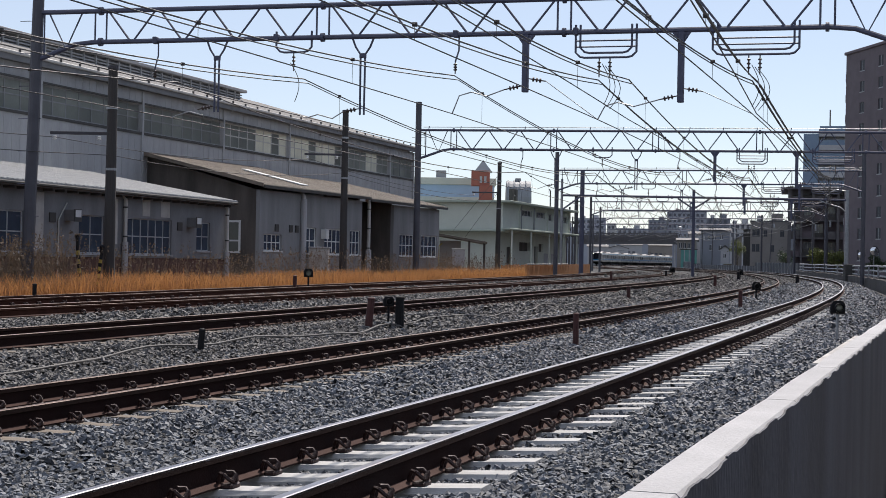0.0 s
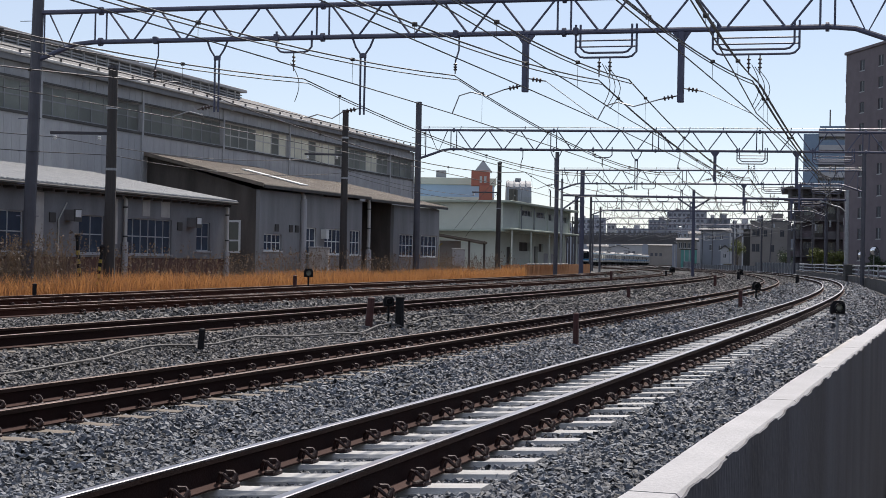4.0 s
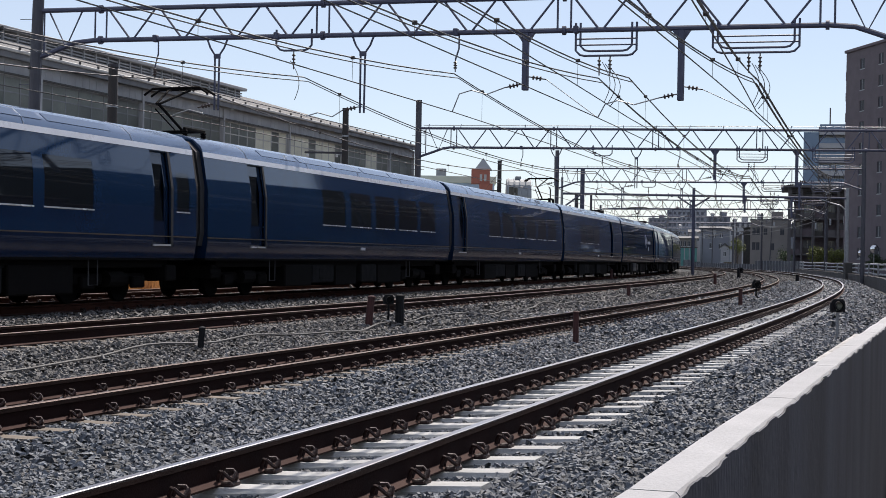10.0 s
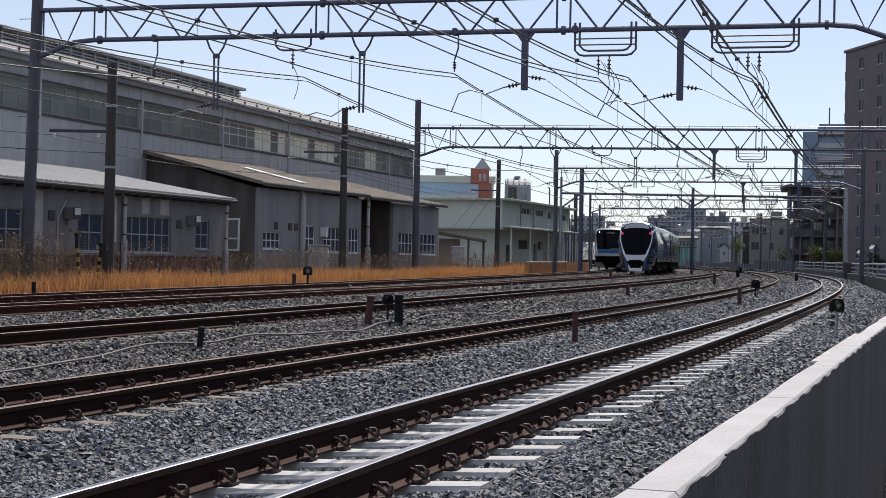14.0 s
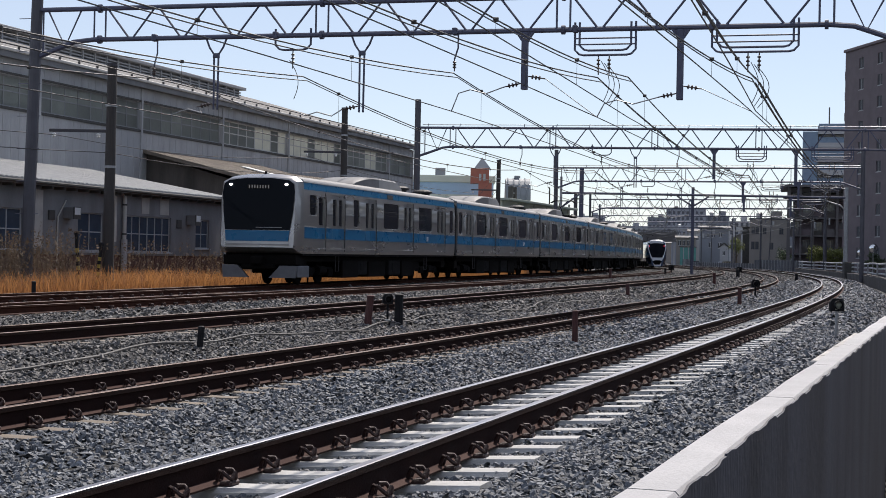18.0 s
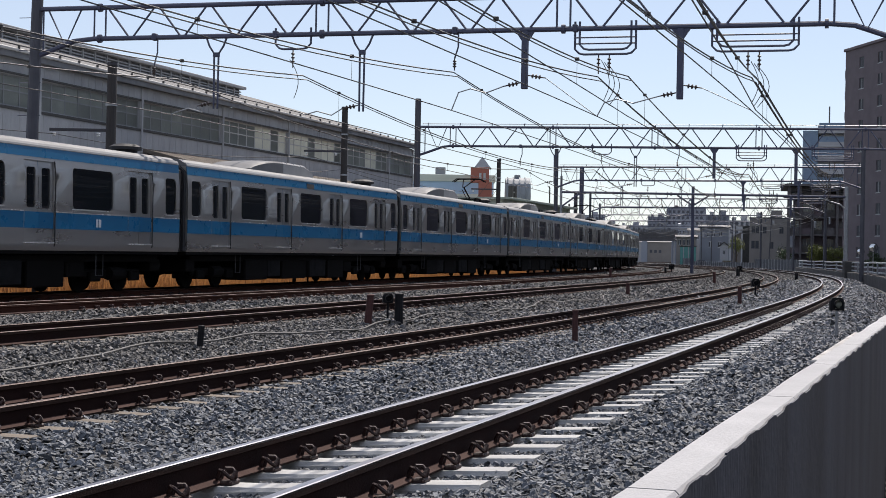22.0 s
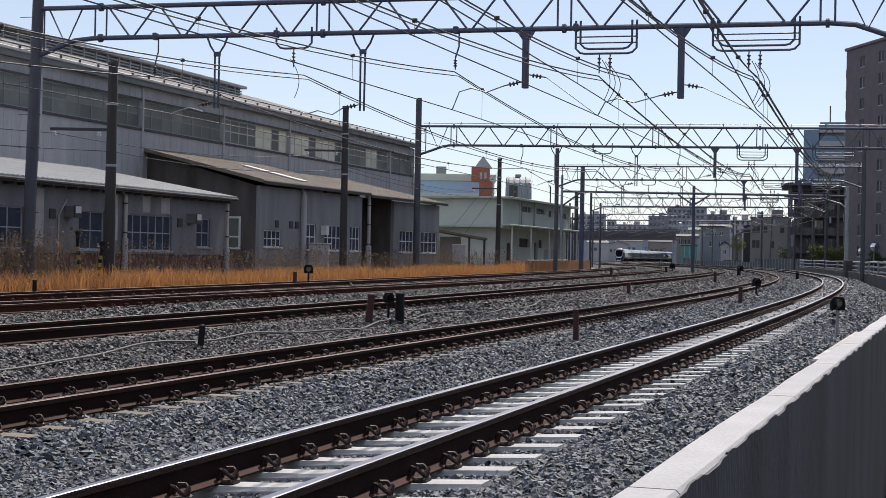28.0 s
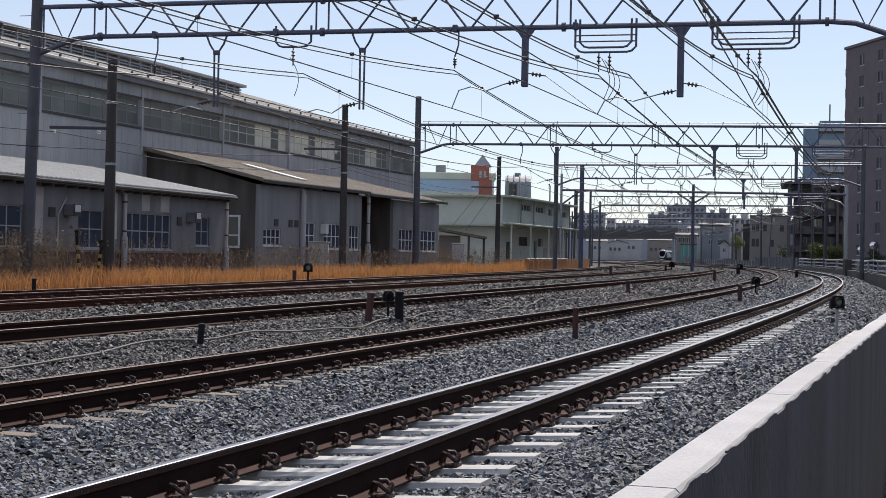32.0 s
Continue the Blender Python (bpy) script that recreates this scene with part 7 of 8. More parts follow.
town_house("low beige house beside the footbridge stair", 97.0, 724, 7.6, 11.1, 9.6, "beige_wall", [(1 + 2.1 * i, 2.2 + 2.1 * i, 4.6, 6.0) for i in range(3)], "eaves", rise=.9)
town_house("grey house behind the frame building", 95.0, 430, 12.5, 7.4, 12.0, "grey_wall", [(1 + 2 * i, 2.2 + 2 * i, 8.6, 10.0) for i in range(3)], "flat", 9)
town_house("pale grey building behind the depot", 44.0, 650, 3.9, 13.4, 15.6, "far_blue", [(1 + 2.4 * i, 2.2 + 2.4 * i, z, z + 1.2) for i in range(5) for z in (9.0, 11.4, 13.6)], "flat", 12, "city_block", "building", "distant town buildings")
for x, y, turn, w, z1, mt, c0, dc, nc, levels in ((115.2, 790, 8.3, 20.1, 28.3, "far_blue", 0.99, 2.32, 8, (25.6, 22.6, 19.8, 16.8)),
                                                  (105.6, 790, 7.6, 9.6, 23.4, "grey_wall", 0.79, 2.04, 4, (21, 18.4, 15)),
                                                  (68.7, 790, 5, 15, 23.5, "far_blue", 0.76, 2.33, 6, (21.3, 18.6, 15.6)),
                                                  (96.1, 560, 9.7, 8.5, 17.8, "grey_wall", 0.70, 1.85, 4, (16, 13.4)),
                                                  (96.9, 520, 10.6, 7.5, 14.8, "white_wall", 0.70, 1.70, 4, (13.1, 10.6)),
                                                  (84.3, 790, 6.1, 4.6, 21.1, "white_wall", 0.62, 1.98, 2, (18.6, 15.3)),
                                                  (89.1, 790, 6.4, 16.4, 18.7, "far_blue", 1.08, 2.57, 6, (16.6, 13.7))):
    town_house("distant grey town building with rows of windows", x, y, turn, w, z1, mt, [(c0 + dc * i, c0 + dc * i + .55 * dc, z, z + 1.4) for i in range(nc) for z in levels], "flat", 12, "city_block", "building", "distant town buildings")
for i in range(8):                                  # hidden behind the nearer houses, added to keep bright sky off the train sides
    town_house("plain hidden town house, added to block reflected sky", 136 + i * 19, 735 - i * 9, 10 + 2 * i, 18.5, 12.0 + (i * 5) % 4, ("far_blue", "beige_wall", "grey_wall", "white_wall")[i % 4], [(1.5 + 4 * j, 3.5 + 4 * j, z, z + 1.4) for j in range(4) for z in (5.0, 8.5)], ("flat", "eaves")[i % 2], 12, "town_house", "house", "distant town houses")
# slim poles among the houses
for x, y, h, lean, r in ((51.75, 316, 8.57, 0.00, .16), (53.75, 318, 8.01, 0.00, .12), (56.25, 320, 8.96, 0.10, .12), (61.55, 322, 9.56, 0.00, .13), (68.25, 318, 10.88, 0.60, .14), (44.85, 186, 7.24, 0.00, .09), (46.85, 187, 7.78, 0.00, .08)):
    p = thing("street_pole", "slim dark street pole among the houses", "pole", "street poles")
    part("shaft", Geo().tube([(x - lean, y, -2), (x, y, h)], [r, r * .7], 8), M["steel_dark"], p)
    part("cross_arm", Geo().box(x - .7, x + .7, y - .12, y - .05, h - .6, h - .5), M["steel_dark"], p)
    part("transformer", Geo().tube([(x + .3, y - .15, h - 2.0), (x + .3, y - .15, h - 1.2)], .22 if y > 200 else .12, 10), M["galv"], p)
# footbridge over the far tracks: lattice girders with a pale screen, and a stair at its end
bridge = thing("footbridge", "dark steel lattice footbridge over the far tracks", "bridge")
fr, L = wall_frame((37.4, 440.0), (64.9, 428.0))
fr = fr @ Matrix(((1, 0, 0, 0), (0, 1, 0, 0), (.012, 0, 1, 0), (0, 0, 0, 1)))
part("deck", Geo().box(-.5, L, 0, 3.0, 6.15, 6.75, fr), M["far_dark"], bridge)
for y in (0.05, 2.95):
    part("top_rail", Geo().box(-.5, L, y - .1, y + .1, 9.1, 9.35, fr), M["far_dark"], bridge)
    part("mid_rail", Geo().box(-.5, L, y - .06, y + .06, 7.95, 8.08, fr), M["far_dark"], bridge)
    for i in range(int(L / 1.5)):
        x = i * 1.5
        part("truss_bar", Geo().tube([(x, y, 6.75), (x + 1.5, y, 9.1)], .07, 5, m=fr).tube([(x + 1.5, y + .02, 6.75), (x, y + .02, 9.1)], .07, 5, m=fr).box(x - .07, x + .07, y - .07, y + .07, 6.75, 9.9 if i % 3 == 0 else 9.1, fr), M["far_dark"], bridge)
part("screen", Geo().box(0, L, 2.98, 3.04, 6.75, 8.9, fr), M["far_dark"], bridge, "grey screen along the walkway")
part("hand_rail", Geo().box(-.5, L, .0, .1, 9.8, 9.92, fr), M["galv"], bridge)
for x in (.8, L - .7):
    for y in (.5, 2.3):
        part("pier", Geo().box(x - .2, x + .2, y, y + .4, -2, 6.15, fr), M["far_blue"], bridge)
g = Geo()
g.loft([[fr @ Vector((x, y, z)) for y, z in ((.2, zz), (2.8, zz), (2.8, zz + .5), (.2, zz + .5))] for x, zz in ((L, 6.2), (L + 4.5, 2.6), (L + 9, -1.5))])
part("stair", g, M["far_dark"], bridge)
for y in (.2, 2.8):
    part("stair_rail", Geo().tube([(L, y, 7.7), (L + 9, y, .1)], .06, 5, m=fr).tube([(L, y, 7.2), (L + 9, y, -.4)], .05, 5, m=fr), M["galv"], bridge)
for x in (L - .2, L + 1.6, L + 3.4):
    part("stair_post", Geo().box(x - .14, x + .14, .1, .3, -2, 7.0 - .84 * max(0, x - L), fr), M["white_wall"], bridge)
sign = thing("teal_shed", "long teal sheet-metal shed by the crossing", "shed")
fs = pose(60.2, 388, 0, 0, 0, -8.8)
part("body", Geo().cbox(0, 4.0, 0, 3, -2, 4.6, .05, fs), M["green_sign"], sign)
part("roof", Geo().cbox(-.2, 4.2, -.3, 3.2, 4.65, 4.85, .05, fs), M["fascia"], sign)
for x in (.9, 2.1, 3.2):
    part("post", Geo().box(x - .1, x + .1, -.16, -.05, -2, 4.6, fs), M["white_wall"], sign)

# unseen houses added to close the place and shape what the trains reflect
for i, (x0, x1, y, z1, mt) in enumerate([(-46, -37, -16, 8, "beige_wall"), (-3, 9, -19, 7, "brown_tile"), (10, 24, -23, 10, "beige_wall"), (-64, -46, -30, 11, "beige_wall")]):
    house("house", "plain unseen house behind the viewer, added for reflections", x0, x1, y - 9, 9, z1, mt, (), 1.8, "house", "houses across the lane")
for x0, x1, y, dep, z1, mt in ((11.5, 20, -8, 9, 4, "fascia"), (13, 22, 4, 10, 4.5, "brown_tile"), (16.5, 26, 17, 11, 3.6, "brown_tile"), (20.5, 30, 31, 12, 4.2, "fascia"), (26, 36, 46, 13, 4.6, "brown_tile"), (32, 44, 62, 14, 4.2, "brown_tile"), (38, 50, 80, 15, 5.5, "fascia"), (48, 62, 99, 18, 8, "fascia")):
    house("house", "plain unseen house across the lane, added for reflections", x0, x1, y, dep, z1, mt, (), None, "house", "houses across the lane")
house("apartment_block", "dark unseen block beside the lane, added for reflections", 70, 86, 104, 44, 22, "fascia", (), None, "apartment block", "blocks across the lane")


# ---- small things beside the tracks ----
M.update(
    sig_black=mat("black_signal_paint", (.014, .014, .016), .75, 0, None, 4, 60, .5, .1, spec=.2),
    rust_red=mat("rusty_red_post", (.07, .022, .02), .8, 0, (.04, .022, .02), 5, 60, .6, .3),
    lens=mat("pale_lens", (.34, .35, .29), .2, 0, (.26, .27, .22), 5, 50, .4, 0),
    cable=mat("grey_cable", (.13, .122, .115), .7, 0, (.085, .078, .075), 3, 40, .5, .1),
    yellow=mat("yellow_paint", (.36, .27, .05), .6, 0, None, 4, 40, .4, .1),
    stake=mat("orange_brown_stake", (.46, .22, .09), .85, 0, (.32, .14, .06), 3, 40, .5, .2),
)


let_light_through(M["stake"], (.55, .27, .1), .3)


def dwarf_signal(x, y, z0, z1, post, turn=0.0, s=1.0, label="black dwarf shunting signal on a thin post", glass="lens"):
    t = thing("dwarf_signal", label, "signal", "dwarf signals")
    m = pose(x, y, 0, 0, 0, turn)
    part("post", Geo().tube([(0, 0, z0), (0, 0, z1 - .1)], .032 * s, 8, m=m), M["galv" if post else "sig_black"], t)
    h = .15 * s
    head = part("head", Geo().prism([(-h, z1 - h * .9), (h, z1 - h * .9), (h, z1 + h * .4), (h * .65, z1 + h * .95), (-h * .65, z1 + h * .95), (-h, z1 + h * .4)], -.06 * s, .06 * s, m), M["sig_black"], t)
    part("hood", Geo().lathe([(.085 * s, 0), (.1 * s, 0), (.1 * s, .12 * s), (.085 * s, .12 * s)], 16, m @ Matrix.Translation((.01, -.06 * s, z1)) @ Matrix.Rotation(math.pi / 2, 4, "X"), ring=True), M["sig_black"], head)
    part("lens", Geo().lathe([(.082 * s, 0), (.06 * s, .02), (.02, .03)], 16, m @ Matrix.Translation((.01, -.062 * s, z1)) @ Matrix.Rotation(math.pi / 2, 4, "X")), M[glass], head)
    part("lens_bar", Geo().box(-.05 * s, .05 * s, -.075 * s, -.066 * s, z1 - .10 * s, z1 - .075 * s, m), M[glass], head)
    part("base", Geo().cbox(-.08 * s, .08 * s, -.08 * s, .08 * s, z0 - .1, z0 + .05, .01, m), M["concrete"], t)


def marker_post(x, y, z0, z1, r=.035, mt="rust_red", lean=0.0, label="rusty red marker post in the ballast"):
    t = thing("marker_post", label, "post", "marker posts")
    part("shaft", Geo().tube([(x, y, z0 - .15), (x + lean, y, z1)], [r * 1.1, r], 10), M[mt], t)
    part("cap", Geo().lathe([(r, 0), (r * 1.15, .005), (r * 1.1, .03), (r * .5, .045)], 10, Matrix.Translation((x + lean, y, z1 - .01))), M[mt], t)


dwarf_signal(6.618, 25.65, -0.38, 0.22, True, 0, .78)
# the pair of posts with the target between two tracks
marker_post(-1.437, 29.9, -0.43, 0.10, .07, "rust_red", .06, "short rusty red post beside a signal")
marker_post(-0.855, 31.15, -0.47, 0.10, .085, "sig_black", 0, "short black steel post beside a signal")
dwarf_signal(-1.079, 31, -0.43, 0.03, False, 10, .72, "black disc signal between two short posts", "sig_black")
marker_post(-3.532, 22.45, -0.49, -0.21, .045, "sig_black", .03, "low dark post with a cable clipped on")
marker_post(2.375, 27.1, -0.54, -0.03, .05, "rust_red", 0, "short rusty post beside the track")
marker_post(7.038, 57.9, -0.40, 0.00, .07, "rust_red")
marker_post(10.518, 54.05, -0.52, -0.00, .07, "rust_red")
marker_post(16.138, 90.75, -0.40, 0.26, .09, "rust_red")
dwarf_signal(13.288, 64.9, -0.53, 0.03, False, 0, 1.2, "dark unlit dwarf signal between the tracks", "sig_black")
marker_post(10.128, 92.05, -0.27, 0.38, .08, "rust_red")
marker_post(30.618, 132.3, -0.51, 0.03, .14, "sig_black")
dwarf_signal(-4.982, 57, -0.34, 0.31, False, 0, 1.15, "black round signal target before the reeds")
marker_post(-5.482, 57, -0.40, 0.18, .07, "rust_red", 0, "dark red post beside the signal target")
marker_post(-11.432, 43, -0.82, -0.02, .06, "sig_black", 0, "dark short post at the reed edge")
dwarf_signal(22.208, 148.3, -0.26, 0.34, False, 0, 1.8, "dark unlit dwarf signal between the tracks", "sig_black")
marker_post(20.418, 140, -0.32, 0.28, .1, "sig_black")
dwarf_signal(25.218, 130, -0.40, 0.32, False, 0, 1.7, "dark unlit dwarf signal between the tracks", "sig_black")
marker_post(24.318, 126, -0.41, 0.36, .12, "sig_black")

# cable lying over the ballast
for t0, o_fn, s0, s1 in (("C", lambda s: 1.75 + .16 * math.sin(s * .55 + .6) + .08 * math.sin(s * 1.3), -12, 60), ("E", lambda s: 1.75 + .2 * math.sin(s * .3) + .1 * math.sin(s * 1.1), 10, 70)):
    c = thing("ground_cable", "pale grey cable lying loosely on the ballast", "cable", "ground cables")
    pts = []
    for s in np.arange(s0, s1, .5):
        o = OFF[t0] + o_fn(s)
        x, y, a = on_line(s, o)
        pts.append((x, y, bed_z(s, o) + .06 + .02 * math.sin(s * 2.1)))
    part("cable", Geo().tube(pts, .016, 8), M["cable"], c)

# cable trough lids beside the wall
for i in range(7):
    p = WALL_0 + WALL_DIR * (17.2 + i * 1.02) + WALL_N * -.45
    tr = tagged(part("cable_trough", Geo().cbox(-.5, .5, -.2, .2, -.75, -.13, .02, Matrix(((WALL_DIR.x, WALL_N.x, 0, p.x), (WALL_DIR.y, WALL_N.y, 0, p.y), (0, 0, 1, 0), (0, 0, 0, 1)))), M["concrete"]), "pale concrete cable trough beside the wall", "cable trough", "cable troughs")

# striped stakes and small signs in front of the annex
for x, y, h, lean in ((-11.66, 49.5, 2.0, -.16), (-11.2, 49.5, 1.65, .2)):
    p = thing("striped_stake", "leaning black and yellow striped warning stake in the reeds", "stake", "striped stakes")
    for k in range(14):
        part("stripe", Geo().tube([(x + lean * k / 14, y, -.6 + k * h / 14), (x + lean * (k + 1) / 14, y, -.6 + (k + 1) * h / 14)], .055 + .002 * (k % 2), 8), M["yellow" if k in (4, 6, 8, 10) else "sig_black"], p)
    part("cap", Geo().lathe([(.055, 0), (.085, .01), (.085, .09), (.03, .12)], 10, Matrix.Translation((x + lean, y, h - .6))), M["sig_black"], p)
# low stake fence past the reeds
fen = thing("board_fence", "low fence of orange-brown boards with pale rail tops", "fence")
_fr = random.Random(3)
for i, s in enumerate(np.arange(82, 150, .62)):
    x, y, a = on_line(s, -4.6)
    z = rail_z("E", s)
    w = .15 + .03 * _fr.random()
    m = pose(x, y, 0, 0, _fr.uniform(-2, 2), -math.degrees(a))
    part("board", Geo().cbox(-.02, .02, -w - .05, w + .05, z - .7, z + .62 + _fr.uniform(-.06, .05), .008, m), M["stake"], fen)
    if i % 4 < 3 and 92 < s < 118:
        x2, y2, _ = on_line(s + .6, -4.55)
        part("rail", Geo().tube([(x + .05, y, z + .66), (x2 + .05, y2, z + .66)], .04, 6), M["pipe"], fen)
# steel posts between the depot and the line
for x, y, z1, r in ((16.0, 185, 8.9, .26), (15.3, 186, 7.6, .12), (15.0, 178, 6.2, .1), (17.2, 214, 6.4, .18)):
    p = thing("steel_post", "dark steel post beside the depot", "post", "posts by the depot")
    part("shaft", Geo().tube([(x, y, -1.4), (x, y, z1)], [r, r * .85], 10), M["steel_dark"], p)
    part("collar", Geo().lathe([(r, 0), (r + .08, 0), (r + .08, .3), (r, .3)], 10, Matrix.Translation((x, y, z1 * .62))), M["fascia"], p)
    part("bracket", Geo().box(x - .5, x + .5, y - .08, y + .08, z1 - .7, z1 - .55), M["fascia"], p)
# dark car by the depot and one beyond the far fence
def small_car(x, y, z, turn, mt, label, lamp="frame_white"):
    c = thing("parked_car", label, "car", "parked cars")
    m = pose(x, y, z, 0, 0, turn)
    part("body", Geo().prism([(-2.0, .35), (2.0, .35), (2.05, .75), (1.2, .9), (-1.9, .92), (-2.05, .7)], -.8, .8, m), M[mt], c)
    part("cabin", Geo().prism([(-1.8, .9), (1.1, .9), (.5, 1.42), (-1.4, 1.45)], -.7, .7, m), M["glass"], c)
    for x1 in (-1.3, 1.3):
        for y1 in (-.78, .78):
            part("wheel", Geo().lathe([(.1, -.1), (.31, -.1), (.31, .1), (.1, .1)], 14, m @ Matrix.Translation((x1, y1, .31)) @ Matrix.Rotation(math.pi / 2, 4, "X")), M["rubber"], c)
    for y1 in (-.55, .55):
        part("headlight", Geo().cbox(1.98, 2.06, y1 - .15, y1 + .15, .6, .74, .01, m), M[lamp], c)
    return c
small_car(9.2, 152, -.83, 76, "sig_black", "dark parked car under the depot canopy")
small_car(56.4, 307, -.25, 200, "pipe", "light grey parked car behind the far fence")
LANE_CAR = small_car(0, 0, 0, 0, "white_wall", "white car driving along the lane behind the fence", "white_lamp")
shed = thing("small_shed", "small brown shed with yellow pipe beside the lean-to", "shed")
part("body", Geo().cbox(-.25, 1.3, 112, 115, -.9, 2.3, .02), M["beige_wall"], shed)
part("roof", Geo().prism([(-.9, 2.75), (3.2, 2.1), (3.2, 2.25), (-.9, 2.9)], 111, 117), M["roof_brown"], shed)
for x in (1.9, 3.0):
    part("post", Geo().cbox(x - .08, x + .08, 111.4, 111.6, -.9, 2.3, .01), M["dark_board"], shed)
part("pipe", Geo().tube([(-.32, 111.9, -.8), (-.32, 111.9, 1.9), (-.05, 111.9, 2.1)], .05, 8), M["yellow"], shed)

# control box and pale drum by the shed
box2 = thing("control_box", "pale grey control box on a stand beside the shed", "cabinet", "trackside cabinets")
part("body", Geo().cbox(.65, 1.5, 105, 105.6, .5, 1.62, .03), M["white_wall"], box2)
part("lid", Geo().cbox(.6, 1.55, 104.95, 105.65, 1.62, 1.7, .02), M["pipe"], box2)
part("leg", Geo().box(.7, .78, 105.1, 105.2, -.8, .5), M["galv"], box2)
part("leg", Geo().box(1.37, 1.45, 105.1, 105.2, -.8, .5), M["galv"], box2)
for p0, p1 in (((.7, 110, 3.0), (4.15, 112, 7.4)), ((1.6, 110, 2.6), (4.15, 112, 6.2))):
    w = thing("guy_wire", "thin dark guy wire staying the line pole", "wire", "guy wires")
    part("strand", Geo().tube([p0, p1], .014, 5), M["wire"], w)


# ---- sleepers and rail fastenings ----
def sleeper_geo():
    g = Geo()
    g.loft([[(dx, y, z) for dx, z in ((-.12, -.36), (.12, -.36), (.115, -.21), (.092, top), (-.092, top), (-.115, -.21))] for y, top in ((-1.03, -.186), (-.55, -.178), (-.25, -.19), (.25, -.19), (.55, -.178), (1.03, -.186))])
    return g.mesh("sleeper")


def clip_geo(sgn):
    """A spring clip with its curled arms and shoulder."""
    g = Geo()
    y = .075 * sgn
    g.cbox(-.075, .075, min(y, y + .085 * sgn), max(y, y + .085 * sgn), -.19, -.15, .012)
    for d in (-1, 1):
        g.tube([(d * .02, y + .07 * sgn, -.145), (d * .065, y + .06 * sgn, -.12), (d * .075, y + .03 * sgn, -.085), (d * .05, y, -.08), (d * .035, y - .02 * sgn, -.115), (d * .03, y - .028 * sgn, -.148)], .014, 6)
    g.tube([(-.03, y + .07 * sgn, -.14), (0, y + .085 * sgn, -.10), (.03, y + .07 * sgn, -.14)], .016, 6)
    return g.mesh("rail_clip")


_sl, _cl = sleeper_geo(), [clip_geo(-1), clip_geo(1)]
_slo = _sl.copy()
t_near = dict(A=-30, B=-16, C=-1, D=3, E=7)      # fastenings where the camera passes near
for t, s0, s1, gap in (("A", -51.05, 110, .60), ("B", -50, 100, .60), ("C", -48, 110, .60), ("D", -50, 90, .60), ("E", -49, 90, .60)):
    for i in range(int((s1 - s0) / gap)):
        s = s0 + i * gap
        m = track_pose(t, s) @ pose(0, 0, random.uniform(-.008, .004), 0, 0, random.uniform(-.5, .5))
        sl = link("sleeper", _sl if t == "A" else _slo, M["sleeper"] if t == "A" else M["sleeper_old"], TRACKS[t], m)
        if t_near[t] < s < {"A": 25, "B": 25, "C": 25, "D": 18, "E": 18}[t]:
            for r in (-.566, .566):
                for k in (0, 1):
                    link("rail_clip", _cl[k], M["clip"], sl, Matrix.Translation((0, r, -.03)) @ Matrix.Diagonal((.82, .9, .82, 1)))


# ---- loose stones and dry reeds ----
def bed_many(s, o):
    """bed_z for arrays."""
    z = {t: rail_z(t, s) for t in "ABCDE"}
    e = z["E"] + GROUND_Z
    cols = [e - .05, e, e + .02, e + .1, z["E"] - .24]
    for t in "EDCBA":
        h, k = z[t] - (.262 if t == "A" else .215), CANT[t] * 1.1
        cols += [h + k, h - k + (.035 if t == "A" else 0)]
    cols += [z["A"] - .15, z["A"] - .5, z["A"] - np.interp(s, (0, 330), (.6, .12))]
    cols = np.array(cols)
    co = np.array(_ctrl_o)
    i = np.clip(np.searchsorted(co, o) - 1, 0, len(co) - 2)
    u = (o - co[i]) / (co[i + 1] - co[i])
    k = np.arange(len(s))
    out = cols[i, k] * (1 - u) + cols[i + 1, k] * u
    for a, b in (("E", "D"), ("D", "C"), ("C", "B"), ("B", "A")):
        lo, hi = OFF[a] + 1.25, OFF[b] - 1.25
        m = (o > lo) & (o < hi)
        out[m] -= .10 * np.sin(math.pi * (o[m] - lo) / (hi - lo))
    return out


def plan_many(s, o):
    a = np.interp(s, _s, _a)
    return np.interp(s, _s, _x) + o * np.cos(a), np.interp(s, _s, _y) - o * np.sin(a)


STARTS = dict(A=-27, B=-14, C=0, D=4, E=8)


# a broken block: eight corners, the hidden underside left open
STONE = np.array([(4, 5, 6), (4, 6, 7), (0, 1, 5), (0, 5, 4), (1, 2, 6), (1, 6, 5), (2, 3, 7), (2, 7, 6), (3, 0, 4), (3, 4, 7)])
CORNER = np.array([(-1, -.9, -.7), (1, -.8, -.7), (.9, .9, -.7), (-.9, .8, -.7), (-.72, -.62, .7), (.66, -.7, .62), (.72, .58, .7), (-.6, .7, .6)])


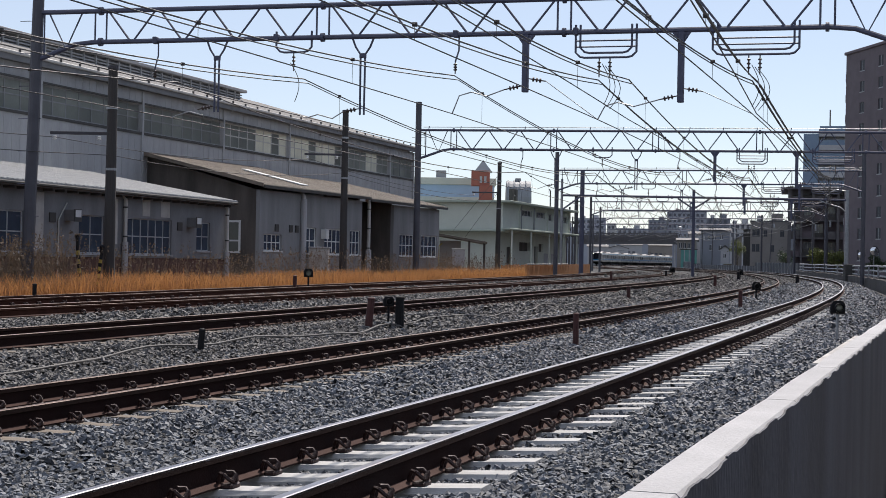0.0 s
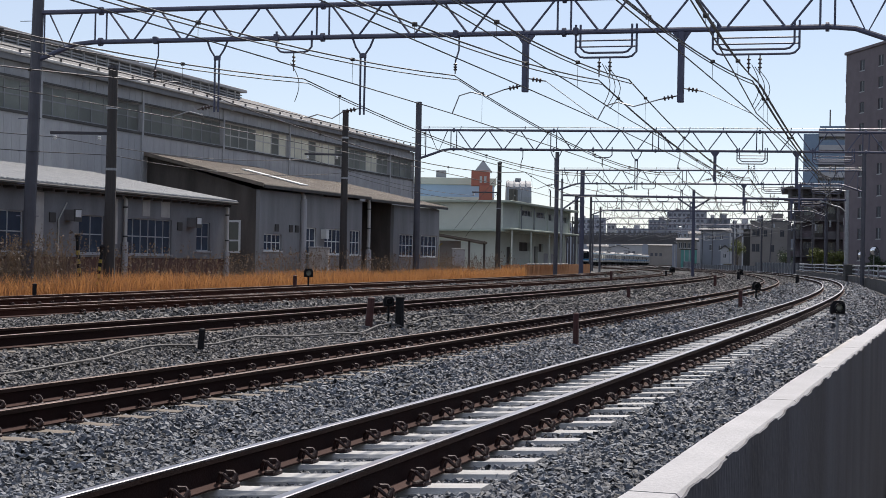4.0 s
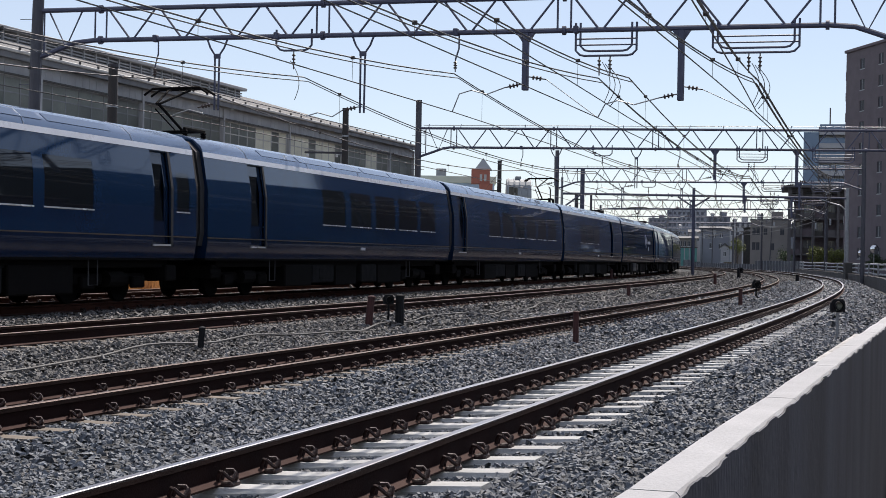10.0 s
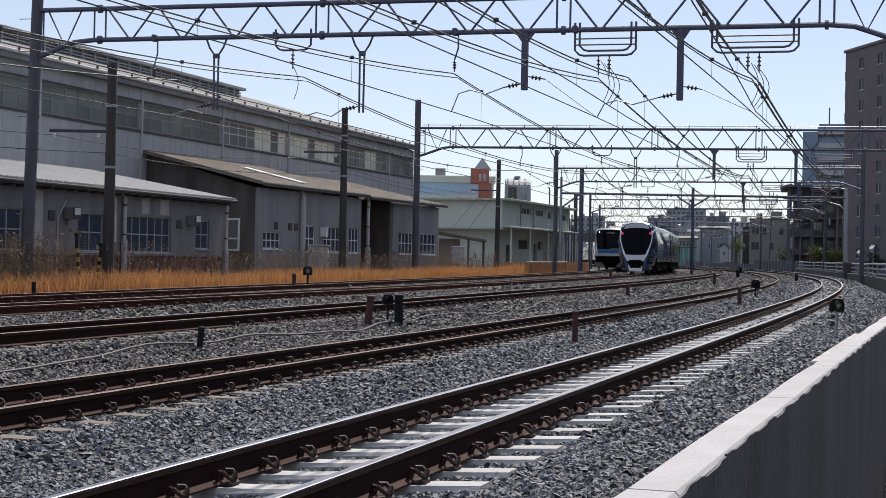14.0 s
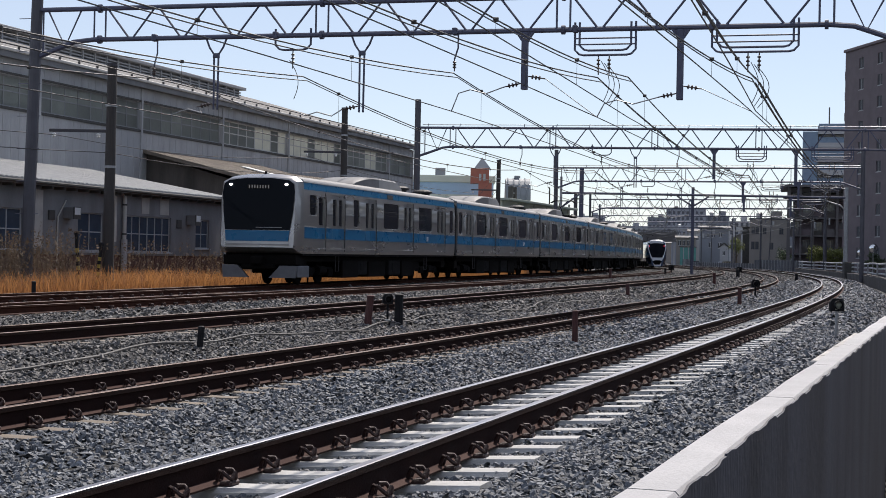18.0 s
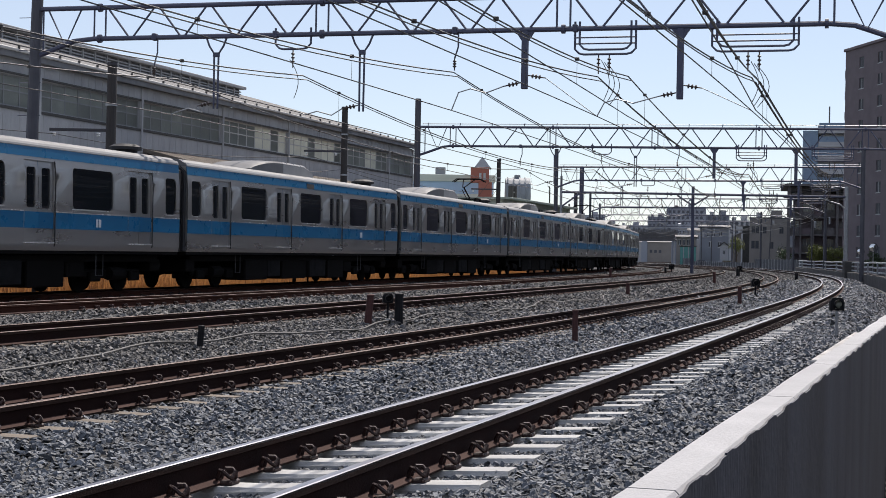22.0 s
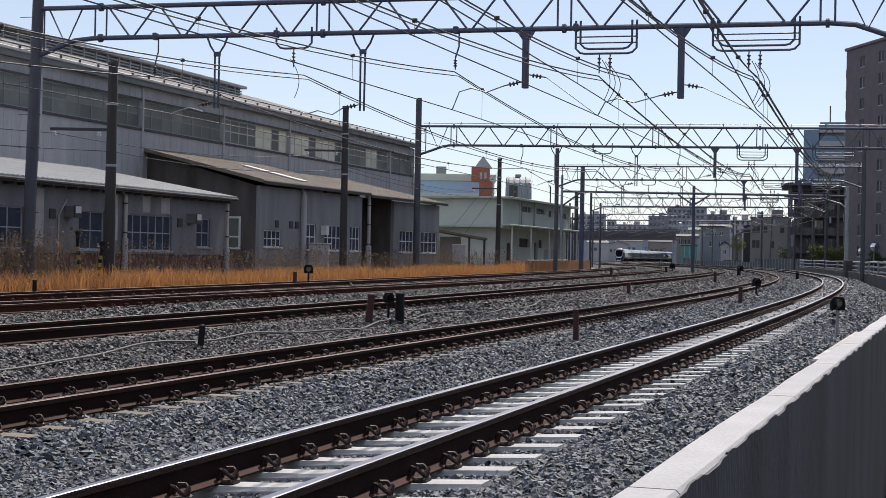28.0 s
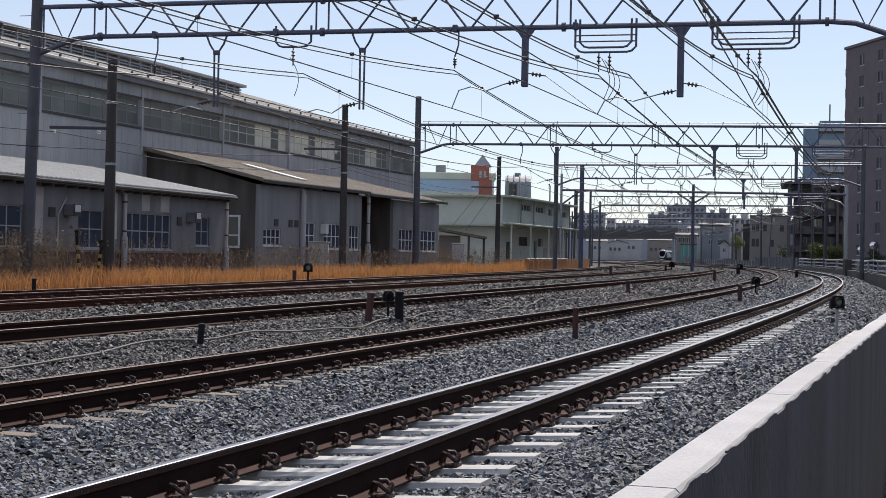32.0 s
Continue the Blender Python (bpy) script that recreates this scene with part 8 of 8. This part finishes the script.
def scatter(n, s0, s1, o0, o1, y0, y1, size, seed, flat=.75, lift=0.0):
    """Angular stones over a stretch of the bed, clear of rails and sleepers."""
    r = np.random.RandomState(seed)
    s, o = r.uniform(s0, s1, n), r.uniform(o0, o1, n)
    x, y = plan_many(s, o)
    keep = (y > y0) & (y < y1) & (np.abs(x) < .305 * y + .3)
    for t in "ABCDE":
        d = o - OFF[t]
        keep &= ~((np.abs(np.abs(d) - .566) < .10))
        ph = np.abs((s - STARTS[t] + .3) % .6 - .3)
        keep &= ~((np.abs(d) < 1.03) & (ph < .115))
    wall_d = x * WALL_N.x + y * WALL_N.y
    keep &= wall_d < -.9
    s, o, x, y = s[keep], o[keep], x[keep], y[keep]
    n = len(s)
    z = bed_many(s, o)
    v = CORNER[None] + r.uniform(-.3, .3, (n, 8, 3))
    sz = r.uniform(size[0], size[1], (n, 1, 1)) * np.stack([r.uniform(.85, 1.5, n), r.uniform(.6, 1.0, n), r.uniform(.45, flat, n)], 1)[:, None, :]
    v *= sz
    # most lie on a broad side, turned any way and tipped a little
    w = r.uniform(0, 2 * math.pi, n)
    tx, ty = r.normal(0, .5, n), r.normal(0, .5, n)
    cw, sw, cx, sx, cy, sy = np.cos(w), np.sin(w), np.cos(tx), np.sin(tx), np.cos(ty), np.sin(ty)
    R = np.stack([cw * cy, cw * sy * sx - sw * cx, cw * sy * cx + sw * sx, sw * cy, sw * sy * sx + cw * cx, sw * sy * cx - cw * sx, -sy, cy * sx, cy * cx], 1).reshape(n, 3, 3)
    v = np.einsum("nij,nkj->nki", R, v)
    v += np.stack([x, y, z + lift + sz[:, 0, 2] * .35 + r.uniform(-.8, 1.1, n) * size[0]], 1)[:, None, :]
    return v.reshape(-1, 3), (STONE[None] + 8 * np.arange(n)[:, None, None]).reshape(-1, 3)


_parts = [scatter(330000, -29, -8, 9, 20.6, 4.5, 10.5, (.0145, .026), 9, .8),
          scatter(230000, -27, -3, 7, 20.6, 10.5, 16, (.017, .029), 1, .8),
          scatter(40000, -29, 20, OFF["A"] - .95, OFF["A"] + .95, 4.5, 36, (.015, .026), 6, .8, -.01),
          scatter(150000, -18, 8, 4, 20.6, 16, 30, (.022, .035), 2, .75),
          scatter(90000, -4, 40, -3.2, 21, 30, 58, (.034, .052), 3, .7),
          scatter(34000, 24, 90, -3.2, 21, 58, 105, (.05, .075), 4, .7),
          scatter(16000, 78, 180, -3.2, 21, 105, 190, (.06, .095), 10)]
_v, _f, _o = [], [], 0
for v, f in _parts:
    _v.append(v)
    _f.append(f + _o)
    _o += len(v)
_v, _f = np.concatenate(_v), np.concatenate(_f)
# near the old tracks the stones are stained by rust; grey new stone lies beside the nearest one
_c = _v.reshape(-1, 8, 3).mean(1)
_d = (_c[:, 0] + 13.17) * math.cos(.29) - (_c[:, 1] - 30) * math.sin(.29)
_rust = _d + np.random.RandomState(8).normal(0, .5, len(_d)) < 12.6
for flag, nm, mt, lab in ((False, "ballast_stones", "ballast", "loose grey crushed stones of the ballast"), (True, "rusty_ballast_stones", "ballast_rust", "loose rust-stained crushed stones of the ballast")):
    vv = _v.reshape(-1, 8, 3)[_rust == flag].reshape(-1, 3)
    n = len(vv) // 8
    ff = (STONE[None] + 8 * np.arange(n)[:, None, None]).reshape(-1, 3)
    tagged(new(nm, big_mesh(nm, vv, ff, M[mt])), lab, "ballast", kind="stuff")


def reeds(n, s0, s1, o0, o1, h0, h1, w, seed, bend=.25):
    """Narrow blades, bent by the wind."""
    r = np.random.RandomState(seed)
    s = s0 + (s1 - s0) * r.uniform(0, 1, n) ** 1.15
    o = r.uniform(o0, o1, n)
    x, y = plan_many(s, o)
    z = bed_many(s, o)
    patch = np.sin(x * 1.1) * np.sin(y * .7) * .5 + np.sin(x * .37 + y * .23) * .5
    h = r.uniform(h0, h1, n) * (1 + .18 * patch)
    t = r.uniform(0, 2 * math.pi, n)
    wx, wy = np.cos(t) * w * r.uniform(.6, 1.3, n), np.sin(t) * w * r.uniform(.6, 1.3, n)
    bx, by = r.normal(0, bend, n) * h, r.normal(0, bend, n) * h
    P = np.stack([np.stack([x - wx, y - wy, z - .05], 1), np.stack([x + wx, y + wy, z - .05], 1),
                  np.stack([x + wx * .8 + bx * .3, y + wy * .8 + by * .3, z + h * .6], 1), np.stack([x - wx * .8 + bx * .3, y - wy * .8 + by * .3, z + h * .6], 1),
                  np.stack([x + wx * .2 + bx, y + wy * .2 + by, z + h], 1), np.stack([x - wx * .2 + bx, y - wy * .2 + by, z + h], 1)], 1)
    f = np.array([(0, 1, 2, 3), (3, 2, 4, 5)])
    return P.reshape(-1, 3), (f[None] + 6 * np.arange(n)[:, None, None]).reshape(-1, 4), (x + bx, y + by, z + h)


v, f, tip = reeds(70000, 6, 82, -7.2, -2.7, .38, .95, .009, 11, .3)
tagged(new("dry_reeds", big_mesh("dry_reeds", v, f, M["reed"])), "dense orange dry reeds along the track edge", "reeds", kind="stuff")
v, f, tip = reeds(3800, 6, 84, -8.6, -3.4, .8, 1.8, .007, 12, .16)
r = np.random.RandomState(5)
v2, f2, tip2 = reeds(900, 14.5, 19, -6.2, -4.0, .9, 2.3, .008, 14, .13)
v, f = np.concatenate([v, v2]), np.concatenate([f, f2 + len(v)])
tip = [np.concatenate([a, b]) for a, b in zip(tip, tip2)]
n = len(tip[0])
pv, pf = [v], [f]
c = np.stack(tip, 1)
for k in range(5):
    d = r.normal(size=(n, 3)) * np.array([.014, .014, .09])
    e = r.normal(size=(n, 3)) * .016
    q = np.stack([c + d - e, c + d + e[:, [1, 2, 0]], c + d + e, c + d - e[:, [1, 2, 0]]], 1).reshape(-1, 3)
    pf.append(np.arange(4 * n).reshape(-1, 4) + sum(len(a) for a in pv))
    pv.append(q)
tagged(new("reed_plumes", big_mesh("reed_plumes", np.concatenate(pv), np.concatenate(pf), M["reed_dark"])), "tall dark dead stems with seed heads", "weeds", kind="stuff")


# ---- what moves ----
def motions():
    times = [i * 0.5 for i in range(65)]
    for i, c in enumerate(COMMUTER):             # runs towards the viewer at 22.3 m/s
        walk(c, [(t, car_pose("E", 23.75 - 22.34 * (t - 18) + .026 * max(0, t - 18) ** 2 + 20.0 * i + 10.0)) for t in times])
    for i, c in enumerate(EXPRESS):              # runs away at 26 m/s
        walk(c, [(t, car_pose("D", 46.74 + 25.83 * (t - 6) - .23 * max(0, t - 10.5) - 20.4 * i - 10.2)) for t in times])


    def lane(s):
        p, q = on_line(s + 1, OFF["A"] + 6.3), on_line(s - 1, OFF["A"] + 6.3)
        return pose((p[0] + q[0]) / 2, (p[1] + q[1]) / 2, bed_z(s, OFF["A"] + 6.3), 0, 0, math.degrees(math.atan2(q[1] - p[1], q[0] - p[0])))
    walk(LANE_CAR, [(t, lane(float(np.interp(t, (0, 20, 21, 23, 25, 28, 29, 30, 32), (322, 322, 318, 303, 289, 260, 250, 241, 220))))) for t in times])


motions()
